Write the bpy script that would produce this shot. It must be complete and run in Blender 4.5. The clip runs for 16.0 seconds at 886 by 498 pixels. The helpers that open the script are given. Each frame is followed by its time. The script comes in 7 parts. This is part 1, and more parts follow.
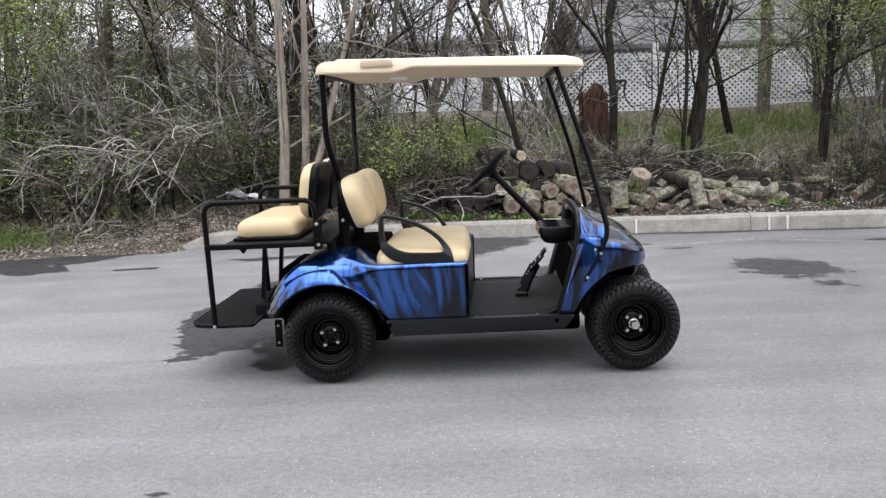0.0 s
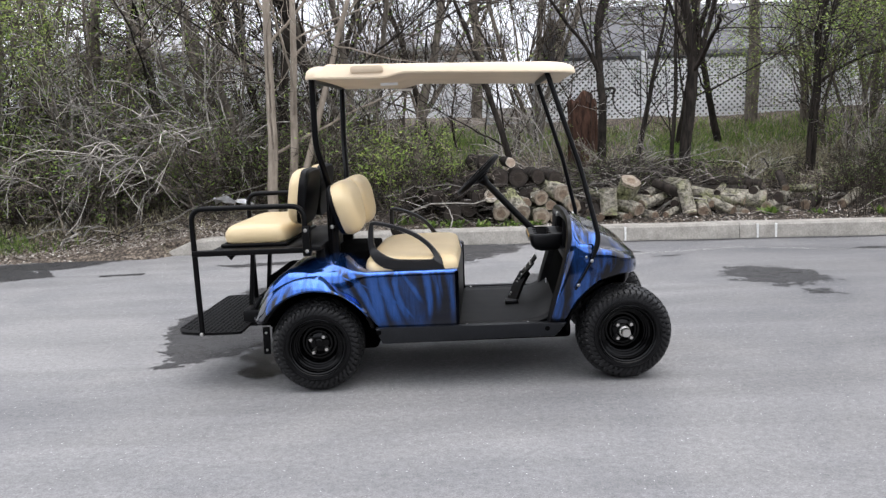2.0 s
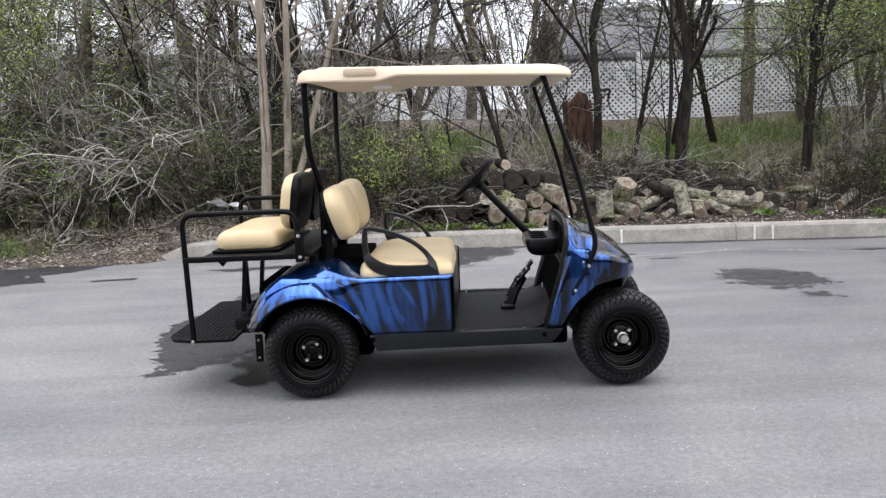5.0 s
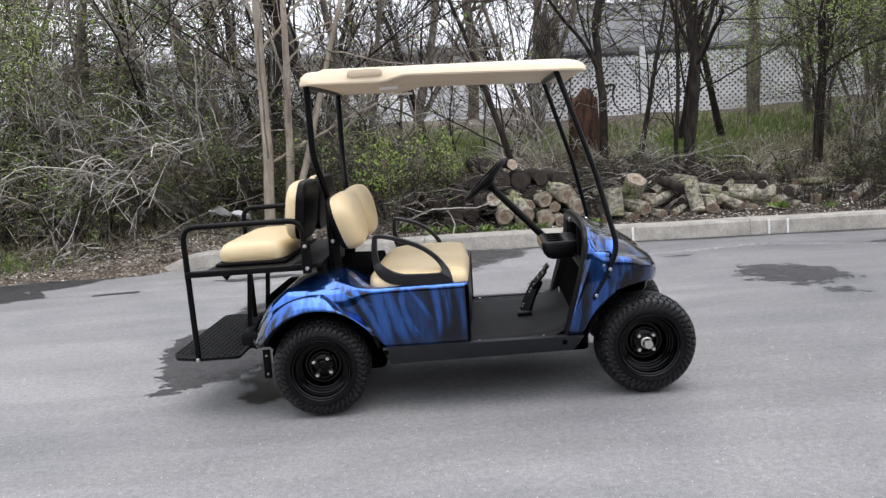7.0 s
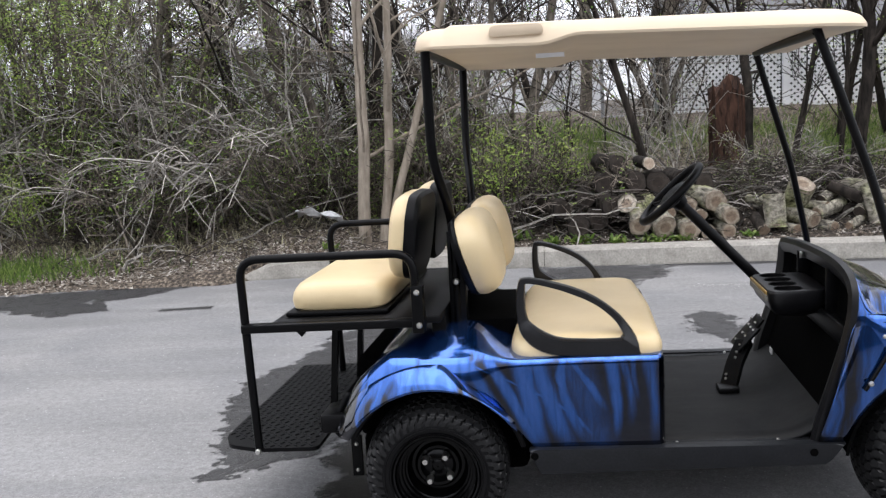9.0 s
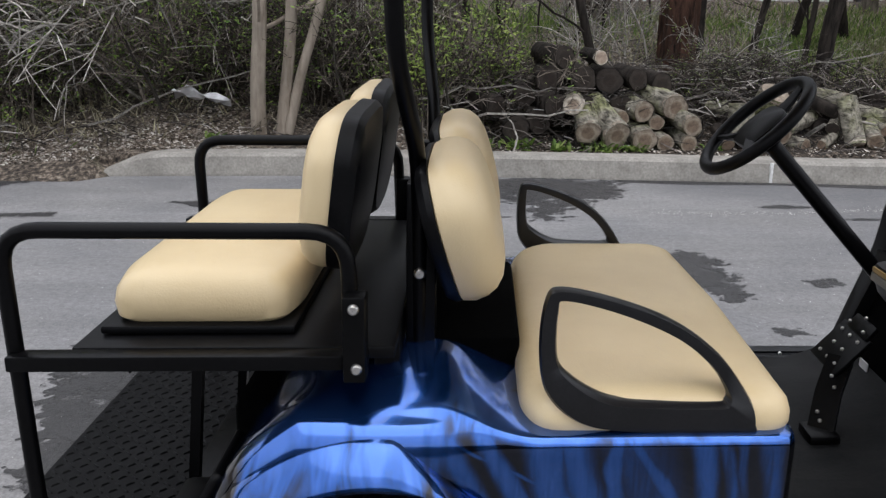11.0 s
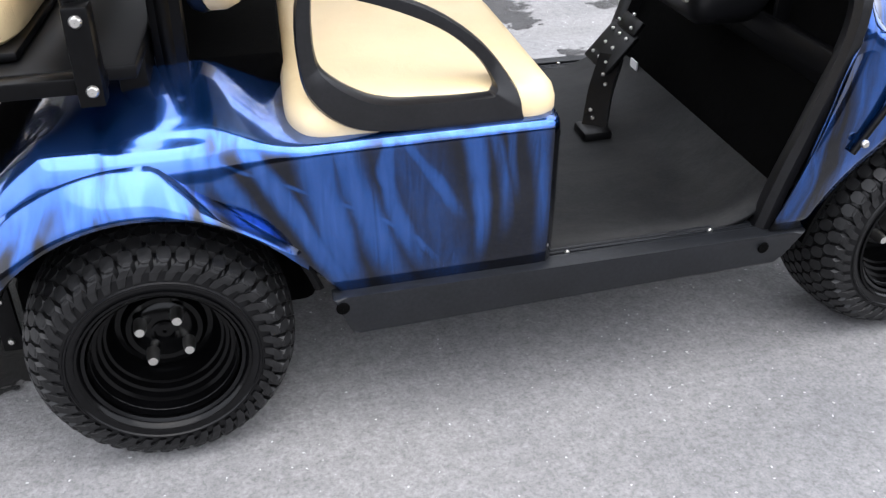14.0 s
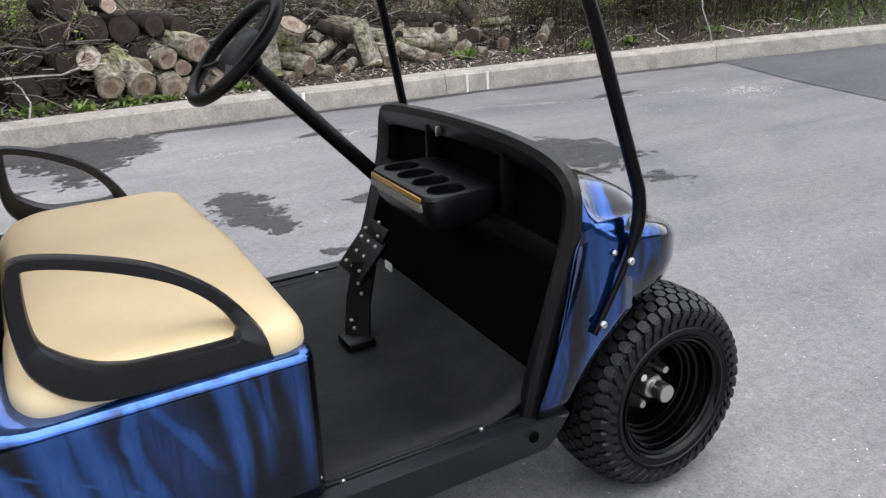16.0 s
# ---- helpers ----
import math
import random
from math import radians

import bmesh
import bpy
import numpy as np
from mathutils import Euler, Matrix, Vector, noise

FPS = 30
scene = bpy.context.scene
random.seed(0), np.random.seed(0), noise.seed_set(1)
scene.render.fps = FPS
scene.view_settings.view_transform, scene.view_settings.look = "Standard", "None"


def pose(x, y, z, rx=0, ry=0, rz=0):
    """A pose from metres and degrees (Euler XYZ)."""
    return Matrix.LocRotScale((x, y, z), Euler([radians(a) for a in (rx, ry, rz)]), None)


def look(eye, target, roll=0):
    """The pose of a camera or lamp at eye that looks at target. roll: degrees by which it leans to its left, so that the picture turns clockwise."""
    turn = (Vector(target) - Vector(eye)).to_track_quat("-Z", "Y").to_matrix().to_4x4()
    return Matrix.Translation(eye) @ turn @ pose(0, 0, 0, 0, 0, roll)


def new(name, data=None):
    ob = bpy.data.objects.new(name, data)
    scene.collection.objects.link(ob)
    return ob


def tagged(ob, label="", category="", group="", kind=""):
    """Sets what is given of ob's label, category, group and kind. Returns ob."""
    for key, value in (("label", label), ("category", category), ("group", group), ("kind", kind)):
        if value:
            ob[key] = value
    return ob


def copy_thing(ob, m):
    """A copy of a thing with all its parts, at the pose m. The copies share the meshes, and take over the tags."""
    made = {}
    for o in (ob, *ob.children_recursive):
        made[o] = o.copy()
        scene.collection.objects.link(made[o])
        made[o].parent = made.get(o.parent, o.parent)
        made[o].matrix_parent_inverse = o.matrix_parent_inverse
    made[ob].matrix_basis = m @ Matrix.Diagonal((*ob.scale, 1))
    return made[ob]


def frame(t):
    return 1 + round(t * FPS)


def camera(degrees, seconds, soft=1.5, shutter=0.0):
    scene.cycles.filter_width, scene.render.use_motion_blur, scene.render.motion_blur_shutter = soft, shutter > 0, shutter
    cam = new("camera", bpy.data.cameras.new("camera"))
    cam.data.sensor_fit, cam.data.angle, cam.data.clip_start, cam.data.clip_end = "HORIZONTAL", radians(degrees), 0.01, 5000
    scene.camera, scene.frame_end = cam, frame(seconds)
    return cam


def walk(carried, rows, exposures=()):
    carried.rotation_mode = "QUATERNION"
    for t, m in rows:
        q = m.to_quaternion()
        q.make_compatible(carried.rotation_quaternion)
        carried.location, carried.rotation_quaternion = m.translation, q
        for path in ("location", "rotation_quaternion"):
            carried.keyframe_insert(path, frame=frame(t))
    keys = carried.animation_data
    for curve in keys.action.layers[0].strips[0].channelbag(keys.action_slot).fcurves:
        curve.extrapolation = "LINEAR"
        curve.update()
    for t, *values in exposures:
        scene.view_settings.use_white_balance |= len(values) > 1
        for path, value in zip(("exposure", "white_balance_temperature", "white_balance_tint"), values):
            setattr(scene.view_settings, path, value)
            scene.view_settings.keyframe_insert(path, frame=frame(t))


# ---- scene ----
cam = camera(53.4, 16.0, soft=1.35)
PATH = [
    (0, (0.557, -5.194, 1.432), (0.59, -3.218, 1.129), -2.2),
    (0.5, (0.551, -5.185, 1.424), (0.593, -3.208, 1.121), -2.3),
    (1, (0.549, -5.176, 1.427), (0.59, -3.2, 1.126), -2.3),
    (1.5, (0.55, -5.168, 1.426), (0.591, -3.191, 1.127), -2.2),
    (2, (0.546, -5.158, 1.428), (0.607, -3.18, 1.139), -1.9),
    (2.5, (0.55, -5.14, 1.435), (0.607, -3.162, 1.148), -2.3),
    (3, (0.552, -5.126, 1.434), (0.626, -3.146, 1.161), -2.5),
    (3.5, (0.552, -5.111, 1.441), (0.618, -3.131, 1.164), -2.6),
    (4, (0.553, -5.105, 1.438), (0.624, -3.127, 1.149), -2.3),
    (6.3, (0.528, -5.026, 1.447), (0.599, -3.046, 1.177), -2.0),
    (6.5, (0.51, -5.01, 1.448), (0.577, -3.029, 1.181), -3.2),
    (7, (0.51, -4.876, 1.444), (0.574, -2.898, 1.159), -3.7),
    (7.5, (0.481, -4.569, 1.462), (0.414, -2.587, 1.204), -3.3),
    (8, (0.364, -4.186, 1.457), (0.279, -2.209, 1.165), -5.2),
    (8.5, (0.304, -3.767, 1.428), (0.242, -1.789, 1.134), -4.1),
    (8.7, (0.293, -3.612, 1.439), (0.147, -1.639, 1.149), -3.2),
    (10.8, (0.057, -2.031, 1.428), (0.118, -0.084, 0.97), 0.2),
    (11, (0.052, -1.957, 1.403), (0.143, -0.039, 0.844), 0.8),
    (11.5, (0.066, -1.944, 1.341), (0.138, -0.107, 0.553), 1.0),
    (12, (0.062, -1.954, 1.282), (0.094, -0.226, 0.275), 1.3),
    (12.5, (0.063, -1.973, 1.256), (0.079, -0.315, 0.138), 1.1),
    (13, (0.095, -1.972, 1.255), (0.24, -0.29, 0.183), 1.4),
    (13.5, (0.118, -1.964, 1.266), (0.424, -0.283, 0.227), 0.7),
    (14, (0.143, -1.946, 1.271), (0.61, -0.297, 0.239), 0.1),
    (14.5, (0.18, -1.936, 1.3), (0.858, -0.3, 0.371), -3.1),
    (15, (0.198, -1.932, 1.315), (0.985, -0.303, 0.462), -3.2),
    (15.5, (0.216, -1.919, 1.326), (1.086, -0.284, 0.571), -3.3),
    (16, (0.239, -1.912, 1.349), (1.199, -0.295, 0.666), -2.5),
]
walk(cam, [(t, look(e, g, r)) for t, e, g, r in PATH],
     exposures=[(0, 0.62, 6350, 10), (4, 0.62, 6350, 10), (8.5, 0.58, 6350, 10), (10.8, 0.2, 6300, 10), (11.5, -0.08, 6300, 10), (12, 0.0, 6280, 10), (12.5, 0.45, 6230, 10), (13, 1.05, 6250, 10), (14.5, 1.3, 6300, 10), (15, 1.1, 6320, 10), (16, 0.7, 6380, 10)])

# ---- world, sun ----
world = bpy.data.worlds.new("overcast_sky")
scene.world = world
world.use_nodes = True
wn, wl = world.node_tree.nodes, world.node_tree.links
wn.clear()
sky = wn.new("ShaderNodeTexSky")
sky.sky_type = "NISHITA"
sky.sun_disc = False
sky.sun_elevation, sky.sun_rotation = radians(76), radians(144)
sky.dust_density, sky.ozone_density, sky.air_density = 4.0, 1.0, 1.0
# a sheet of bright cloud over most of the sky
wtc = wn.new("ShaderNodeTexCoord")
wno = wn.new("ShaderNodeTexNoise")
wno.inputs["Scale"].default_value, wno.inputs["Detail"].default_value = 2.2, 6
wl.new(wtc.outputs["Generated"], wno.inputs["Vector"])
wramp = wn.new("ShaderNodeValToRGB")
wramp.color_ramp.elements[0].position, wramp.color_ramp.elements[0].color = 0.3, (8.3, 8.5, 9.3, 1)
wramp.color_ramp.elements[1].position, wramp.color_ramp.elements[1].color = 0.75, (11.2, 11.2, 11.6, 1)
wl.new(wno.outputs["Fac"], wramp.inputs["Fac"])
wmix = wn.new("ShaderNodeMix")
wmix.data_type = "RGBA"
wmix.inputs["Factor"].default_value = 0.86
wl.new(sky.outputs["Color"], wmix.inputs["A"])
wl.new(wramp.outputs["Color"], wmix.inputs["B"])
# an overcast sky is brighter overhead than near the horizon
wsep = wn.new("ShaderNodeSeparateXYZ")
wl.new(wtc.outputs["Generated"], wsep.inputs["Vector"])
wup = wn.new("ShaderNodeMapRange")
wup.inputs["To Min"].default_value, wup.inputs["To Max"].default_value = 0.76, 1.12
wl.new(wsep.outputs["Z"], wup.inputs["Value"])
wbg = wn.new("ShaderNodeBackground")
wstr = wn.new("ShaderNodeMath")
wstr.operation = "MULTIPLY"
wstr.inputs[1].default_value = 0.15
wl.new(wup.outputs["Result"], wstr.inputs[0])
wl.new(wstr.outputs["Value"], wbg.inputs["Strength"])
wl.new(wmix.outputs["Result"], wbg.inputs["Color"])
wout = wn.new("ShaderNodeOutputWorld")
wl.new(wbg.outputs["Background"], wout.inputs["Surface"])

sun = new("sun", bpy.data.lights.new("sun", "SUN"))
sun.data.energy, sun.data.angle, sun.data.color = 1.0, radians(75), (1.0, 0.96, 0.9)
sun.matrix_world = look((0, 0, 10), (-0.16, 0.22, 8.85))


# ---- materials ----
def material(name, color, rough=0.6, metal=0.0, coat=0.0, spec=0.5):
    m = bpy.data.materials.new(name)
    m.use_nodes = True
    b = m.node_tree.nodes["Principled BSDF"]
    b.inputs["Base Color"].default_value = (*color, 1)
    b.inputs["Roughness"].default_value = rough
    b.inputs["Metallic"].default_value = metal
    b.inputs["Coat Weight"].default_value = coat
    b.inputs["Specular IOR Level"].default_value = spec
    b.inputs["Coat Roughness"].default_value = 0.06
    return m


def nodes_of(m):
    return m.node_tree.nodes, m.node_tree.links, m.node_tree.nodes["Principled BSDF"]


def coords(m, scale=(1, 1, 1), kind="Object", turn=(0, 0, 0)):
    n, l, b = nodes_of(m)
    tc, mp = n.new("ShaderNodeTexCoord"), n.new("ShaderNodeMapping")
    mp.inputs["Scale"].default_value = scale
    mp.inputs["Rotation"].default_value = turn
    l.new(tc.outputs[kind], mp.inputs["Vector"])
    return mp.outputs["Vector"]


def noise_of(m, vec, scale, detail=5, rough=0.55, distort=0.0):
    n, l, b = nodes_of(m)
    t = n.new("ShaderNodeTexNoise")
    t.inputs["Scale"].default_value, t.inputs["Detail"].default_value = scale, detail
    t.inputs["Roughness"].default_value, t.inputs["Distortion"].default_value = rough, distort
    l.new(vec, t.inputs["Vector"])
    return t.outputs["Fac"]


def ramp_of(m, fac, *stops):
    n, l, b = nodes_of(m)
    r = n.new("ShaderNodeValToRGB")
    e = r.color_ramp.elements
    while len(e) < len(stops):
        e.new(0.5)
    for k, (p, c) in zip(e, stops):
        k.position, k.color = p, (*c, 1) if len(c) == 3 else c
    l.new(fac, r.inputs["Fac"])
    return r.outputs["Color"]


def mix_of(m, fac, a, b2, mode="MIX"):
    n, l, b = nodes_of(m)
    x = n.new("ShaderNodeMix")
    x.data_type, x.blend_type = "RGBA", mode
    for sock, v in (("Factor", fac), ("A", a), ("B", b2)):
        if isinstance(v, (int, float)):
            x.inputs[sock].default_value = v
        elif isinstance(v, tuple):
            x.inputs[sock].default_value = (*v, 1)
        else:
            l.new(v, x.inputs[sock])
    return x.outputs["Result"]


def bump_of(m, height, strength=0.3, dist=0.01):
    n, l, b = nodes_of(m)
    k = n.new("ShaderNodeBump")
    k.inputs["Strength"].default_value, k.inputs["Distance"].default_value = strength, dist
    l.new(height, k.inputs["Height"])
    l.new(k.outputs["Normal"], b.inputs["Normal"])


def plug(m, sock, out):
    n, l, b = nodes_of(m)
    l.new(out, b.inputs[sock])


def speckled(name, c1, c2, scale, rough=0.8, bump=0.3, dist=0.01, metal=0.0, stretch=(1, 1, 1), coat=0.0, mid=None, spec=0.5):
    m = material(name, c1, rough, metal, coat, spec)
    v = coords(m, stretch)
    f = noise_of(m, v, scale)
    big = noise_of(m, v, scale * 0.12, 3)
    stops = [(0.32, c1), (0.68, c2)] if mid is None else [(0.3, c1), (0.5, mid), (0.7, c2)]
    col = ramp_of(m, f, *stops)
    shade = ramp_of(m, big, (0.3, (0.72, 0.72, 0.72)), (0.7, (1.12, 1.12, 1.12)))
    plug(m, "Base Color", mix_of(m, 1.0, col, shade, "MULTIPLY"))
    if bump:
        bump_of(m, f, bump, dist)
    return m


def asphalt_material(name, lo, hi, rough=0.85, worn=True):
    """Aggregate grains in dark binder, paler where traffic has worn it, with soft sweeping tracks and dark specks."""
    m = material(name, lo, rough, spec=0.35)
    v = coords(m)
    fine = noise_of(m, v, 105, 4, 0.75)
    mid = noise_of(m, v, 30, 5, 0.7)
    big = noise_of(m, v, 0.8, 6, 0.6, 0.8)
    a = ramp_of(m, fine, (0.34, tuple(0.74 * c for c in lo)), (0.5, tuple(1.02 * c for c in lo)), (0.68, tuple(0.5 * (p + q) for p, q in zip(lo, hi))), (0.84, hi))
    b = ramp_of(m, mid, (0.3, (0.76, 0.76, 0.76)), (0.7, (1.17, 1.17, 1.17)))
    c = ramp_of(m, big, (0.3, (0.80, 0.81, 0.83)), (0.7, (1.13, 1.12, 1.10)))
    x = mix_of(m, 1.0, mix_of(m, 1.0, a, b, "MULTIPLY"), c, "MULTIPLY")
    if worn:
        n, l, _ = nodes_of(m)
        for turn, sc, amount in ((0.42, (0.3, 1.9, 1), 0.08), (-0.75, (0.35, 2.4, 1), 0.06), (0.25, (0.9, 4.5, 1), 0.035)):
            s = noise_of(m, coords(m, sc, turn=(0, 0, turn)), 1.0, 4, 0.55, 0.7)
            x = mix_of(m, 1.0, x, ramp_of(m, s, (0.36, (1 - amount,) * 3), (0.66, (1 + amount,) * 3)), "MULTIPLY")
        # the yard turns smoothly darker towards the east
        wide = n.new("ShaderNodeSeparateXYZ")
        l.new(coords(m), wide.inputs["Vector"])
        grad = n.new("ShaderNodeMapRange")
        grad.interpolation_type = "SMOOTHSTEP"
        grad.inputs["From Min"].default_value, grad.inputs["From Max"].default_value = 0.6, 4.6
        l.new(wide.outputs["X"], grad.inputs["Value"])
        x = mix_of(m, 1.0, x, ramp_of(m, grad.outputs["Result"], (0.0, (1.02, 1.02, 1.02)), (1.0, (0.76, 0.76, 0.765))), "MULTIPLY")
        # dark specks and small oil spots
        d = noise_of(m, v, 17, 3, 0.6)
        x = mix_of(m, ramp_of(m, d, (0.70, (0, 0, 0)), (0.76, (0.45, 0.45, 0.45))), x, tuple(0.4 * c for c in lo))
    g = noise_of(m, v, 62, 2, 0.5)
    x = mix_of(m, ramp_of(m, g, (0.715, (0, 0, 0)), (0.74, (0.8, 0.8, 0.8))), x, tuple(min(0.6, 1.9 * c) for c in hi))
    plug(m, "Base Color", x)
    bump_of(m, fine, 0.6, 0.005)
    return m


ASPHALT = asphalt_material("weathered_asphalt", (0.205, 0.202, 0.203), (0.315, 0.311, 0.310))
ASPHALT_NEW = asphalt_material("darker_asphalt", (0.10, 0.103, 0.11), (0.18, 0.184, 0.19))
def damp(m, lo, hi):
    """Lets dry grains show through a thin film of water."""
    n, l, b = nodes_of(m)
    v = coords(m)
    a = noise_of(m, v, 6, 6, 0.72, 0.6)
    c = noise_of(m, v, 60, 5, 0.75)
    s = n.new("ShaderNodeMath")
    s.operation = "MULTIPLY_ADD"
    s.inputs[1].default_value = 0.6
    l.new(c, s.inputs[0]), l.new(a, s.inputs[2])
    cover = ramp_of(m, s.outputs["Value"], (lo, (0, 0, 0)), (hi, (1, 1, 1)))
    mx, tr = n.new("ShaderNodeMixShader"), n.new("ShaderNodeBsdfTransparent")
    l.new(cover, mx.inputs["Fac"]), l.new(tr.outputs["BSDF"], mx.inputs[1]), l.new(b.outputs["BSDF"], mx.inputs[2])
    l.new(mx.outputs["Shader"], n["Material Output"].inputs["Surface"])


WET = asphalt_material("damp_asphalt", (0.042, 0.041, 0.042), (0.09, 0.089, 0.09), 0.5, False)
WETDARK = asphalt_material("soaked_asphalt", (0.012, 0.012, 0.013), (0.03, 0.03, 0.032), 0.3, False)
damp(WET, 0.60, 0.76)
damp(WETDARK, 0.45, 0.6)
CONCRETE = speckled("kerb_concrete", (0.25, 0.235, 0.208), (0.36, 0.34, 0.305), 55, 0.9, 0.35, 0.004)
GRIT = speckled("pale_grit", (0.4, 0.39, 0.37), (0.62, 0.61, 0.59), 60, 0.9, 0)
CHALK = speckled("white_mark", (0.6, 0.6, 0.58), (0.75, 0.75, 0.73), 40, 0.9, 0.1)


def soil_material():
    m = material("leaf_litter", (0.1, 0.08, 0.06), 0.95)
    v = coords(m)
    f = noise_of(m, v, 28, 6, 0.7)
    g = noise_of(m, v, 0.75, 4, 0.6, 0.5)
    h = noise_of(m, v, 6, 5, 0.6)
    lit = ramp_of(m, f, (0.36, (0.010, 0.0075, 0.006)), (0.49, (0.085, 0.066, 0.05)), (0.58, (0.24, 0.195, 0.15)), (0.72, (0.46, 0.41, 0.34)))
    grass = ramp_of(m, f, (0.3, (0.04, 0.05, 0.018)), (0.6, (0.13, 0.15, 0.05)), (0.75, (0.28, 0.27, 0.15)))
    where = ramp_of(m, g, (0.64, (0, 0, 0)), (0.78, (0.7, 0.7, 0.7)))
    x = mix_of(m, where, lit, grass)
    tone = ramp_of(m, h, (0.3, (0.65, 0.65, 0.65)), (0.7, (1.15, 1.15, 1.15)))
    # shade round the wood pile, put into the soil colour with a ragged edge
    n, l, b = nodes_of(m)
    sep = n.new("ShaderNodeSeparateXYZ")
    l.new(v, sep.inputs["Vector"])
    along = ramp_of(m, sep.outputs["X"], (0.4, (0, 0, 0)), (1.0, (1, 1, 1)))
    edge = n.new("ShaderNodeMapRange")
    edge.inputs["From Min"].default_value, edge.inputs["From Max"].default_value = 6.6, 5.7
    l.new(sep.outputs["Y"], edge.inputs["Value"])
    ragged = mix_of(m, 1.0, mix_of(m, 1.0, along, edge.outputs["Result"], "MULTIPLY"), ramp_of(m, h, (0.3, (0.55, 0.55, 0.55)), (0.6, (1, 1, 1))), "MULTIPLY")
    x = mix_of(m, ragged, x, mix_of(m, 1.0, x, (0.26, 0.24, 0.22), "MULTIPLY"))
    plug(m, "Base Color", mix_of(m, 1.0, x, tone, "MULTIPLY"))
    bump_of(m, f, 0.8, 0.04)
    return m


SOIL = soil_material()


def per_island(name, stops, rough=0.85, trans=0.0):
    m = material(name, stops[0][1], rough)
    n, l, b = nodes_of(m)
    g = n.new("ShaderNodeNewGeometry")
    plug(m, "Base Color", ramp_of(m, g.outputs["Random Per Island"], *stops))
    if trans:
        # light that falls on the back of a thin leaf glows through it
        mx, tl = n.new("ShaderNodeMixShader"), n.new("ShaderNodeBsdfTranslucent")
        mx.inputs["Fac"].default_value = trans
        l.new(b.inputs["Base Color"].links[0].from_socket, tl.inputs["Color"])
        l.new(b.outputs["BSDF"], mx.inputs[1]), l.new(tl.outputs["BSDF"], mx.inputs[2])
        l.new(mx.outputs["Shader"], n["Material Output"].inputs["Surface"])
    return m


LITTER = per_island("dry_leaves", [(0.0, (0.05, 0.035, 0.025)), (0.35, (0.15, 0.115, 0.085)), (0.7, (0.31, 0.27, 0.225)), (1.0, (0.60, 0.57, 0.52))])
LEAF = per_island("young_leaves", [(0.0, (0.09, 0.17, 0.03)), (0.5, (0.18, 0.29, 0.055)), (0.9, (0.31, 0.41, 0.10)), (1.0, (0.43, 0.49, 0.16))], 0.6, 0.45)
LEAF_FRESH = per_island("fresh_yellow_green_leaves", [(0.0, (0.13, 0.22, 0.035)), (0.5, (0.27, 0.38, 0.07)), (1.0, (0.45, 0.53, 0.15))], 0.6, 0.45)
BLADE = per_island("weed_leaves", [(0.0, (0.06, 0.11, 0.02)), (0.6, (0.15, 0.24, 0.045)), (1.0, (0.32, 0.40, 0.12))], 0.6, 0.4)

STRAW = per_island("dry_grass", [(0.0, (0.10, 0.085, 0.05)), (0.6, (0.30, 0.275, 0.17)), (1.0, (0.52, 0.49, 0.36))])


def bark(name, dark, light, rough=0.9, scale=9, vary=0.0, grain=(1, 1, 0.22)):
    m = material(name, dark, rough, spec=0.2)
    v = coords(m, grain)
    f = noise_of(m, v, scale * 3, 6, 0.65, 0.4)
    g = noise_of(m, coords(m), 3, 3)
    a = ramp_of(m, f, (0.32, dark), (0.66, light))
    b = ramp_of(m, g, (0.3, (0.7, 0.7, 0.68)), (0.7, (1.15, 1.15, 1.12)))
    x = mix_of(m, 1.0, a, b, "MULTIPLY")
    if vary:
        g2 = nodes_of(m)[0].new("ShaderNodeNewGeometry")
        x = mix_of(m, 1.0, x, ramp_of(m, g2.outputs["Random Per Island"], (0.0, (1 - vary,) * 3), (0.6, (1, 1, 1)), (1.0, (1 + 1.3 * vary,) * 3)), "MULTIPLY")
    plug(m, "Base Color", x)
    bump_of(m, f, 0.6, 0.02)
    return m


BARK_PALE = bark("pale_smooth_bark", (0.20, 0.165, 0.13), (0.36, 0.31, 0.26), scale=4)
BARK_DARK = bark("dark_furrowed_bark", (0.005, 0.004, 0.0034), (0.05, 0.041, 0.035), scale=5, vary=0.4)
BARK_GREY = bark("grey_brown_bark", (0.07, 0.06, 0.05), (0.23, 0.20, 0.17), vary=0.6)
TWIG_PALE = bark("bleached_twigs", (0.17, 0.158, 0.142), (0.47, 0.44, 0.41), vary=0.7)
TWIG = bark("brown_twigs", (0.05, 0.041, 0.034), (0.20, 0.172, 0.145), vary=0.8)
# the twig bark again, with the shade inside the thickets put into its colour
TWIG_SHADE = bark("shaded_twigs", (0.014, 0.011, 0.009), (0.07, 0.056, 0.045), vary=0.7)
def mossy(m, tint, lo, hi):
    """Patches of thin moss over a bark."""
    base = nodes_of(m)[2].inputs["Base Color"].links[0].from_socket
    g = noise_of(m, coords(m), 2.6, 4, 0.6)
    plug(m, "Base Color", mix_of(m, ramp_of(m, g, (lo, (0, 0, 0)), (hi, (0.75, 0.75, 0.75))), base, mix_of(m, 1.0, base, tint, "MULTIPLY")))


BARK_LOG = bark("log_bark", (0.018, 0.015, 0.011), (0.40, 0.37, 0.31), scale=9, grain=(1, 0.2, 1))
mossy(BARK_LOG, (0.62, 0.72, 0.34), 0.46, 0.62)
ROT = bark("rotten_red_wood", (0.006, 0.004, 0.0034), (0.10, 0.052, 0.036), scale=6)


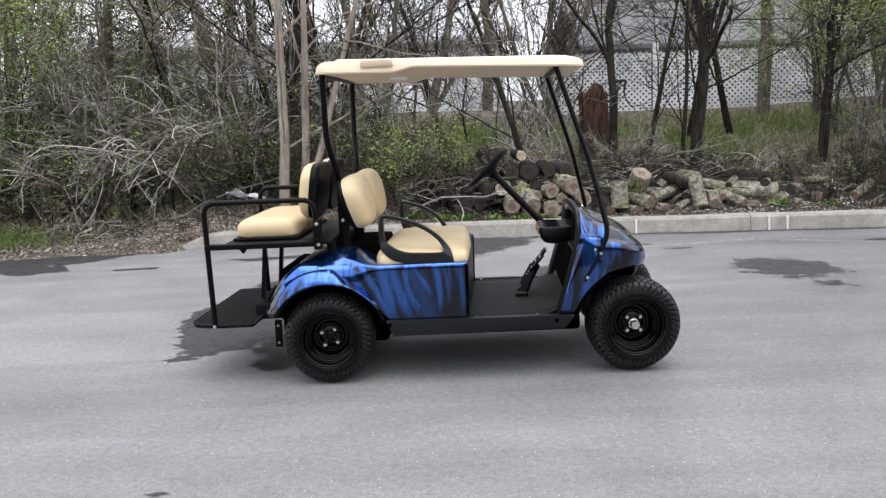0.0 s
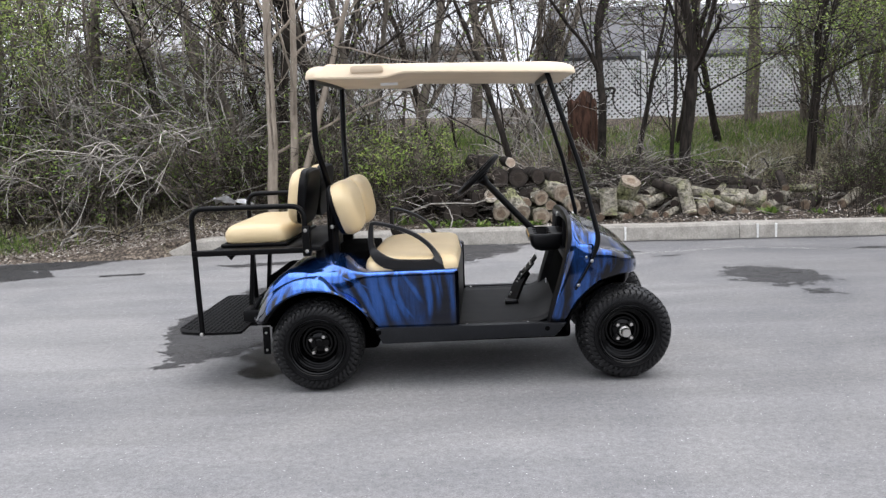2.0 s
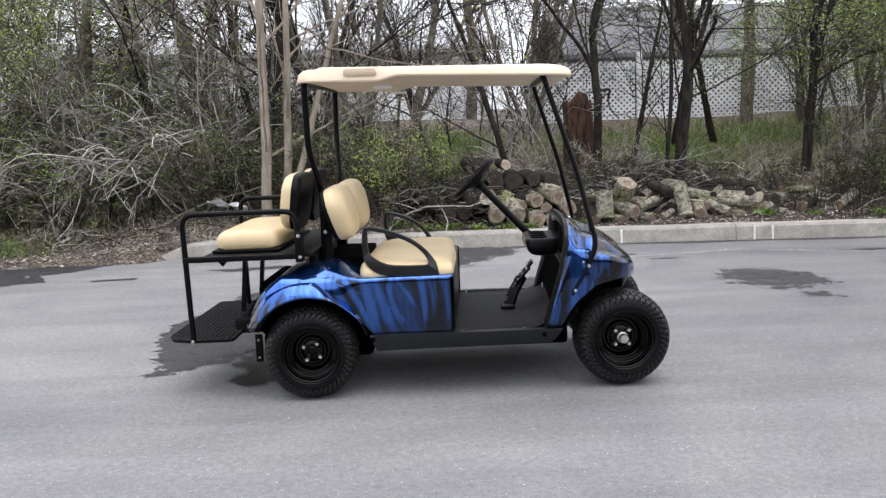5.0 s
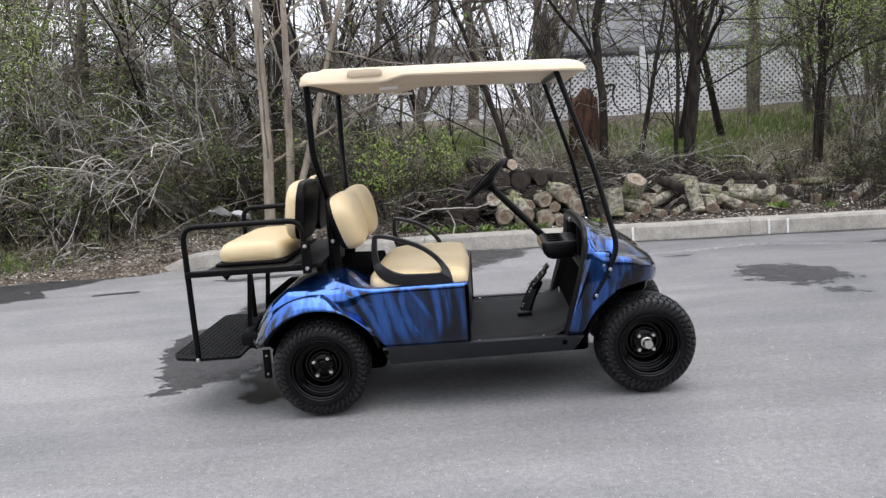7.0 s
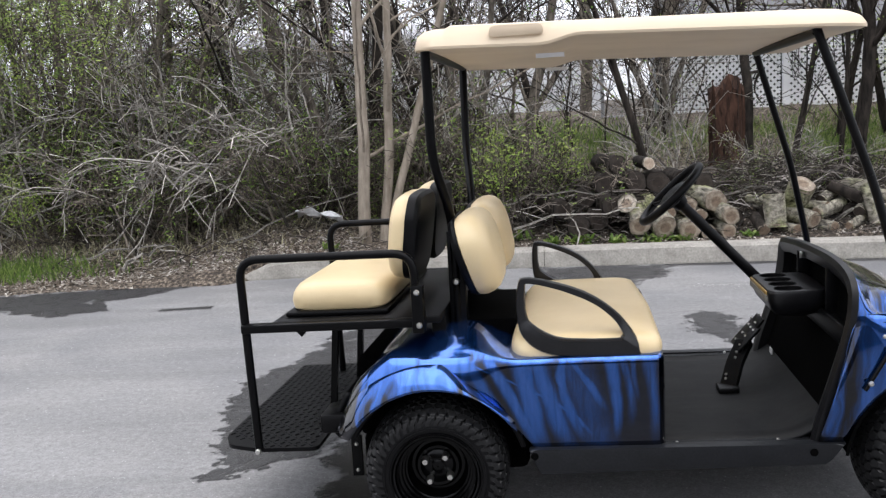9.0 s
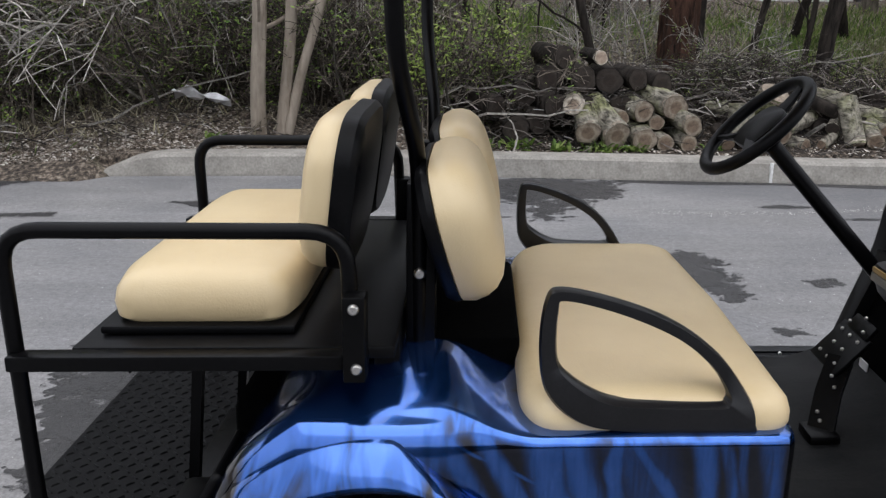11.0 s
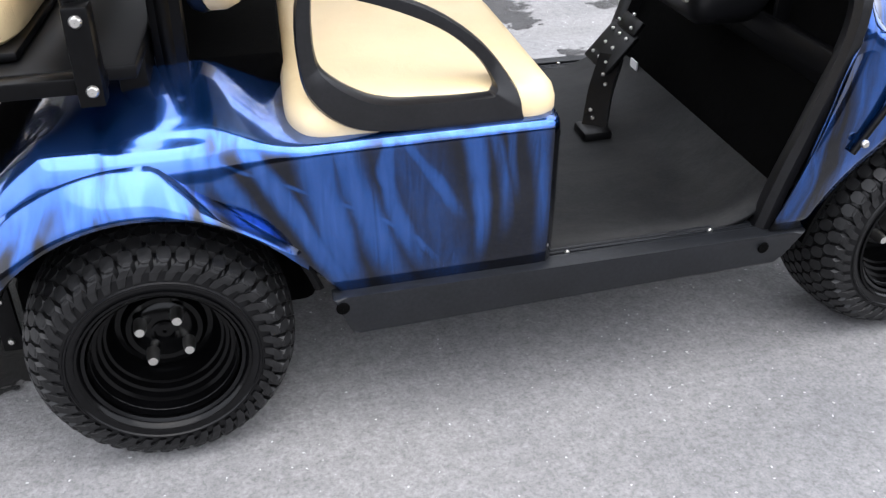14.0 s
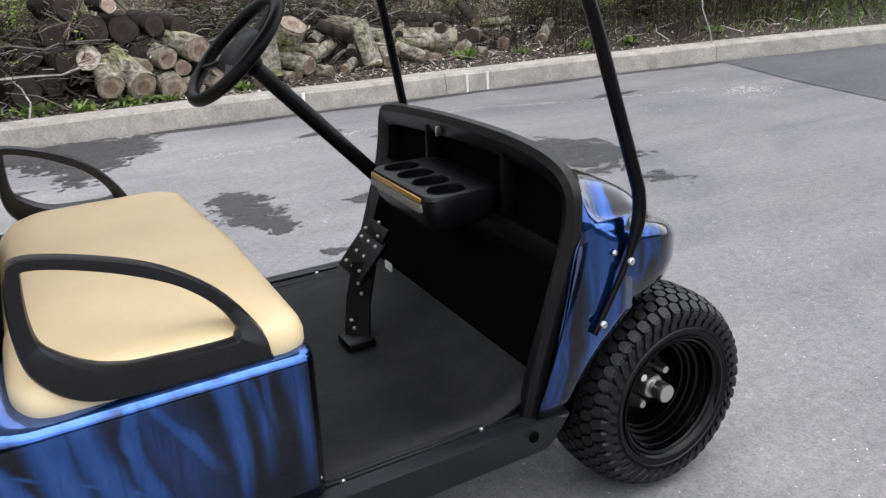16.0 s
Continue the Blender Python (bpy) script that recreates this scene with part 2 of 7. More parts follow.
def cut_wood(name, c1, c2):
    """Sawn end grain: faint rings round a darker heart, cracks and stains."""
    m = material(name, c1, 0.85)
    n, l, b = nodes_of(m)
    w = n.new("ShaderNodeTexWave")
    w.wave_type, w.rings_direction = "RINGS", "Y"
    w.inputs["Scale"].default_value, w.inputs["Distortion"].default_value = 34, 7.0
    w.inputs["Detail"].default_value = 4
    l.new(coords(m), w.inputs["Vector"])
    a = ramp_of(m, w.outputs["Fac"], (0.1, tuple(0.65 * p + 0.35 * q for p, q in zip(c1, c2))), (0.9, c2))
    far = n.new("ShaderNodeVectorMath")
    far.operation = "LENGTH"
    l.new(coords(m), far.inputs[0])
    heart = ramp_of(m, far.outputs["Value"], (0.0, (0.66, 0.54, 0.47)), (0.045, (0.72, 0.62, 0.54)), (0.062, (1.15, 1.12, 1.05)), (0.085, (0.9, 0.86, 0.82)))
    s = ramp_of(m, noise_of(m, coords(m), 19, 6, 0.65), (0.3, (0.42, 0.38, 0.36)), (0.62, (1.1, 1.1, 1.1)))
    plug(m, "Base Color", mix_of(m, 1.0, mix_of(m, 1.0, a, heart, "MULTIPLY"), s, "MULTIPLY"))
    return m


CUT = cut_wood("sawn_wood", (0.20, 0.17, 0.135), (0.31, 0.27, 0.22))
CUT_PALE = cut_wood("fresh_sawn_wood", (0.5, 0.46, 0.4), (0.66, 0.62, 0.55))
CUT_DARK = cut_wood("weathered_sawn_wood", (0.014, 0.011, 0.009), (0.045, 0.035, 0.028))

HEDGE = speckled("dark_hedge", (0.012, 0.016, 0.014), (0.04, 0.05, 0.04), 14, 0.9, 0.3)
WHITE_PVC = speckled("white_lattice", (0.86, 0.87, 0.89), (0.92, 0.925, 0.93), 12, 0.6, 0.05)
SIDING_GREY = speckled("grey_siding", (0.2, 0.2, 0.205), (0.28, 0.28, 0.285), 4, 0.7, 0.05)
SIDING = speckled("white_siding", (0.80, 0.81, 0.83), (0.88, 0.885, 0.90), 4, 0.6, 0.05)
SHINGLE_PALE = speckled("pale_weathered_shingles", (0.40, 0.40, 0.42), (0.56, 0.56, 0.585), 30, 0.9, 0.2)
SHINGLE = speckled("grey_shingles", (0.13, 0.132, 0.138), (0.21, 0.21, 0.22), 30, 0.9, 0.2)
FENCE_DARK = speckled("dark_fence_rail", (0.03, 0.03, 0.035), (0.07, 0.07, 0.075), 20, 0.7, 0.1)


def paint_material():
    """Airbrushed paint: blue on the upper faces, running down in soft swirling wisps over black, under clear coat."""
    m = material("blue_black_marbled_paint", (0.01, 0.05, 0.3), 0.15, 0.92, 0.9)
    n, l, b = nodes_of(m)
    b.inputs["Coat Roughness"].default_value, b.inputs["Coat IOR"].default_value = 0.03, 1.48
    warp = n.new("ShaderNodeTexNoise")
    warp.inputs["Scale"].default_value, warp.inputs["Detail"].default_value = 3.2, 3
    l.new(coords(m, (1, 1, 0.6)), warp.inputs["Vector"])

    def wisps(scale, push, tilt, detail):
        add = n.new("ShaderNodeVectorMath")
        add.operation = "MULTIPLY_ADD"
        add.inputs[1].default_value = push
        l.new(warp.outputs["Color"], add.inputs[0]), l.new(coords(m, scale, turn=(0, tilt, 0)), add.inputs[2])
        return noise_of(m, add.outputs["Vector"], 1.0, detail, 0.55, 0.25)

    def sums(a, k, c):
        q = n.new("ShaderNodeMath")
        q.operation = "MULTIPLY_ADD"
        q.inputs[1].default_value = k
        l.new(a, q.inputs[0])
        if isinstance(c, float):
            q.inputs[2].default_value = c
        else:
            l.new(c, q.inputs[2])
        return q.outputs["Value"]

    def strands(fac):
        """Thin bright lines where the pattern crosses its middle value."""
        d = n.new("ShaderNodeMath")
        d.operation = "ABSOLUTE"
        l.new(sums(fac, 1.0, -0.5), d.inputs[0])
        q = n.new("ShaderNodeMath")
        q.operation = "MAXIMUM"
        q.inputs[1].default_value = 0.0
        l.new(sums(d.outputs["Value"], -7.0, 1.0), q.inputs[0])
        return q.outputs["Value"]

    broad = wisps((10, 3, 1.1), (3.0, 0, 1.6), 0.16, 2)
    first = strands(wisps((13, 4, 1.3), (4.0, 0, 2.4), 0.30, 3))
    second = strands(wisps((17, 5, 1.7), (5.0, 0, 2.8), -0.22, 2))
    hair = wisps((60, 16, 3.0), (9.0, 0, 4.0), 0.05, 3)
    mixed = sums(hair, 0.14, sums(second, 0.10, sums(first, 0.12, sums(broad, 0.85, 0.0))))
    # more blue towards the top of the panels
    sep = n.new("ShaderNodeSeparateXYZ")
    l.new(n.new("ShaderNodeTexCoord").outputs["Object"], sep.inputs["Vector"])
    up = n.new("ShaderNodeMapRange")
    up.interpolation_type = "SMOOTHSTEP"
    up.inputs["From Min"].default_value, up.inputs["From Max"].default_value = 0.50, 0.70
    up.inputs["To Min"].default_value, up.inputs["To Max"].default_value = -0.045, 0.20
    l.new(sep.outputs["Z"], up.inputs["Value"])
    cowl = n.new("ShaderNodeMapRange")
    cowl.inputs["From Min"].default_value, cowl.inputs["From Max"].default_value = 0.1, 0.6
    cowl.inputs["To Min"].default_value, cowl.inputs["To Max"].default_value = 1.0, 0.12
    l.new(sep.outputs["X"], cowl.inputs["Value"])
    part_up = n.new("ShaderNodeMath")
    part_up.operation = "MULTIPLY"
    l.new(up.outputs["Result"], part_up.inputs[0]), l.new(cowl.outputs["Result"], part_up.inputs[1])
    less = n.new("ShaderNodeMapRange")
    less.inputs["From Min"].default_value, less.inputs["From Max"].default_value = 0.2, 0.6
    less.inputs["To Min"].default_value, less.inputs["To Max"].default_value = 0.0, -0.05
    l.new(sep.outputs["X"], less.inputs["Value"])
    summed = n.new("ShaderNodeMath")
    l.new(part_up.outputs["Value"], summed.inputs[0]), l.new(less.outputs["Result"], summed.inputs[1])
    total = n.new("ShaderNodeMath")
    l.new(mixed, total.inputs[0]), l.new(summed.outputs["Value"], total.inputs[1])
    # brush strokes of blue fanned down over the black of the side panels
    def maths(op, p, q, r=None):
        k = n.new("ShaderNodeMath")
        k.operation = op
        for sock, val in zip(k.inputs, (p, q, r)):
            if isinstance(val, (int, float)):
                sock.default_value = val
            elif val is not None:
                l.new(val, sock)
        return k.outputs["Value"]

    def ease(val, lo, hi):
        k = n.new("ShaderNodeMapRange")
        k.interpolation_type = "SMOOTHSTEP"
        k.inputs["From Min"].default_value, k.inputs["From Max"].default_value = lo, hi
        l.new(val, k.inputs["Value"])
        return k.outputs["Result"]

    streaks = noise_of(m, coords(m, (48, 14, 6)), 1.0, 4, 0.6, 0.9)
    sway = noise_of(m, coords(m, (9, 4, 5)), 1.0, 2)
    xs = maths("MULTIPLY_ADD", maths("SUBTRACT", sway, 0.5), 0.035, sep.outputs["X"])
    strokes = None
    for x0, z0, x1, z1, bow, w0, w1, gain in (
            (-0.47, 0.65, -0.30, 0.325, 0.004, 0.016, 0.020, 0.9), (-0.36, 0.66, -0.285, 0.33, -0.012, 0.034, 0.018, 0.9), (-0.30, 0.66, -0.20, 0.33, -0.02, 0.024, 0.028, 0.75),
            (-0.225, 0.63, -0.15, 0.36, -0.030, 0.010, 0.024, 0.7), (-0.20, 0.645, -0.095, 0.46, 0.012, 0.012, 0.014, 0.7), (-0.215, 0.66, -0.20, 0.50, -0.030, 0.010, 0.010, 0.8),
            (-0.075, 0.66, -0.06, 0.37, 0.008, 0.022, 0.011, 0.72), (-0.04, 0.66, -0.01, 0.43, 0.014, 0.010, 0.012, 0.45), (0.0, 0.66, 0.012, 0.50, 0.0, 0.008, 0.008, 0.38),
            (0.05, 0.66, 0.075, 0.36, 0.006, 0.018, 0.013, 0.42), (-0.13, 0.42, -0.10, 0.32, 0.0, 0.05, 0.05, 0.3), (-0.555, 0.66, -0.36, 0.34, 0.0, 0.026, 0.014, 0.8), (-0.26, 0.50, -0.12, 0.36, 0.02, 0.010, 0.012, 0.6)):
        v = maths("MULTIPLY_ADD", sep.outputs["Z"], 1 / (z1 - z0), -z0 / (z1 - z0))
        bend = maths("MULTIPLY", v, maths("SUBTRACT", 1.0, v))
        mid = maths("MULTIPLY_ADD", bend, 4 * bow, maths("MULTIPLY_ADD", v, x1 - x0, x0))
        far = maths("DIVIDE", maths("ABSOLUTE", maths("SUBTRACT", xs, mid), 0.0), maths("MULTIPLY_ADD", v, w1 - w0, w0))
        one = maths("MULTIPLY", maths("MULTIPLY", ease(far, 1.7, 0.2), ease(v, 1.15, 0.55)), gain)
        strokes = one if strokes is None else maths("MAXIMUM", strokes, one)
    strokes = maths("MULTIPLY", strokes, maths("MULTIPLY_ADD", streaks, 2.1, -0.15))
    on_side = maths("MULTIPLY", ease(sep.outputs["Z"], 0.652, 0.628), maths("MULTIPLY", ease(sep.outputs["X"], -0.56, -0.50), ease(sep.outputs["X"], 0.30, 0.2)))
    tone = n.new("ShaderNodeMix")
    l.new(on_side, tone.inputs["Factor"])
    l.new(total.outputs["Value"], tone.inputs["A"])
    l.new(maths("MULTIPLY_ADD", strokes, 0.29, 0.534), tone.inputs["B"])
    # the front cowl is a deeper, more even navy
    front = n.new("ShaderNodeMix")
    l.new(ease(sep.outputs["X"], 0.9, 1.1), front.inputs["Factor"])
    l.new(tone.outputs["Result"], front.inputs["A"])
    l.new(maths("MULTIPLY_ADD", total.outputs["Value"], 0.42, 0.312), front.inputs["B"])
    col = ramp_of(m, front.outputs["Result"], (0.53, (0.002, 0.003, 0.008)), (0.60, (0.008, 0.035, 0.13)), (0.69, (0.016, 0.085, 0.33)), (0.83, (0.042, 0.13, 0.45)))
    plug(m, "Base Color", col)
    return m


PAINT = paint_material()
DEADWOOD = per_island("dead_twigs", [(0.0, (0.010, 0.008, 0.007)), (0.55, (0.05, 0.041, 0.034)), (0.85, (0.19, 0.165, 0.145)), (1.0, (0.52, 0.49, 0.45))])
GALVANISED = speckled("galvanised_steel", (0.30, 0.31, 0.32), (0.42, 0.43, 0.44), 30, 0.5, 0.05, metal=0.6)
BLACK = speckled("black_plastic", (0.0016, 0.0016, 0.0019), (0.0038, 0.0038, 0.0044), 160, 0.42, 0.12, 0.001, spec=0.13)
SATIN = speckled("satin_black_plastic", (0.0045, 0.0045, 0.0053), (0.008, 0.008, 0.0092), 160, 0.33, 0.10, 0.001, spec=0.38)
DASH = speckled("dashboard_plastic", (0.003, 0.003, 0.0036), (0.006, 0.006, 0.007), 160, 0.38, 0.10, 0.001, spec=0.3)
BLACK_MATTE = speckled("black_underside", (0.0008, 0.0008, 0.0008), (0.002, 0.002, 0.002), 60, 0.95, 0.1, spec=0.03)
BLACK_METAL = speckled("black_powder_coat", (0.0012, 0.0012, 0.0014), (0.0026, 0.0026, 0.003), 120, 0.34, 0.06, 0.001, spec=0.13)
RIM_BLACK = speckled("gloss_black_steel", (0.0008, 0.0008, 0.001), (0.0018, 0.0018, 0.002), 80, 0.16, 0.02, 0.001, spec=0.18)
RUBBER = speckled("tyre_rubber", (0.0016, 0.0016, 0.0019), (0.004, 0.004, 0.0046), 90, 0.29, 0.06, 0.001, spec=0.2)
TREAD_RUBBER = speckled("dusty_tread_rubber", (0.004, 0.004, 0.0044), (0.013, 0.013, 0.0135), 60, 0.42, 0.15, 0.001, spec=0.28)
MAT_RUBBER = speckled("floor_mat_rubber", (0.0045, 0.0048, 0.0053), (0.009, 0.0095, 0.0105), 130, 0.6, 0.25, 0.001, spec=0.16)
plug(MAT_RUBBER, "Base Color", mix_of(MAT_RUBBER, ramp_of(MAT_RUBBER, noise_of(MAT_RUBBER, coords(MAT_RUBBER, (1, 2.2, 1)), 3.5, 6, 0.7, 0.8), (0.42, (0, 0, 0)), (0.75, (0.32, 0.32, 0.32))), nodes_of(MAT_RUBBER)[2].inputs["Base Color"].links[0].from_socket, (0.045, 0.044, 0.042)))
SILL = speckled("grey_black_sill_plastic", (0.006, 0.0067, 0.0085), (0.012, 0.0133, 0.016), 120, 0.42, 0.15, 0.001, spec=0.30)
VINYL = speckled("cream_vinyl", (0.70, 0.545, 0.31), (0.785, 0.63, 0.38), 3.5, 0.36, 0)
bump_of(VINYL, mix_of(VINYL, 0.25, noise_of(VINYL, coords(VINYL, (1, 1, 0.45), turn=(0.5, 0, 0.3)), 13, 3, 0.5, 1.2), noise_of(VINYL, coords(VINYL), 240, 2)), 0.16, 0.012)
ROOF_CREAM = speckled("cream_roof_plastic", (0.68, 0.55, 0.39), (0.74, 0.61, 0.44), 5, 0.5, 0.05)
ROOF_BADGE = speckled("tan_badge", (0.60, 0.48, 0.34), (0.66, 0.53, 0.385), 20, 0.5, 0.05)
CHROME = material("bright_steel", (0.6, 0.59, 0.56), 0.32, 1.0)
BRASS = material("brass_strip", (0.42, 0.27, 0.08), 0.4, 0.8)
GREY_STRIP = material("grey_strip", (0.16, 0.15, 0.13), 0.5)
WHITE = material("white_label", (0.7, 0.7, 0.7), 0.6)
PLASTIC_BAG = speckled("pale_rag", (0.55, 0.55, 0.56), (0.75, 0.75, 0.76), 20, 0.6, 0.2)
STAINED = speckled("floor_plate", (0.0016, 0.0016, 0.002), (0.0045, 0.0046, 0.005), 60, 0.45, 0.2, 0.001, spec=0.11)
BRICK = speckled("dark_wall", (0.05, 0.045, 0.04), (0.09, 0.08, 0.07), 6, 0.9, 0.1)


# ---- helpers for building ----
ORIGIN = {}


def thing(name, at, label, category, group="", kind=""):
    ob = new(name)
    ob.location = at
    ob.empty_display_size = 0.1
    ORIGIN[ob] = Vector(at)
    return tagged(ob, label, category, group, kind)


def part(name, bm, mat, parent=None, label="", smooth=True, at=None):
    """A bmesh as one mesh object under a thing or a part. Its points are in world metres, or about the point at."""
    me = bpy.data.meshes.new(name)
    if parent is not None and at is None:
        bmesh.ops.translate(bm, verts=bm.verts, vec=-ORIGIN[parent])
    bmesh.ops.recalc_face_normals(bm, faces=bm.faces)
    bm.to_mesh(me)
    bm.free()
    if smooth:
        me.shade_smooth()
        me.set_sharp_from_angle(angle=radians(38))
    me.materials.append(mat)
    ob = new(name, me)
    if parent is not None:
        ob.parent = parent
        ORIGIN[ob] = ORIGIN[parent]
        if at is not None:
            ob.location = Vector(at) - ORIGIN[parent]
            ORIGIN[ob] = Vector(at)
    elif at is not None:
        ob.location = at
        ORIGIN[ob] = Vector(at)
    else:
        ORIGIN[ob] = Vector()
    if label:
        ob["label"] = label
    return ob


def raw(name, verts, faces, mat, parent=None, smooth=False):
    me = bpy.data.meshes.new(name)
    me.from_pydata([tuple(v) for v in verts], [], faces)
    me.materials.append(mat)
    if smooth:
        me.shade_smooth()
    ob = new(name, me)
    if parent is not None:
        ob.parent = parent
    ORIGIN[ob] = Vector()
    return ob


def box(bm, x0, x1, y0, y1, z0, z1, bevel=0.0, seg=2, m=None):
    r = bmesh.ops.create_cube(bm, size=1.0)
    vs = r["verts"]
    for v in vs:
        v.co = Vector((x0 + (v.co.x + 0.5) * (x1 - x0), y0 + (v.co.y + 0.5) * (y1 - y0), z0 + (v.co.z + 0.5) * (z1 - z0)))
    if bevel:
        es = list({e for v in vs for e in v.link_edges})
        r = bmesh.ops.bevel(bm, geom=es, offset=bevel, segments=seg, profile=0.5, affect="EDGES")
        vs = list({v for f in r["faces"] for v in f.verts} | {v for v in vs if v.is_valid})
    if m is not None:
        bmesh.ops.transform(bm, matrix=m, verts=[v for v in vs if v.is_valid])
    return vs


def spline(pts, n=8, closed=False):
    """Points along a Catmull-Rom curve."""
    p = [Vector(q) for q in pts]
    out = []
    last = len(p) if closed else len(p) - 1
    for i in range(last):
        if closed:
            a, b, c, d = p[i - 1], p[i], p[(i + 1) % len(p)], p[(i + 2) % len(p)]
        else:
            a, b, c, d = p[max(i - 1, 0)], p[i], p[i + 1], p[min(i + 2, len(p) - 1)]
        for k in range(n):
            t = k / n
            out.append(0.5 * ((2 * b) + (c - a) * t + (2 * a - 5 * b + 4 * c - d) * t * t + (3 * b - a - 3 * c + d) * t ** 3))
    if not closed:
        out.append(p[-1].copy())
    return out


def bent(pts, radius, n=6):
    """A polyline whose corners are rounded."""
    p = [Vector(q) for q in pts]
    out = [p[0]]
    for a, b, c in zip(p, p[1:], p[2:]):
        u, w = (a - b), (c - b)
        r = min(radius, u.length * 0.49, w.length * 0.49)
        s, e = b + u.normalized() * r, b + w.normalized() * r
        for k in range(n + 1):
            t = k / n
            out.append(s * (1 - t) ** 2 + b * 2 * t * (1 - t) + e * t * t)
    out.append(p[-1])
    return out


def tube(bm, pts, r, sides=10, closed=False, flat=1.0, up=None, square=False):
    """A tube along points; r is a radius or one for each point."""
    p = [Vector(q) for q in pts]
    rs = r if isinstance(r, (list, tuple)) else [r] * len(p)
    rings, n = [], len(p)
    side = None
    for i in range(n):
        if closed:
            d = p[(i + 1) % n] - p[i - 1]
        else:
            d = p[min(i + 1, n - 1)] - p[max(i - 1, 0)]
        d.normalize()
        if up is not None:
            side = d.cross(Vector(up)).normalized()
        elif side is None:
            side = d.cross(Vector((0, 0, 1)) if abs(d.z) < 0.9 else Vector((1, 0, 0))).normalized()
        else:
            side = (side - d * side.dot(d)).normalized()
        w = d.cross(side)
        ring = []
        for k in range(sides):
            a = 2 * math.pi * (k + 0.5) / sides
            c, s = math.cos(a), math.sin(a)
            if square:
                q = max(abs(c), abs(s))
                f = 1 / q * 0.5 + 0.5 if sides > 4 else 1.3
                c, s = c * f, s * f
            ring.append(bm.verts.new(p[i] + side * (c * rs[i]) + w * (s * rs[i] * flat)))
        rings.append(ring)
    for i in range(n if closed else n - 1):
        a, b = rings[i], rings[(i + 1) % n]
        for k in range(sides):
            bm.faces.new((a[k], a[(k + 1) % sides], b[(k + 1) % sides], b[k]))
    if not closed:
        bm.faces.new(rings[0][::-1])
        bm.faces.new(rings[-1])


def lathe(bm, profile, centre, sides=48, axis="y"):
    """A surface of revolution about the y axis through centre; profile: pairs of (radius, y)."""
    c = Vector(centre)
    rings = []
    for r, y in profile:
        ring = []
        for k in range(sides):
            a = 2 * math.pi * k / sides
            if axis == "y":
                ring.append(bm.verts.new(c + Vector((r * math.cos(a), y, r * math.sin(a)))))
            else:
                ring.append(bm.verts.new(c + Vector((r * math.cos(a), r * math.sin(a), y))))
        rings.append(ring)
    for a, b in zip(rings, rings[1:]):
        for k in range(sides):
            bm.faces.new((a[k], a[(k + 1) % sides], b[(k + 1) % sides], b[k]))
    return rings


def grid(bm, rows):
    """A sheet through rows of points."""
    vs = [[bm.verts.new(q) for q in row] for row in rows]
    for a, b in zip(vs, vs[1:]):
        for k in range(len(a) - 1):
            bm.faces.new((a[k], a[k + 1], b[k + 1], b[k]))
    return vs


def loft(bm, stations, across=5, along=5):
    """A smooth sheet through stations, each a list of as many points."""
    fine = [spline(s, across) for s in stations]
    cols = [spline(col, along) for col in zip(*fine)]
    return grid(bm, list(zip(*cols)))


def prism(bm, outline, y0, y1, bevel=0.0):
    """An outline in x and z pushed from y0 to y1."""
    a = [bm.verts.new((x, y0, z)) for x, z in outline]
    b = [bm.verts.new((x, y1, z)) for x, z in outline]
    n = len(a)
    fs = [bm.faces.new(a[::-1]), bm.faces.new(b)]
    fs += [bm.faces.new((a[k], a[(k + 1) % n], b[(k + 1) % n], b[k])) for k in range(n)]
    if bevel:
        es = list(fs[0].edges) + list(fs[1].edges)
        bmesh.ops.bevel(bm, geom=es, offset=bevel, segments=2, profile=0.5, affect="EDGES")


def pillow(bm, outline, layers, m, top_rings=(0.75, 0.45, 0.2), puff=0.01):
    """A padded form on an outline: layers are (inset, height); the last one is closed with a swelling top."""
    pts = [Vector((x, y, 0)) for x, y in outline]
    n = len(pts)
    rings = []
    c = Vector(((min(p.x for p in pts) + max(p.x for p in pts)) / 2, (min(p.y for p in pts) + max(p.y for p in pts)) / 2, 0))
    hx, hy = max(abs(p.x - c.x) for p in pts), max(abs(p.y - c.y) for p in pts)

    def drawn(p, inset):
        return Vector((c.x + (p.x - c.x) * (1 - inset / hx), c.y + (p.y - c.y) * (1 - inset / hy), 0))

    for inset, h in layers:
        rings.append([bm.verts.new(m @ (drawn(p, inset) + Vector((0, 0, h)))) for p in pts])
    last = [drawn(p, layers[-1][0]) for p in pts]
    for s in top_rings:
        h = layers[-1][1] + puff * (1 - s * s)
        rings.append([bm.verts.new(m @ (c + (q - c) * s + Vector((0, 0, h)))) for q in last])
    for a, b in zip(rings, rings[1:]):
        for k in range(n):
            bm.faces.new((a[k], a[(k + 1) % n], b[(k + 1) % n], b[k]))
    bm.faces.new(rings[0][::-1])
    bm.faces.new(rings[-1])


def rounded(pts, r, n=5):
    """A closed outline (x, y) with rounded corners; r may be one radius a corner."""
    p = [Vector((*q, 0)) for q in pts]
    out = []
    for k in range(len(p)):
        a, b, c = p[k - 1], p[k], p[(k + 1) % len(p)]
        rr = r[k] if isinstance(r, (list, tuple)) else r
        u, w = a - b, c - b
        q = min(rr, u.length * 0.49, w.length * 0.49)
        s, e = b + u.normalized() * q, b + w.normalized() * q
        for i in range(n + 1):
            t = i / n
            v = s * (1 - t) ** 2 + b * 2 * t * (1 - t) + e * t * t
            out.append((v.x, v.y))
    return out


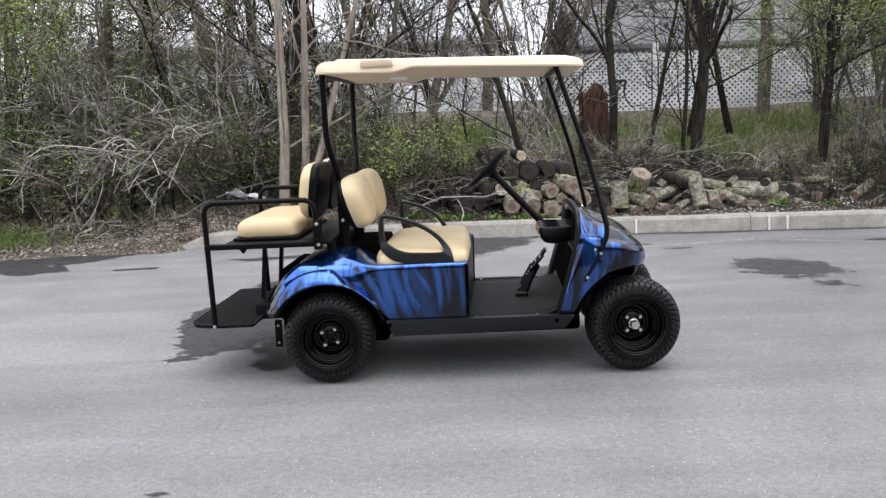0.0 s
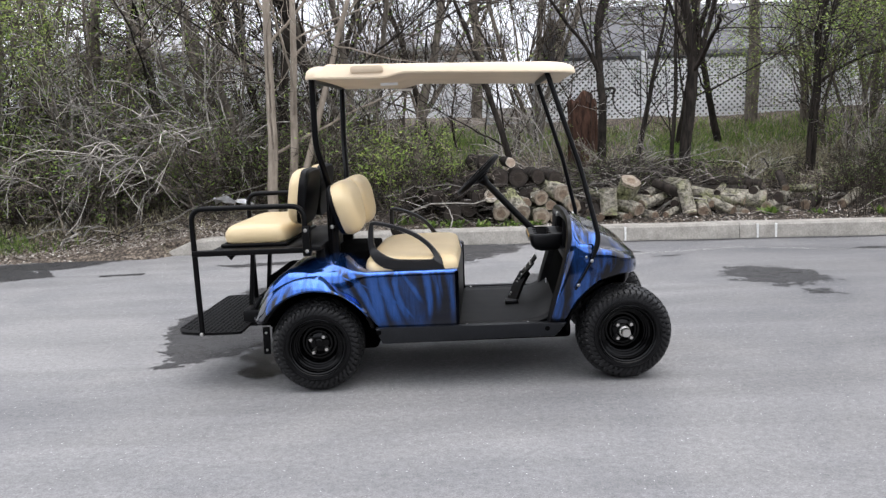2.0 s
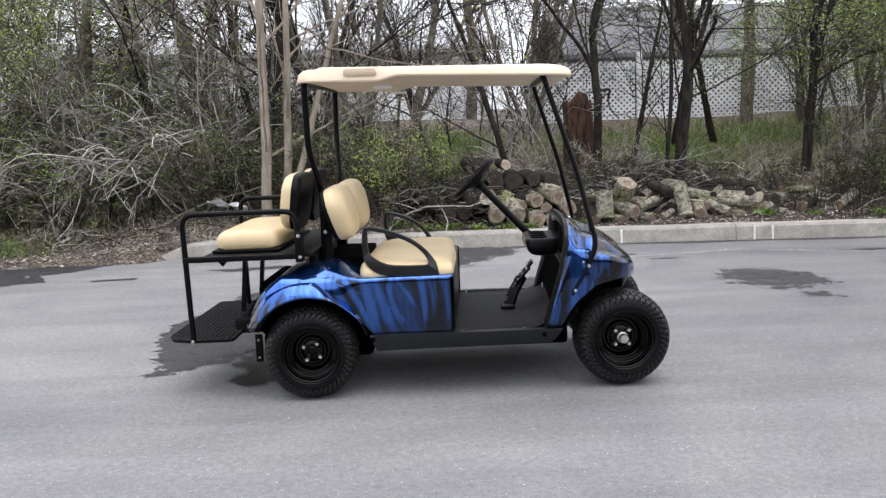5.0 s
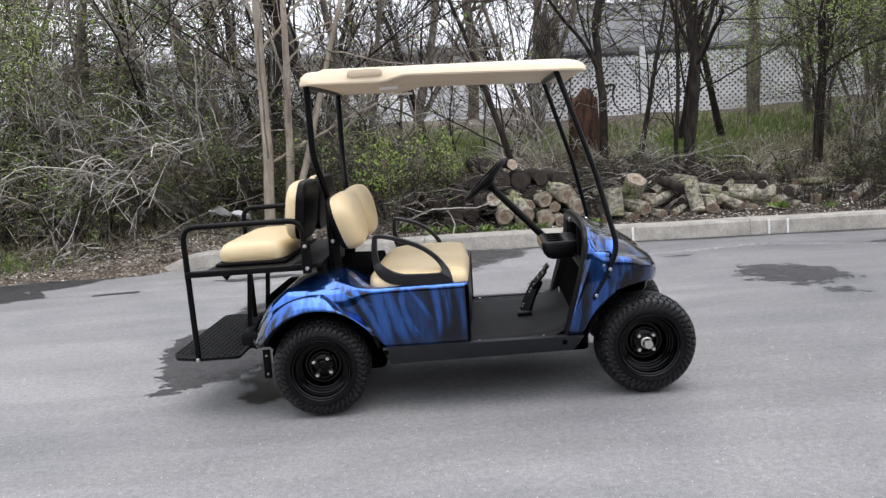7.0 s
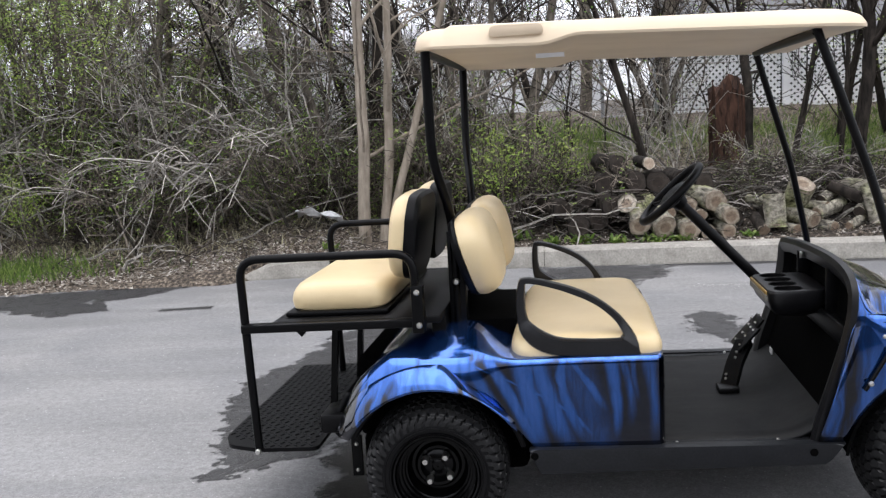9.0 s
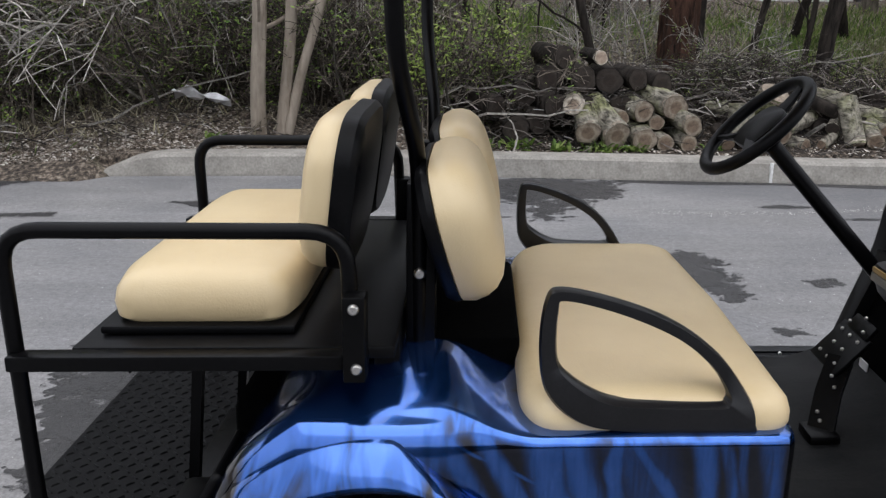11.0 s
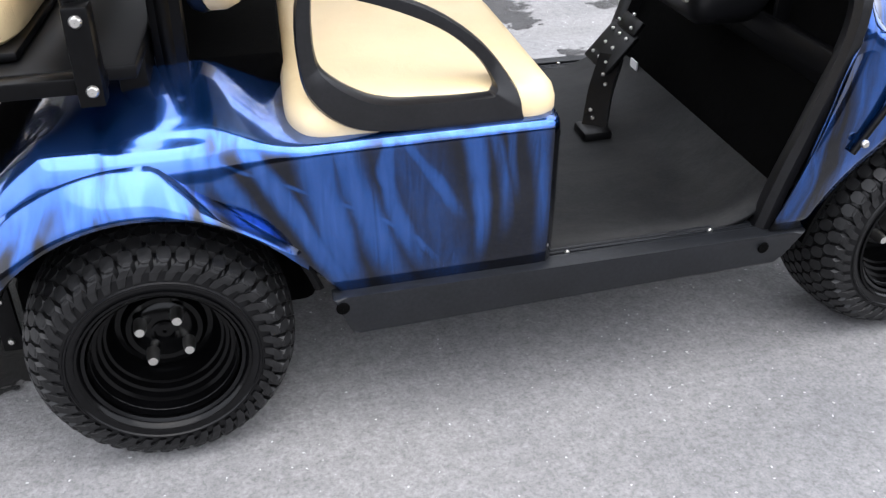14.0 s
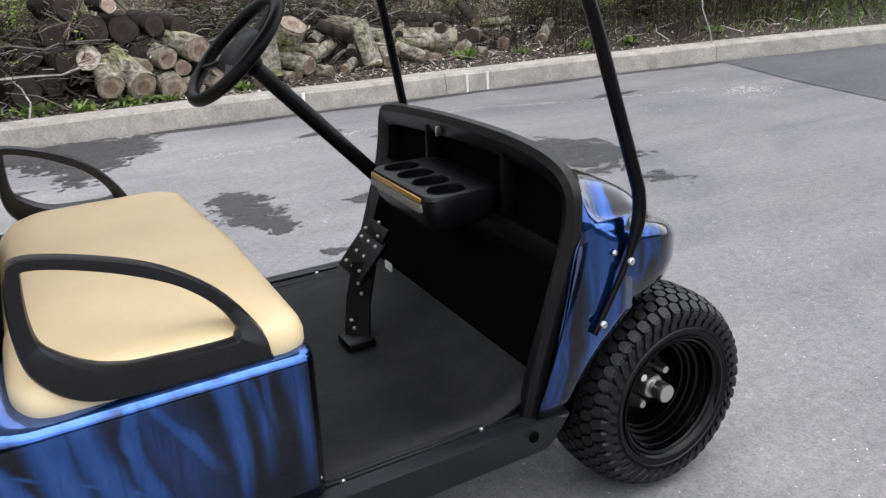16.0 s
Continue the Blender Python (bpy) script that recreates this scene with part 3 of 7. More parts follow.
def dense(outline, step):
    out = []
    n = len(outline)
    for k in range(n):
        a, b = Vector((*outline[k], 0)), Vector((*outline[(k + 1) % n], 0))
        m = max(1, int((b - a).length / step))
        for i in range(m):
            q = a.lerp(b, i / m)
            out.append((q.x, q.y))
    return out


# ---- ground, road, kerb ----
KERB = spline([(-2.35, 4.86, 0), (0.0, 4.93, 0), (2.0, 4.78, 0), (4.0, 4.6, 0), (6.0, 4.38, 0), (8.0, 4.08, 0), (11.0, 3.45, 0), (16.0, 2.1, 0), (24, -0.8, 0), (40, -8.5, 0)], 10)
EDGE = [(-60.0, -1.0), (-20.0, 2.6), (-9.0, 4.05), (-5.0, 4.6), (-3.5, 4.78)] + [(p.x, p.y) for p in KERB] + [(90, -34)]


def edge_y(x):
    for (ax, ay), (bx, by) in zip(EDGE, EDGE[1:]):
        if ax <= x <= bx:
            return ay + (by - ay) * (x - ax) / (bx - ax)
    return EDGE[0][1] if x < EDGE[0][0] else EDGE[-1][1]


def bank(x, y):
    """Height of the ground behind the kerb."""
    d = y - edge_y(x)
    if d < (0.15 if x > -2.3 else 0.02):
        return -0.06
    k = min(1.0, max(0.0, (x + 3.6) / 1.5))
    start = 0.015 + 0.125 * k
    rise = 0.165 * min(d, 7.6) + 0.02 * max(0.0, min(d - 7.6, 40))
    ease = min(1.0, d / 1.2)
    rough = 0.10 * noise.noise((x * 0.7, y * 0.7, 3.1)) + 0.035 * noise.noise((x * 2.6, y * 2.6, 7.7))
    return start + rise * (0.35 + 0.65 * ease) + rough * ease


def build_ground():
    bm = bmesh.new()
    xs = [-400, -150, -60, -30] + [-20 + 0.32 * i for i in range(int(44 / 0.32))] + [26, 34, 50, 90, 200, 400]
    ys = [0.03, 0.14, 0.17, 0.2, 0.35, 0.5, 0.7, 0.9, 1.2, 1.5, 1.8, 2.2, 2.6, 3, 3.5, 4, 4.6, 5.2, 6, 7, 8.2, 10, 13, 18, 30, 60, 120, 300, 500]
    rows = []
    for dy in [-500, -120, -30, -8, -2, -0.3] + ys:
        rows.append([(x, edge_y(x) + dy, bank(x, edge_y(x) + dy)) for x in xs])
    grid(bm, rows)
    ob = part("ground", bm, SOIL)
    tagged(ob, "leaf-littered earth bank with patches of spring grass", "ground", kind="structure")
    bm = bmesh.new()
    inner = [-40, -12, -6, -3, -1.5, -0.7, -0.25, 0.0]
    grid(bm, [[(x, edge_y(x) + (d if d > -40 else -300), 0.0) for x in xs if -100 < x < 60] for d in inner])
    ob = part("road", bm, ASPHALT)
    tagged(ob, "weathered light-grey asphalt yard with fine grit", "asphalt", kind="structure")
    # a newer strip of asphalt farther along
    bm = bmesh.new()
    quad = [(7.15, edge_y(7.15) - 0.02), (6.75, 3.05), (6.45, 1.9), (5.4, -2.0), (16, -6), (16, edge_y(16) - 0.02), (12, edge_y(12) - 0.02), (9.5, edge_y(9.5) - 0.02)]
    bm.faces.new([bm.verts.new((x, y, 0.005)) for x, y in quad])
    ob = part("road_patch", bm, ASPHALT_NEW, smooth=False)
    tagged(ob, "darker newer strip of asphalt with a straight seam", "asphalt", kind="structure")


def build_kerb():
    bounds = [0, 13, 31, 46, 60, 75, len(KERB) - 1]
    top = tagged(new("kerb"), "long pale concrete kerb with joints and white marks", "kerb", kind="structure")
    ORIGIN[top] = Vector()
    for s, (i0, i1) in enumerate(zip(bounds, bounds[1:])):
        bm = bmesh.new()
        pts = KERB[i0:i1 + 1]
        rings = []
        for i, p in enumerate(pts):
            d = (KERB[min(i0 + i + 1, len(KERB) - 1)] - KERB[max(i0 + i - 1, 0)]).normalized()
            w = Vector((-d.y, d.x, 0))
            q = p + d * (0.003 if i == 0 and s else -0.003 if i == len(pts) - 1 else 0)
            h = 0.172 + 0.006 * noise.noise(q * 1.3)
            if s == 0:
                h *= min(1.0, 0.06 + max(0.0, (q.x + 2.35) / 0.42))
            sec = [(0.0, -0.05), (0.0, h * 0.1), (0.022, h * 0.86), (0.045, h), (0.215, h + 0.004), (0.23, h * 0.9), (0.23, -0.05)]
            rings.append([bm.verts.new(q + w * (a + 0.004 * noise.noise(q * 3 + Vector((a * 9, 0, b * 9)))) + Vector((0, 0, b))) for a, b in sec])
        for a, b in zip(rings, rings[1:]):
            for k in range(len(a) - 1):
                bm.faces.new((a[k], a[k + 1], b[k + 1], b[k]))
        bm.faces.new(rings[0]), bm.faces.new(rings[-1][::-1])
        part("kerb_stone", bm, CONCRETE, top, smooth=False)
    # painted tick marks on the face of the kerb
    for x, w in ((2.93, 0.022), (4.40, 0.022), (4.60, 0.02)):
        bm = bmesh.new()
        y = edge_y(x)
        box(bm, x - w / 2, x + w / 2, y - 0.004, y + 0.02, 0.004, 0.16)
        part("paint_mark", bm, CHALK, top, "white paint tick", smooth=False)


def wet(name, outline, label, mat=WET, z=0.003, rag=0.07, seed=0):
    """A damp stain: the area where the way in from an outline, roughened by noise, stays above nought."""
    px = np.array([p[0] for p in outline], dtype=float)
    py = np.array([p[1] for p in outline], dtype=float)
    qx, qy = np.roll(px, -1), np.roll(py, -1)
    wide = max(px.max() - px.min(), py.max() - py.min())
    step = min(0.016, max(0.006, wide / 90))
    xs = np.arange(px.min() - 1.6 * rag, px.max() + 1.6 * rag + step, step)
    ys = np.arange(py.min() - 1.6 * rag, py.max() + 1.6 * rag + step, step)
    gx, gy = np.meshgrid(xs, ys, indexing="ij")
    away, odd = np.full(gx.shape, 9.0), np.zeros(gx.shape, dtype=int)
    for ax, ay, bx, by in zip(px, py, qx, qy):
        t = np.clip(((gx - ax) * (bx - ax) + (gy - ay) * (by - ay)) / ((bx - ax) ** 2 + (by - ay) ** 2 + 1e-9), 0, 1)
        away = np.minimum(away, np.hypot(gx - ax - t * (bx - ax), gy - ay - t * (by - ay)))
        if ay != by:
            odd += ((ay > gy) != (by > gy)) & (gx < (bx - ax) * (gy - ay) / (by - ay) + ax)
    f = np.where(odd % 2 == 1, away, -away)
    if rag:
        f = np.minimum(f, 1.05 * rag)
        for i in range(len(xs)):
            for j in range(len(ys)):
                if f[i, j] > -2.2 * rag:
                    x, y = xs[i], ys[j]
                    f[i, j] += rag * (0.8 * noise.noise((x * 4 + seed, y * 7, 1.5)) + 0.9 * noise.noise((x * 11 + seed, y * 19, 4.2)) + 0.9 * noise.noise((x * 27 + seed, y * 45, 2.2)) + 0.8 * noise.noise((x * 70 + seed, y * 95, 7.2)))
    vs, fs, seen = [], [], {}

    def corner(key, x, y):
        if key not in seen:
            seen[key] = len(vs)
            vs.append((x, y, z))
        return seen[key]

    for i in range(len(xs) - 1):
        for j in range(len(ys) - 1):
            for tri in (((i, j), (i + 1, j), (i + 1, j + 1)), ((i, j), (i + 1, j + 1), (i, j + 1))):
                if all(f[p] <= 0 for p in tri):
                    continue
                face = []
                for p, q in zip(tri, tri[1:] + tri[:1]):
                    if f[p] > 0:
                        face.append(corner(p, xs[p[0]], ys[p[1]]))
                    if (f[p] > 0) != (f[q] > 0):
                        t = f[p] / (f[p] - f[q])
                        face.append(corner((min(p, q), max(p, q)), xs[p[0]] + t * (xs[q[0]] - xs[p[0]]), ys[p[1]] + t * (ys[q[1]] - ys[p[1]])))
                fs.append(tuple(face))
    ob = raw(name, vs, fs, mat)
    return tagged(ob, label, "puddle", "damp stains")


def build_wet():
    lab = "damp dark stain with ragged edge on asphalt"
    wet("damp_stain", [(-1.07, 0.03), (-0.96, 0.06), (-0.78, 0.24), (-0.5, 0.5), (-0.25, 0.9), (-0.1, 1.5), (-0.1, 2.6), (-0.5, 3.0), (-0.9, 2.6), (-1.07, 1.8), (-1.24, 1.5), (-1.24, 1.0), (-1.08, 0.5), (-1.05, 0.25)], "large damp stain under the rear step of the cart", rag=0.08, seed=1)
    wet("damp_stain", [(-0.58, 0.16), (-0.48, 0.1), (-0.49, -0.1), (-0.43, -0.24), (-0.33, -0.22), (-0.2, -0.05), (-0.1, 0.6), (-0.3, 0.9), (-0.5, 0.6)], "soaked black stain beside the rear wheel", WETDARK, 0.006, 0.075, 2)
    wet("damp_stain", [(3.27, 2.6), (3.5, 2.76), (3.9, 2.72), (4.05, 2.4), (3.98, 2.05), (3.55, 1.9), (3.32, 2.2)], lab, rag=0.17, seed=3)
    wet("damp_stain", [(3.6, 1.66), (3.8, 1.62), (3.84, 1.42), (3.66, 1.44)], "small " + lab, seed=4)
    wet("damp_stain", [(1.5, 2.75), (1.62, 2.85), (1.76, 2.7), (1.8, 2.4), (1.74, 1.98), (1.6, 1.93), (1.55, 2.1), (1.47, 2.35)], lab, rag=0.09, seed=5)
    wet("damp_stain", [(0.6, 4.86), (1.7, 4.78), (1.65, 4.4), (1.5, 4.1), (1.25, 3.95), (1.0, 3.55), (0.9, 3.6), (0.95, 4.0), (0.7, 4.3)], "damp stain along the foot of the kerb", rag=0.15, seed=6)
    wet("damp_stain", [(1.66, 1.64), (1.8, 1.62), (1.82, 1.52), (1.68, 1.5)], "small " + lab, rag=0.03, seed=7)
    wet("damp_stain", [(2.1, 2.28), (2.28, 2.3), (2.3, 2.18), (2.14, 2.17)], "small " + lab, rag=0.03, seed=8)
    wet("damp_stain", [(-4.6, 4.5), (-3.3, 4.72), (-2.7, 4.72), (-3.0, 4.3), (-3.3, 4.1), (-3.1, 3.7), (-3.5, 3.5), (-4.3, 3.9)], "dark damp stain at the edge of the asphalt", seed=9)
    wet("damp_stain", [(-2.62, 3.65), (-2.2, 3.7), (-2.18, 3.6), (-2.6, 3.56)], "small " + lab, rag=0.03, seed=10)
    wet("damp_stain", [(-1.55, 4.0), (-0.8, 4.1), (-0.6, 3.95), (-1.3, 3.85)], lab, rag=0.04, seed=11)

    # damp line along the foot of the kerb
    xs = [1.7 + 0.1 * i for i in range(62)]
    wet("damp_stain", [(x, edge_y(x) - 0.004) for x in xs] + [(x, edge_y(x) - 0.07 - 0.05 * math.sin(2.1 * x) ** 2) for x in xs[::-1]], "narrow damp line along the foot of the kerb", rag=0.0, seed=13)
    for k, (x, y, w, h) in enumerate(((-0.55, -1.9, 0.05, 0.03), (0.35, -2.6, 0.03, 0.04), (2.7, 3.9, 0.22, 0.06), (3.1, 3.55, 0.2, 0.04), (5.2, 3.6, 0.3, 0.07), (0.55, 3.6, 0.2, 0.05))):
        wet("damp_stain", [(x - w, y), (x, y + h), (x + w, y), (x, y - h)], "small " + lab, rag=0.02, seed=20 + k)


build_ground()
build_kerb()
build_wet()


# ---- the golf cart ----
SKEW = 0.085
cart = thing("golf_cart", (0.66, 0.0, 0.0), "blue and black streaked golf cart with cream seats and cream roof", "golf cart")


def skewed(bm):
    for v in bm.verts:
        v.co.x += SKEW * (v.co.y + 0.55)
    return bm


def cpart(name, bm, mat, parent=None, label="", smooth=True):
    return part(name, skewed(bm), mat, parent or cart, label, smooth)


def both(bm_of, name, mat, parent=None, label="", smooth=True):
    """The same part on either side; bm_of(s) with s = -1 for the passenger side and 1 for the driver's."""
    return [cpart(name, bm_of(s), mat, parent, label, smooth) for s in (-1, 1)]


def bolt(x, y, z, parent, r=0.011, s=-1, name="bolt"):
    bm = bmesh.new()
    lathe(bm, [(0.0005, -0.5 * r), (r * 0.7, -0.4 * r), (r, 0.0), (r, 0.5 * r)], (x, y, z), 12)
    return cpart(name, bm, CHROME, parent)


# --- wheels
def crown(y, r=0.25):
    """Radius of the tread at y: the shoulders are well rounded."""
    return r - 0.030 * (abs(y) / 0.11) ** 3


def tyre_profile():
    side = [(0.140, -0.1045), (0.153, -0.1125), (0.164, -0.1155), (0.1705, -0.1165), (0.1725, -0.1195), (0.1755, -0.1195), (0.1775, -0.1165), (0.188, -0.1145), (0.20, -0.1105), (0.209, -0.1055), (0.216, -0.099)]
    side += [(crown(y) - 0.013, y) for y in (-0.09, -0.07, -0.04)]
    return side + [(0.237, 0.0)] + [(a, -b) for a, b in side[::-1]]


def build_wheel(front):
    """One wheel about its centre, outer side towards -y."""
    r, w = 0.25, 0.225
    h = w / 2
    bm = bmesh.new()
    # dished steel disc and barrel with stepped rings
    lathe(bm, [(0.004, -0.012), (0.05, -0.012), (0.062, -0.003), (0.072, -0.004), (0.082, 0.010), (0.092, 0.010), (0.098, -0.004), (0.103, -0.012), (0.106, -0.03),
               (0.111, -0.032), (0.114, -0.046), (0.120, -0.048), (0.123, -0.062), (0.130, -0.065), (0.133, -0.085), (0.141, -0.092), (0.145, -0.106), (0.149, -0.115), (0.153, -0.119), (0.157, -0.118), (0.159, -0.112), (0.154, -0.106)], (0, 0, 0), 56)
    lathe(bm, [(0.136, -0.1), (0.12, 0.02), (0.13, 0.1)], (0, 0, 0), 40)
    me_wheel = bm
    bt = bmesh.new()
    lathe(bt, tyre_profile(), (0, 0, 0), 72)
    tv, tf = [], []
    random.seed(5)

    def block(a, y, da, dy):
        base = len(tv)
        for rr, k in ((-0.018, 0.98), (0.0, 0.88)):
            for ca, cy in ((-1, -0.5), (-0.5, -1), (0.5, -1), (1, -0.5), (1, 0.5), (0.5, 1), (-0.5, 1), (-1, 0.5)):
                yy = y + dy * cy * k
                q = crown(yy) + rr
                aa = a + da * ca * k
                tv.append((q * math.cos(aa), yy, q * math.sin(aa)))
        for k in range(8):
            tf.append((base + k, base + (k + 1) % 8, base + 8 + (k + 1) % 8, base + 8 + k))
        tf.append(tuple(base + 8 + k for k in range(8)))

    n = 44
    for row in range(-4, 5):
        for k in range(n):
            block(2 * math.pi * (k + 0.5 * (row % 2)) / n, 0.0252 * row, 0.061, 0.0142)
    # shoulder lugs that run down onto the side wall
    for s in (-1, 1):
        for k in range(n):
            a = 2 * math.pi * (k + 0.25) / n
            base = len(tv)
            da = 0.043
            for (y, rr, sh, kk) in ((0.1095, r - 0.028, -0.05, 0.70), (0.1150, r - 0.039, -0.01, 1.0), (0.1178, r - 0.052, 0.045, 1.0), (0.1182, r - 0.068, 0.075, 0.8)):
                for e in (-1, 1):
                    aa = a + sh + e * da * kk
                    tv.append((rr * math.cos(aa), s * y, rr * math.sin(aa)))
                for e in (-1, 1):
                    aa = a + sh + e * da * kk * 1.05
                    q = rr - 0.006
                    tv.append((q * math.cos(aa), s * (y - 0.008), q * math.sin(aa)))
            for i in range(3):
                b0, b1 = base + 4 * i, base + 4 * i + 4
                tf.append((b0, b0 + 1, b1 + 1, b1))
                tf.append((b0, b1, b1 + 2, b0 + 2))
                tf.append((b0 + 1, b0 + 3, b1 + 3, b1 + 1))
    return me_wheel, bt, (tv, tf)


def hexnut(bm, x, y, z, r, depth, sides=6):
    lathe(bm, [(r, 0.0), (r, -depth * 0.6), (r * 0.72, -depth), (r * 0.0 + 0.0004, -depth)], (x, y, z), sides if sides > 6 else 12)


def place_wheel(x, y, side, front, shared={}):
    if "rim" not in shared:
        rim, tyre, (tv, tf) = build_wheel(front)
        shared["rim"], shared["tyre"] = rim, tyre
        shared["tread"] = (tv, tf)
    size = 1.03 if front else 1.0
    at = Vector((x + (SKEW * (y + 0.55) if y > 0 else 0.0), y, 0.25 * size))

    def flip(bm):
        if side > 0:
            for v in bm.verts:
                v.co.y = -v.co.y
        return bm

    wheel = part("wheel", flip(shared["rim"].copy()), RIM_BLACK, cart, "gloss black dished steel rim", at=at)
    t = part("tyre", flip(shared["tyre"].copy()), RUBBER, wheel, "black turf tyre", at=at)
    tv, tf = shared["tread"]
    tr = raw("tread", [(a, b * (1 if side < 0 else -1), c) for a, b, c in tv], tf, TREAD_RUBBER, t)
    for k in range(4):
        a = radians(146 - 90 * k) if not front else radians(135 - 90 * k)
        bm = bmesh.new()
        hexnut(bm, 0.0505 * math.cos(a), -0.012, 0.0505 * math.sin(a), 0.0125, 0.036)
        part("lug_nut", flip(bm), CHROME, wheel, at=at)
    bm = bmesh.new()
    if front:
        lathe(bm, [(0.031, -0.012), (0.031, -0.040), (0.028, -0.046), (0.021, -0.048), (0.021, -0.056), (0.0215, -0.058), (0.0235, -0.060), (0.0235, -0.086), (0.0215, -0.091), (0.0005, -0.092)], (0, 0, 0), 28)
        part("hub_cap", flip(bm), CHROME, wheel, "bright steel hub cap", at=at)
    else:
        lathe(bm, [(0.026, -0.006), (0.026, -0.018), (0.02, -0.02), (0.018, -0.008), (0.0005, -0.008)], (0, 0, 0), 24)
        part("hub", flip(bm), RIM_BLACK, wheel, at=at)
    wheel.scale = (size, 1.0, size)
    return wheel


for wx, front in ((0.0, False), (1.665, True)):
    wheel_y = 0.455 if not front else 0.462
    place_wheel(wx, -wheel_y, -1, front)
    place_wheel(wx, wheel_y, 1, front)

# --- unseen under-body boxes, added to block light below the cart; axles
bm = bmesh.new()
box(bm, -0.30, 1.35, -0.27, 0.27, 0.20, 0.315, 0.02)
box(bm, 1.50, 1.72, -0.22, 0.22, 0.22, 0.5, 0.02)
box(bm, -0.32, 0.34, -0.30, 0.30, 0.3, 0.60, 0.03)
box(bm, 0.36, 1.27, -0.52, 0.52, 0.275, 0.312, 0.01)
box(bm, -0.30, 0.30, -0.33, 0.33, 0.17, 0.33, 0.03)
# low tray, added only to deepen the shade on the ground
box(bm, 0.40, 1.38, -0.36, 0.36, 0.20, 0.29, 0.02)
cpart("underbody_light_block", bm, BLACK_MATTE)
for ax in (0.0, 1.66):
    bm = bmesh.new()
    tube(bm, [(ax, -0.40, 0.25), (ax, 0.40, 0.25)], 0.035, 12)
    cpart("axle", bm, BLACK_MATTE)

# --- rear body shell
def deck(x):
    pts = [(-0.345, 0.42), (-0.318, 0.475), (-0.28, 0.545), (-0.22, 0.61), (-0.127, 0.672), (-0.015, 0.705), (0.1, 0.715), (0.2, 0.71), (0.3, 0.69), (0.36, 0.655), (0.42, 0.645), (0.8, 0.64)]
    for k, ((a, b), (c, d)) in enumerate(zip(pts, pts[1:])):
        if a <= x <= c:
            p, q = pts[max(k - 1, 0)], pts[min(k + 2, len(pts) - 1)]
            t, h = (x - a) / (c - a), c - a
            m0, m1 = (d - p[1]) / (c - p[0]) * h, (q[1] - b) / (q[0] - a) * h
            return b * (1 + 2 * t) * (1 - t) ** 2 + m0 * t * (1 - t) ** 2 + d * t * t * (3 - 2 * t) + m1 * t * t * (t - 1)
    return pts[0][1] if x < 0 else pts[-1][1]


def arch_lip(x):
    edge = max(0.325, 0.434 - 1.165 * (x - 0.26)) if x > 0.25 else 0.325 if x > 0 else 0.40
    return max(0.25 + math.sqrt(max(0.0, 0.318 ** 2 - x * x)) if abs(x) < 0.318 else 0.0, edge)


def flare_top(x):
    """Where the flare over the wheel springs from the body: an arch that runs out to a point in front."""
    ring = 0.25 + math.sqrt(max(0.0001, 0.385 ** 2 - min(abs(x), 0.37) ** 2))
    ring = min(ring, 0.640 - 0.80 * (x - 0.03), deck(x) - 0.012)
    return max(ring, arch_lip(x) + 0.004)


def rear_section(x):
    lip, top = arch_lip(x), deck(x)
    k = min(1.0, max(0.0, (x - 0.10) / 0.2))
    k = k * k * (3 - 2 * k)
    tail = min(1.0, max(0.0, (-0.2 - x) / 0.15))
    w = 1 - 0.10 * tail * tail
    belt = max(min(0.655, top - 0.01), lip + 0.03)
    a = [(-0.545 * w, lip), (-0.543 * w, lip + 0.25 * (belt - lip)), (-0.538 * w, lip + 0.5 * (belt - lip)), (-0.53 * w, lip + 0.72 * (belt - lip)), (-0.518 * w, lip + 0.88 * (belt - lip)), (-0.50 * w, belt),
         (-0.46 * w, max(belt + 0.008, top - 0.035)), (-0.36 * w, top - 0.008), (-0.2, top), (0.0, top)]
    b = [(-0.560, lip), (-0.566, lip + 0.25 * (0.626 - lip)), (-0.568, lip + 0.55 * (0.626 - lip)), (-0.568, lip + 0.85 * (0.626 - lip)), (-0.567, 0.626), (-0.561, 0.639), (-0.545, 0.645), (-0.47, 0.6465), (-0.2, 0.646), (0.0, 0.646)]
    return [Vector((x, p[0] * (1 - k) + q[0] * k, p[1] * (1 - k) + q[1] * k)) for p, q in zip(a, b)]


def side_at(x, z):
    """How far out the body stands at x and z."""
    sec = spline(rear_section(x), 6)
    for p, q in zip(sec, sec[1:]):
        if p.z <= z <= q.z and q.z > p.z:
            return p.y + (q.y - p.y) * (z - p.z) / (q.z - p.z)
    return sec[0].y


def fender_flare(s):
    bm = bmesh.new()
    rows = []
    for i in range(45):
        x = -0.325 + 0.605 * i / 44
        lip, top = arch_lip(x), flare_top(x)
        e = min(1.0, max(0.0, (0.285 - x) / 0.15)) * min(1.0, (x + 0.36) / 0.10)
        e = e * (2 - e)
        row = []
        for f, out, dz in ((1.0, -0.004, 0.002), (1.0, 0.005, -0.003), (0.88, 0.012, 0.0), (0.60, 0.026, 0.0), (0.32, 0.040, 0.0), (0.10, 0.048, 0.0), (0.0, 0.050, -0.002), (-0.03, 0.045, -0.008), (-0.03, 0.020, -0.008)):
            z = lip + f * (top - lip) + dz
            row.append((x, -s * (side_at(x, min(max(z, lip), top)) - (out * e if out > 0 else out) - 0.001), z))
        rows.append(row)
    grid(bm, rows)
    return bm


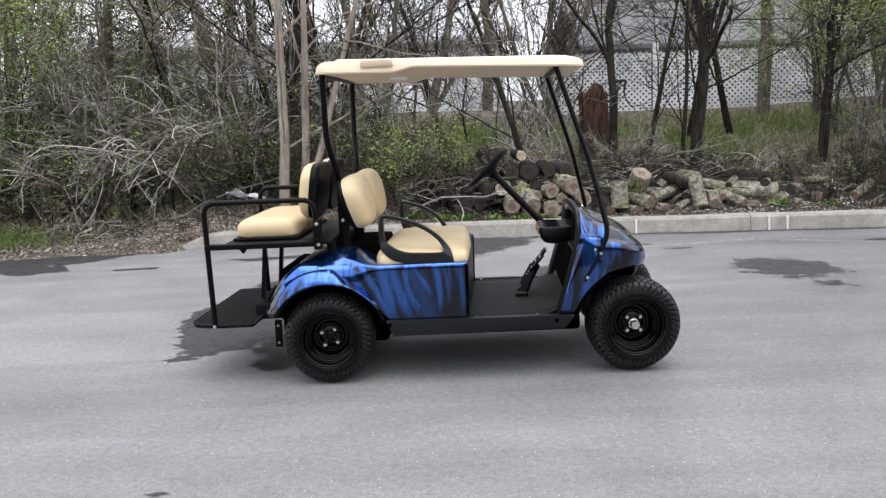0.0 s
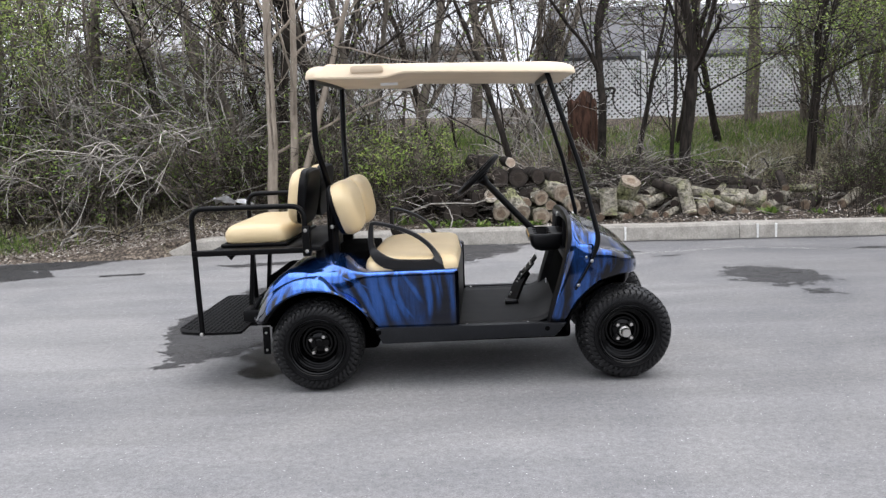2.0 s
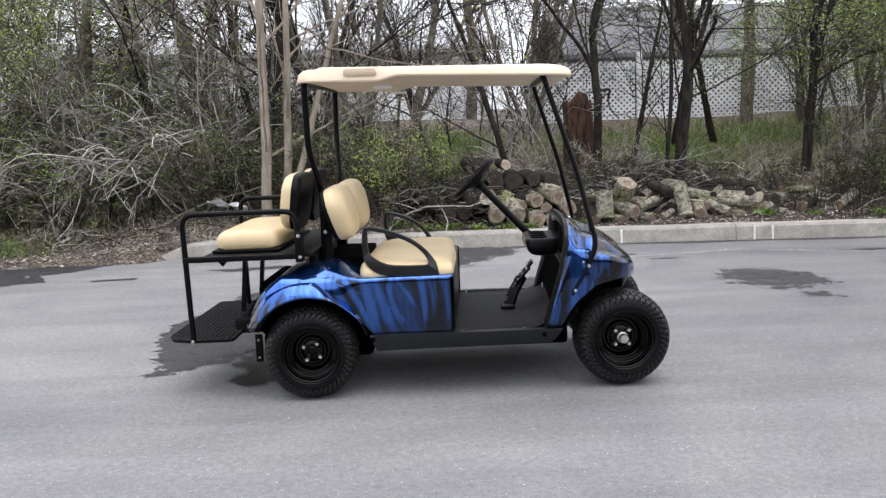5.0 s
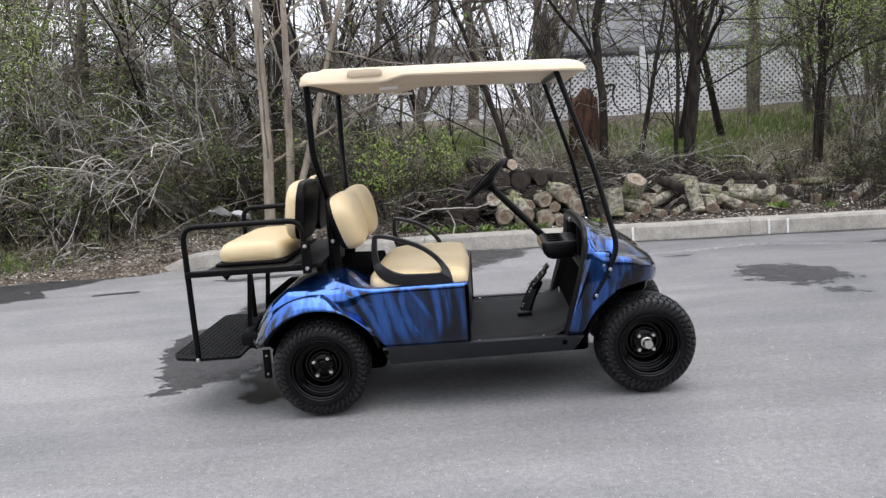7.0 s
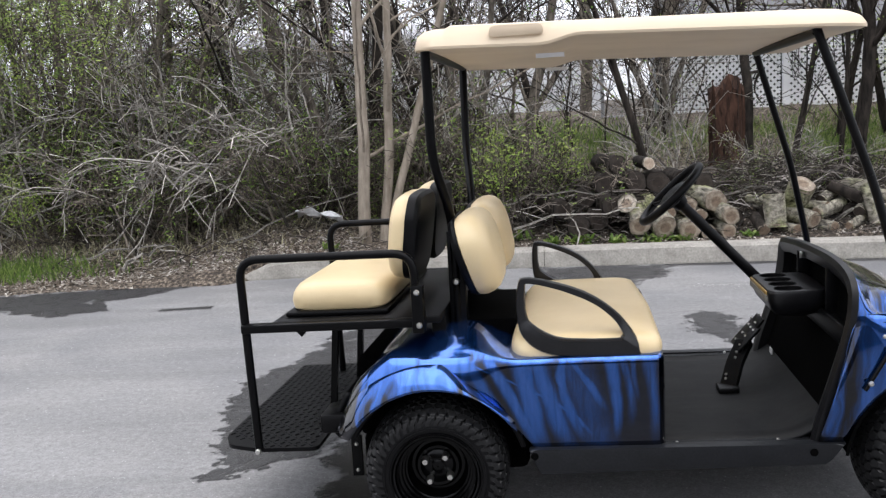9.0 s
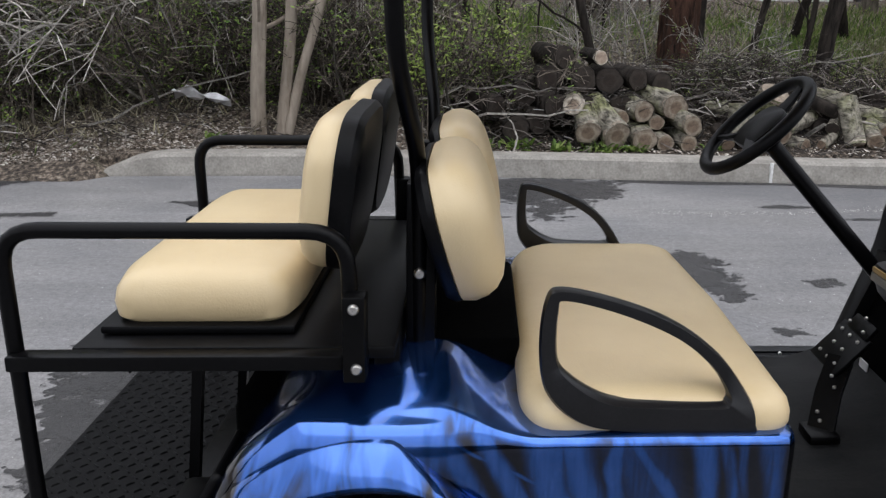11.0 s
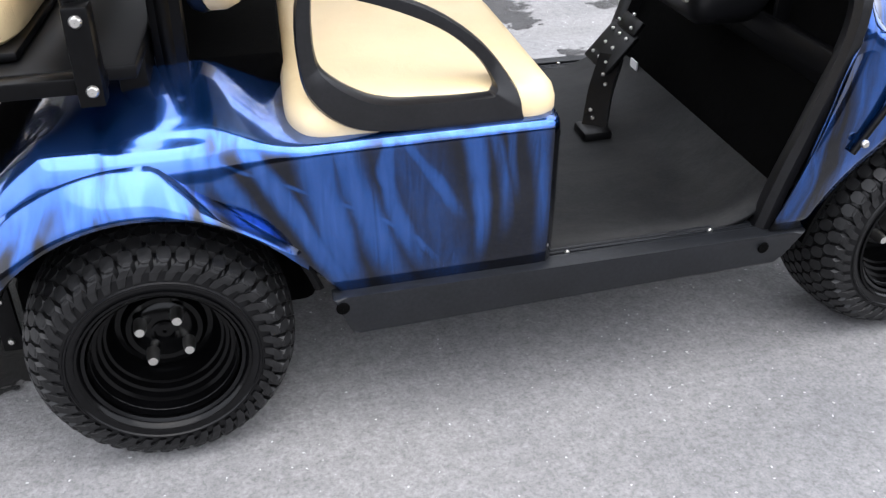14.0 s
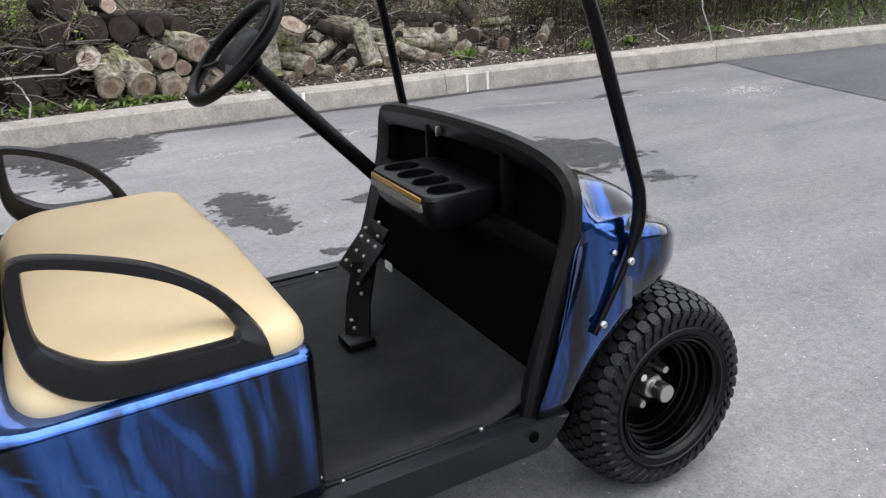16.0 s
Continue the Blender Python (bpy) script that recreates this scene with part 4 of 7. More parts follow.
def rear_shell(s):
    bm = bmesh.new()
    xs = [-0.345, -0.335, -0.32, -0.30, -0.28, -0.25] + [-0.22 + 0.02 * i for i in range(29)] + [0.355, 0.38, 0.45, 0.55, 0.65, 0.72, 0.745, 0.757, 0.762]
    st = []
    for x in xs:
        sec = rear_section(x)
        if x > 0.74:
            q = (x - 0.74) / 0.022
            for p in sec:
                p.y += 0.022 * q * q
                if p.z > 0.6:
                    p.z -= 0.006 * q * q
        st.append(spline([Vector((p.x, p.y * (1 if s < 0 else -1), p.z)) for p in sec], 5))
    grid(bm, st)
    return bm


for s in (-1, 1):
    shell = cpart("rear_body_panel", rear_shell(s), PAINT, None, "glossy paint with blue and black vertical streaks")
    md = shell.modifiers.new("thickness", "SOLIDIFY")
    md.thickness, md.offset = 0.008, 0.0
    cpart("fender_flare", fender_flare(s), PAINT, shell, "blue streaked flare over the rear wheel")


def arch_trim(s):
    bm = bmesh.new()
    rows = []
    for k in range(37):
        a = radians(4 + 149 * k / 36)
        x, z = math.cos(a), math.sin(a)
        pz = lambda r: 0.25 + r * z
        rows.append([(r * x, s * y, pz(r)) for r, y in ((0.319, 0.536), (0.312, 0.538), (0.302, 0.534), (0.298, 0.52), (0.298, 0.30))])
    grid(bm, [r for r in rows if r[0][2] > 0.34])
    return bm


both(arch_trim, "wheel_arch_liner", BLACK, None, "black plastic wheel arch liner")

# tail valance and bumper
bm = bmesh.new()
loft(bm, [[(-0.335, y, 0.36), (-0.358, y, 0.38), (-0.362, y, 0.43), (-0.345, y, 0.47), (-0.31, y, 0.53)] for y in (-0.47, -0.42, -0.2, 0.0, 0.2, 0.42, 0.47)], 3, 2)
for s in (-1, 1):
    box(bm, -0.405, -0.30, s * 0.42 - 0.075, s * 0.42 + 0.075, 0.385, 0.458, 0.018)
o = cpart("rear_bumper", bm, BLACK)
o.modifiers.new("thickness", "SOLIDIFY").thickness = 0.02


def tail_bracket(s):
    bm = bmesh.new()
    box(bm, -0.345, -0.305, s * 0.325 - 0.006, s * 0.325 + 0.006, 0.165, 0.32, 0.003)
    return bm


for s, ob in zip((-1, 1), both(tail_bracket, "tail_bracket", BLACK_METAL)):
    for bz in (0.19, 0.288):
        bolt(-0.325, s * 0.335, bz, ob, 0.007)

# kick panel below the front seat
bm = bmesh.new()
box(bm, 0.735, 0.757, -0.55, 0.55, 0.315, 0.632, 0.008)
cpart("kick_panel", bm, BLACK)
# inner tub behind and below the seat
bm = bmesh.new()
box(bm, 0.04, 0.27, -0.27, 0.27, 0.60, 0.722, 0.012)
cpart("seat_base", bm, BLACK_MATTE)

# --- rocker sills and floor
def sill(s):
    bm = bmesh.new()
    out = [(0.318, 0.345), (0.352, 0.264), (0.366, 0.263), (1.27, 0.268), (1.292, 0.285), (1.335, 0.338), (1.30, 0.340), (0.345, 0.347)]
    prism(bm, out, s * 0.548, s * 0.592, 0.006)
    return bm


def sill_tread(s):
    bm = bmesh.new()
    prism(bm, [(0.76, 0.312), (1.25, 0.312), (1.25, 0.3315), (0.76, 0.3315)], s * 0.505, s * 0.556, 0.003)
    return bm


def sill_rib(s, k):
    bm = bmesh.new()
    y = 0.515 + 0.012 * k
    box(bm, 0.77, 1.24, s * y - 0.004, s * y + 0.004, 0.330, 0.3365, 0.002)
    return bm


for s, ob in zip((-1, 1), both(sill, "sill", SILL, None, "dark grey plastic rocker sill")):
    st = cpart("sill_tread", sill_tread(s), SILL, ob)
    for k in range(3):
        cpart("rib", sill_rib(s, k), SILL, st)
    bolt(0.804, s * 0.538, 0.338, ob, 0.006)
    bolt(1.132, s * 0.536, 0.338, ob, 0.006)
    for hx in (0.342, 1.234):
        bm = bmesh.new()
        lathe(bm, [(0.0005, 0.0), (0.011, 0.0), (0.013, 0.002), (0.013, 0.006)], (hx - (0.006 if hx < 1 else 0), s * 0.5945 - 0.001, 0.325 if hx < 1 else 0.313), 14)
        cpart("plug", bm, BLACK_MATTE, ob)

bm = bmesh.new()
loft(bm, [[(0.74, y, 0.322), (0.9, y, 0.322), (1.08, y, 0.322), (1.18, y, 0.33), (1.27, y, 0.37), (1.36, y, 0.45), (1.43, y, 0.56), (1.46, y, 0.68)] for y in (-0.525, -0.3, 0.0, 0.3, 0.525)], 4, 2)
o = cpart("floor_mat", bm, MAT_RUBBER, None, "black ribbed rubber floor mat")
o.modifiers.new("thickness", "SOLIDIFY").thickness = 0.012

# --- front cowl
def cowl_section(x):
    """Half section from the lower edge to the middle, passenger side."""
    arch = 0.25 + math.sqrt(max(0.0, 0.335 ** 2 - (x - 1.66) ** 2)) if abs(x - 1.66) < 0.335 else 0.0
    low = 0.34
    if x > 1.335:
        low = max(0.34, arch)
    if x > 1.64:
        low = 0.585 - 0.06 * (x - 1.64)
    t = (x - 1.30) / 0.48
    hood = 0.885 - 0.085 * t - 0.165 * t ** 2.6
    nose = max(0.0, (x - 1.58) / 0.19)
    w = 1 - 0.30 * nose ** 1.7
    sh = min(0.755 - 0.055 * t - 0.05 * nose, hood - 0.02)
    low = min(low, sh - 0.02)
    k = min(1.0, max(0.0, (x - 1.36) / 0.11))
    k = k * k * (3 - 2 * k)
    rear = [(-0.578, low), (-0.588, low + 0.35 * (sh - low)), (-0.586, low + 0.75 * (sh - low)), (-0.582, 0.755), (-0.574, 0.79), (-0.564, 0.822), (-0.546, 0.845), (-0.515, 0.862), (-0.46, 0.877), (-0.30, 0.890), (0.0, 0.885)]
    fore = [(-0.578, low), (-0.594, low + 0.35 * (sh - low)), (-0.596, low + 0.75 * (sh - low)), (-0.588, sh - 0.012), (-0.565, sh), (-0.525, sh - 0.004), (-0.495, sh + 0.003), (-0.475, sh + 0.35 * (hood - sh)), (-0.42, sh + 0.74 * (hood - sh)), (-0.27, hood - 0.014), (0.0, hood)]
    return [Vector((x, (p[0] * (1 - k) + q[0] * k) * w, p[1] * (1 - k) + q[1] * k)) for p, q in zip(rear, fore)]


def cowl_shell(s):
    bm = bmesh.new()
    xs = [1.30 + 0.03 * i for i in range(14)] + [1.706, 1.722, 1.733, 1.739, 1.742]
    rows = []
    for x in xs:
        sec = cowl_section(x)
        if x > 1.685:
            q = (x - 1.685) / 0.06
            c = Vector((x, 0, 0.60))
            sec = [c + (p - c) * (1 - 0.14 * q * q) for p in sec]
        # the rear edge of the side rakes forward with height
        sec = [Vector((p.x, p.y * (1 if s < 0 else -0.785), p.z - (0.034 * min(1.0, abs(p.y) / 0.48) if s > 0 and p.z > 0.76 else 0.0))) for p in sec]
        rows.append(spline(sec, 4))
    grid(bm, rows)
    # trim the raked rear edge
    for v in bm.verts:
        if v.co.x < 1.366 - 0.115 * min(1.0, max(0.0, (0.75 - v.co.z) / 0.42)):
            v.co.x = 1.366 - 0.115 * min(1.0, max(0.0, (0.75 - v.co.z) / 0.42))
    bmesh.ops.remove_doubles(bm, verts=bm.verts, dist=0.0008)
    return bm


def cowl_side(s):
    """The painted side leg between the trim and the wheel arch."""
    bm = bmesh.new()
    rows = []
    for i in range(15):
        t = i / 14
        z = 0.342 + (0.76 - 0.342) * t
        x0 = 1.25 + 0.115 * min(1.0, t / 0.95)
        dz = z - 0.25
        x1 = 1.66 - math.sqrt(max(0.0, 0.335 ** 2 - dz * dz)) if dz < 0.335 else 1.66
        x1 = max(x0 + 0.02, min(x1, 1.50))
        y = 0.578 + 0.02 * math.sin(math.pi * t)
        rows.append([(x0 + (x1 - x0) * k / 6, s * (1.0 if s < 0 else 0.775) * (y + 0.004 * math.sin(math.pi * k / 6)), z) for k in range(7)])
    grid(bm, rows)
    return bm


for s in (-1, 1):
    o = cpart("front_cowl_panel", cowl_shell(s), PAINT, None, "glossy blue and black streaked front cowl")
    o.modifiers.new("thickness", "SOLIDIFY").thickness = 0.006
    o = cpart("cowl_side_panel", cowl_side(s), PAINT)
    o.modifiers.new("thickness", "SOLIDIFY").thickness = 0.006


def front_liner(s):
    bm = bmesh.new()
    rows = []
    for k in range(25):
        a = radians(112 + 60 * k / 24)
        rows.append([(1.66 + r * math.cos(a), s * y, 0.25 + r * math.sin(a)) for r, y in ((0.33, 0.585), (0.318, 0.582), (0.318, 0.24))])
    grid(bm, rows)
    return bm


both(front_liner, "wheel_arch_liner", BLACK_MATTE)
# front bumper
bm = bmesh.new()
loft(bm, [[(1.71 - 0.12 * abs(y / 0.4) ** 3, y, 0.46), (1.745 - 0.12 * abs(y / 0.4) ** 3, y, 0.50), (1.745 - 0.12 * abs(y / 0.4) ** 3, y, 0.56), (1.71 - 0.12 * abs(y / 0.4) ** 3, y, 0.60)] for y in (-0.30, -0.26, -0.15, 0.0, 0.15, 0.26, 0.30)], 3, 3)
o = cpart("front_bumper", bm, BLACK)
o.modifiers.new("thickness", "SOLIDIFY").thickness = 0.02

# --- dashboard
rim = [(1.238, -0.555, 0.325), (1.262, -0.558, 0.43), (1.30, -0.562, 0.56), (1.336, -0.568, 0.70), (1.35, -0.567, 0.79), (1.352, -0.546, 0.846), (1.352, -0.47, 0.880), (1.352, -0.30, 0.895), (1.352, 0.0, 0.890)]
rim += [(1.352, 0.25, 0.874), (1.352, 0.39, 0.860), (1.352, 0.44, 0.835), (1.35, 0.455, 0.77), (1.338, 0.46, 0.69), (1.30, 0.465, 0.56), (1.262, 0.472, 0.43), (1.238, 0.48, 0.325)]
bm = bmesh.new()
path = spline(rim, 5)
rows = []
for i, p in enumerate(path):
    d = (path[min(i + 1, len(path) - 1)] - path[max(i - 1, 0)]).normalized()
    inn = Vector((0, -p.y, 0.60 - p.z)).normalized()
    inn = (inn - d * inn.dot(d)).normalized()
    rows.append([p + Vector((0.02, 0, 0)) - inn * 0.012, p - inn * 0.01, p + Vector((-0.008, 0, 0)) + inn * 0.008, p + inn * 0.035 + Vector((0.0, 0, 0)), p + inn * 0.05 + Vector((0.01, 0, 0)), p + inn * 0.055 + Vector((0.05, 0, 0))])
grid(bm, rows)
dash = cpart("dashboard", bm, DASH, None, "black plastic dashboard with open pockets and cup tray")
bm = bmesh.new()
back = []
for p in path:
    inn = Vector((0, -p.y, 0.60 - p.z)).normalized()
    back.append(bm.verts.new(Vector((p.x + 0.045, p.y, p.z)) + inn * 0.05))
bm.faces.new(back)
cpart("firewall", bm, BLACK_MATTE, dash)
bm = bmesh.new()
for y0, y1 in ((-0.53, -0.30), (-0.28, 0.10), (0.12, 0.43)):
    box(bm, 1.345, 1.40, y0, y1, 0.688, 0.70, 0.004)
box(bm, 1.335, 1.352, -0.535, 0.43, 0.655, 0.71, 0.007)
cpart("shelf", bm, BLACK, dash)
for y in (-0.29, 0.11):
    bm = bmesh.new()
    box(bm, 1.345, 1.40, y - 0.008, y + 0.008, 0.69, 0.858, 0.004)
    cpart("divider", bm, BLACK, dash)
# lower knee panel
bm = bmesh.new()
loft(bm, [[(1.345, y, 0.66), (1.36, y, 0.62), (1.385, y, 0.58), (1.395, y, 0.50)] for y in (-0.53, -0.2, 0.2, 0.44)], 3, 2)
o = cpart("knee_panel", bm, BLACK, dash)
# cup tray
tray_y0, tray_y1 = -0.26, 0.10
bm = bmesh.new()
pillow(bm, dense(rounded([(1.162, tray_y0), (1.37, tray_y0), (1.37, tray_y1), (1.162, tray_y1)], 0.045), 0.03), [(0.06, 0.672), (0.03, 0.684), (0.012, 0.706), (0.003, 0.735), (0.0, 0.766), (0.004, 0.774), (0.008, 0.775)], Matrix.Identity(4), (0.8, 0.5), 0.0)
flat = [f for f in bm.faces if all(v.co.z > 0.7745 for v in f.verts)]
bmesh.ops.delete(bm, geom=flat, context="FACES")
loose = [e for e in bm.edges if len(e.link_faces) == 1 and e.verts[0].co.z > 0.7]
holes = [tray_y0 + 0.052 + k * 0.085 for k in range(4)]
for cy in holes:
    ring = [bm.verts.new((1.238 + 0.048 * math.cos(2 * math.pi * k / 28), cy + 0.037 * math.sin(2 * math.pi * k / 28), 0.775)) for k in range(28)]
    loose += [bm.edges.new((ring[k], ring[(k + 1) % 28])) for k in range(28)]
bmesh.ops.triangle_fill(bm, edges=loose, use_beauty=True)
tray = cpart("cup_tray", bm, DASH, dash)
for cy in holes:
    bm = bmesh.new()
    rings = [[bm.verts.new((1.238 + 0.048 * q * math.cos(2 * math.pi * k / 28), cy + 0.037 * q * math.sin(2 * math.pi * k / 28), z)) for k in range(28)] for q, z in ((1.07, 0.7755), (1.04, 0.7775), (0.99, 0.7755), (0.95, 0.74), (0.90, 0.694))]
    for p, q in zip(rings, rings[1:]):
        for k in range(28):
            bm.faces.new((p[k], p[(k + 1) % 28], q[(k + 1) % 28], q[k]))
    bm.faces.new(rings[-1])
    cpart("cup_well", bm, BLACK, tray)
bm = bmesh.new()
box(bm, 1.157, 1.163, tray_y0 + 0.038, tray_y1 - 0.03, 0.757, 0.770, 0.002)
cpart("trim_strip", bm, BRASS, tray, "brass-coloured strip")
bm = bmesh.new()
box(bm, 1.156, 1.166, tray_y0 + 0.038, tray_y1 - 0.03, 0.735, 0.756, 0.002)
cpart("trim_strip", bm, GREY_STRIP, tray, "grey strip")
# key switch
bm = bmesh.new()
tube(bm, [(1.44, 0.03, 0.850), (1.36, 0.03, 0.855)], 0.014, 14)
ks = cpart("key_switch", bm, CHROME, dash)
bm = bmesh.new()
box(bm, 1.335, 1.36, 0.027, 0.033, 0.842, 0.868, 0.002)
cpart("key", bm, CHROME, ks)
# white label on the firewall
bm = bmesh.new()
box(bm, 1.283, 1.287, 0.27, 0.318, 0.368, 0.418, m=None)
cpart("label", bm, WHITE, dash, smooth=False)

# --- pedals
bm = bmesh.new()
box(bm, -0.064, 0.064, -0.085, 0.085, -0.006, 0.006, 0.004, m=Matrix.Translation((1.16, 0.185, 0.505)) @ Euler((0, radians(-48), 0)).to_matrix().to_4x4())
ped = cpart("brake_pedal", bm, BLACK_METAL, None, "black perforated brake pedal")
bm = bmesh.new()
box(bm, -0.022, 0.022, -0.06, 0.06, -0.006, 0.006, 0.004, m=Matrix.Translation((1.205, 0.17, 0.568)) @ Euler((0, radians(-52), 0)).to_matrix().to_4x4())
cpart("parking_pedal", bm, BLACK_METAL, ped)
bm = bmesh.new()
tube(bm, bent([(1.15, 0.15, 0.49), (1.10, 0.085, 0.42), (1.065, 0.02, 0.345)], 0.02), 0.036, 4, square=True, flat=0.35)
cpart("pedal_arm", bm, BLACK_METAL, ped)
bm = bmesh.new()
box(bm, 1.02, 1.10, -0.03, 0.06, 0.326, 0.355, 0.008)
cpart("pedal_foot", bm, BLACK_METAL, ped)
for u, v in ((-0.04, -0.05), (-0.04, 0.0), (-0.04, 0.05), (0.04, -0.05), (0.04, 0.0), (0.04, 0.05), (0.0, -0.025), (0.0, 0.03)):
    q = Matrix.Translation((1.16, 0.185, 0.505)) @ Euler((0, radians(-48), 0)).to_matrix().to_4x4() @ Vector((u, v, 0.0075))
    bm = bmesh.new()
    bmesh.ops.create_icosphere(bm, subdivisions=1, radius=0.0062, matrix=Matrix.Translation(q))
    cpart("stud", bm, CHROME, ped)
for q in ((1.095, 0.045, 0.455), (1.108, 0.098, 0.462), (1.05, 0.0, 0.385), (1.058, 0.04, 0.39), (1.187, 0.125, 0.572), (1.187, 0.21, 0.572), (1.21, 0.165, 0.595)):
    bm = bmesh.new()
    bmesh.ops.create_icosphere(bm, subdivisions=1, radius=0.0058, matrix=Matrix.Translation(q))
    cpart("stud", bm, CHROME, ped)
# --- steering
wc = Vector((0.875, 0.225, 1.092))
axis = Vector((0.69, 0.0, -0.724)).normalized()
bm = bmesh.new()
base_pt = Vector((1.235, 0.20, 0.71))
tube(bm, [wc + axis * 0.05, base_pt], 0.021, 14)
steer = cpart("steering_column", bm, BLACK_METAL, None, "black steering column with round steering wheel")
u = Vector((0, 1, 0))
w = axis.cross(u).normalized()
bm = bmesh.new()
tube(bm, [wc + (u * math.cos(2 * math.pi * k / 48) + w * math.sin(2 * math.pi * k / 48)) * 0.155 for k in range(48)], 0.0165, 12, closed=True)
sw = cpart("steering_wheel", bm, BLACK, steer)
bm = bmesh.new()
for a in (90, 210, 330):
    d = u * math.cos(radians(a)) + w * math.sin(radians(a))
    tube(bm, [wc + axis * 0.02 + d * 0.03, wc + axis * 0.012 + d * 0.1, wc + d * 0.147], [0.034, 0.026, 0.016], 8, flat=0.4)
cpart("spokes", bm, BLACK, sw)
bm = bmesh.new()
rot = Matrix((u, w, -axis)).transposed().to_4x4()
pillow(bm, rounded([(-0.07, -0.06), (0.07, -0.06), (0.085, 0.0), (0.06, 0.07), (-0.06, 0.07), (-0.085, 0.0)], 0.03), [(0.01, -0.02), (0.0, -0.01), (0.0, 0.008), (0.012, 0.014)], Matrix.Translation(wc + axis * 0.012) @ rot)
hubp = cpart("hub_pad", bm, BLACK, sw)
bm = bmesh.new()
tube(bm, [wc + axis * 0.015, wc + axis * 0.07], [0.045, 0.026], 16)
cpart("hub_cone", bm, BLACK, sw)

# --- front bench seat
seat_out = [(0.266, -0.47), (0.30, -0.538), (0.73, -0.545), (0.765, -0.515), (0.765, 0.0), (0.735, 0.46), (0.69, 0.50), (0.345, 0.50), (0.295, 0.45), (0.268, 0.36), (0.262, 0.0), (0.262, -0.40)]
bm = bmesh.new()
pillow(bm, dense(rounded(seat_out, 0.06, 6), 0.04), [(0.02, 0.636), (0.004, 0.640), (0.0, 0.652), (0.0, 0.672), (0.006, 0.692), (0.018, 0.706), (0.035, 0.714), (0.06, 0.719)], Matrix.Identity(4), (0.9, 0.75, 0.55, 0.35, 0.15), 0.008)
cpart("seat_cushion", bm, VINYL, None, "smooth cream vinyl bench seat cushion")
bm = bmesh.new()
box(bm, 0.32, 0.745, -0.51, 0.48, 0.620, 0.640, 0.008)
cpart("seat_pan", bm, BLACK)


def hip(s):
    """The black hip restraint: a flat moulded loop that stands at the end of the bench."""
    outer = [(0.297, 0.885), (0.325, 0.911), (0.432, 0.888), (0.532, 0.848), (0.617, 0.785), (0.678, 0.705), (0.692, 0.660), (0.680, 0.640), (0.53, 0.642), (0.385, 0.657), (0.310, 0.712), (0.291, 0.79)]
    inner = [(0.322, 0.872), (0.336, 0.890), (0.435, 0.864), (0.538, 0.818), (0.602, 0.766), (0.634, 0.718), (0.630, 0.706), (0.615, 0.701), (0.52, 0.702), (0.42, 0.711), (0.345, 0.752), (0.323, 0.79)]
    po = spline([(x, 0, z) for x, z in outer], 6, closed=True)
    pi = spline([(x, 0, z) for x, z in inner], 6, closed=True)
    bm = bmesh.new()
    rings = []
    for o, i in zip(po, pi):
        drop = max(0.0, min(1.0, (0.76 - o.z) / 0.1))
        y0 = 0.512 + 0.016 * drop
        t = 0.016 + 0.006 * drop
        ring = []
        for f, y in ((0.0, -0.45), (0.10, -1.0), (0.5, -1.12), (0.9, -1.0), (1.0, -0.45), (1.0, 0.45), (0.9, 1.0), (0.5, 1.12), (0.10, 1.0), (0.0, 0.45)):
            q = o.lerp(i, f if s < 0 else f * 1.15)
            ring.append(bm.verts.new((q.x if s < 0 else 0.291 + 0.8 * (q.x - 0.291), s * (y0 - y * t), q.z if s < 0 else 0.64 + 0.9 * (q.z - 0.64))))
        rings.append(ring)
    n = len(rings)
    for k in range(n):
        a, b = rings[k], rings[(k + 1) % n]
        for j in range(10):
            bm.faces.new((a[j], a[(j + 1) % 10], b[(j + 1) % 10], b[j]))
    return bm


both(hip, "hip_restraint", SATIN, None, "black moulded hip restraint loop")

# --- seat backs
def backrest_mat(x_bot, z_bot, lean, face):
    """Local x across, y up the back, z out of the padded face."""
    up = Vector((-lean, 0, 1)).normalized()
    across = Vector((0, 1, 0))
    out = across.cross(up) * face
    if face < 0:
        across = -across
    return Matrix.Translation((x_bot, 0, z_bot)) @ Matrix((across, up, out)).transposed().to_4x4()


def back_outline(w0, w1, h):
    return [(p.x, p.y) for p in spline([(0, 0, 0), (w0 * 0.75, 0.012 * h / 0.3, 0), (w0 * 1.12, h * 0.22, 0), (w1, h * 0.58, 0), (w1 * 0.97, h * 0.8, 0), (w1 * 0.72, h * 0.96, 0), (0.0, h * 0.985, 0), (-w1 * 0.72, h * 0.96, 0), (-w1 * 0.97, h * 0.8, 0), (-w1, h * 0.58, 0), (-w0 * 1.12, h * 0.22, 0), (-w0 * 0.75, 0.012 * h / 0.3, 0)], 5, closed=True)]


for cy in (-0.235, 0.235):
    m = Matrix.Translation((0, cy, 0)) @ backrest_mat(0.150, 0.815, 0.26, 1)
    bm = bmesh.new()
    pillow(bm, back_outline(0.15, 0.215, 0.30), [(0.012, 0.0), (0.002, 0.006), (-0.004, 0.03), (0.0, 0.055), (0.01, 0.075), (0.03, 0.092), (0.06, 0.102)], m, (0.75, 0.5, 0.25), 0.008)
    b = cpart("seat_back", bm, VINYL, None, "padded cream vinyl backrest")
    bm = bmesh.new()
    pillow(bm, back_outline(0.15, 0.217, 0.302), [(0.04, -0.026), (0.012, -0.022), (0.002, -0.008), (0.002, 0.003)], m, (0.5,), 0.0)
    cpart("back_shell", bm, BLACK, b, "black plastic shell")
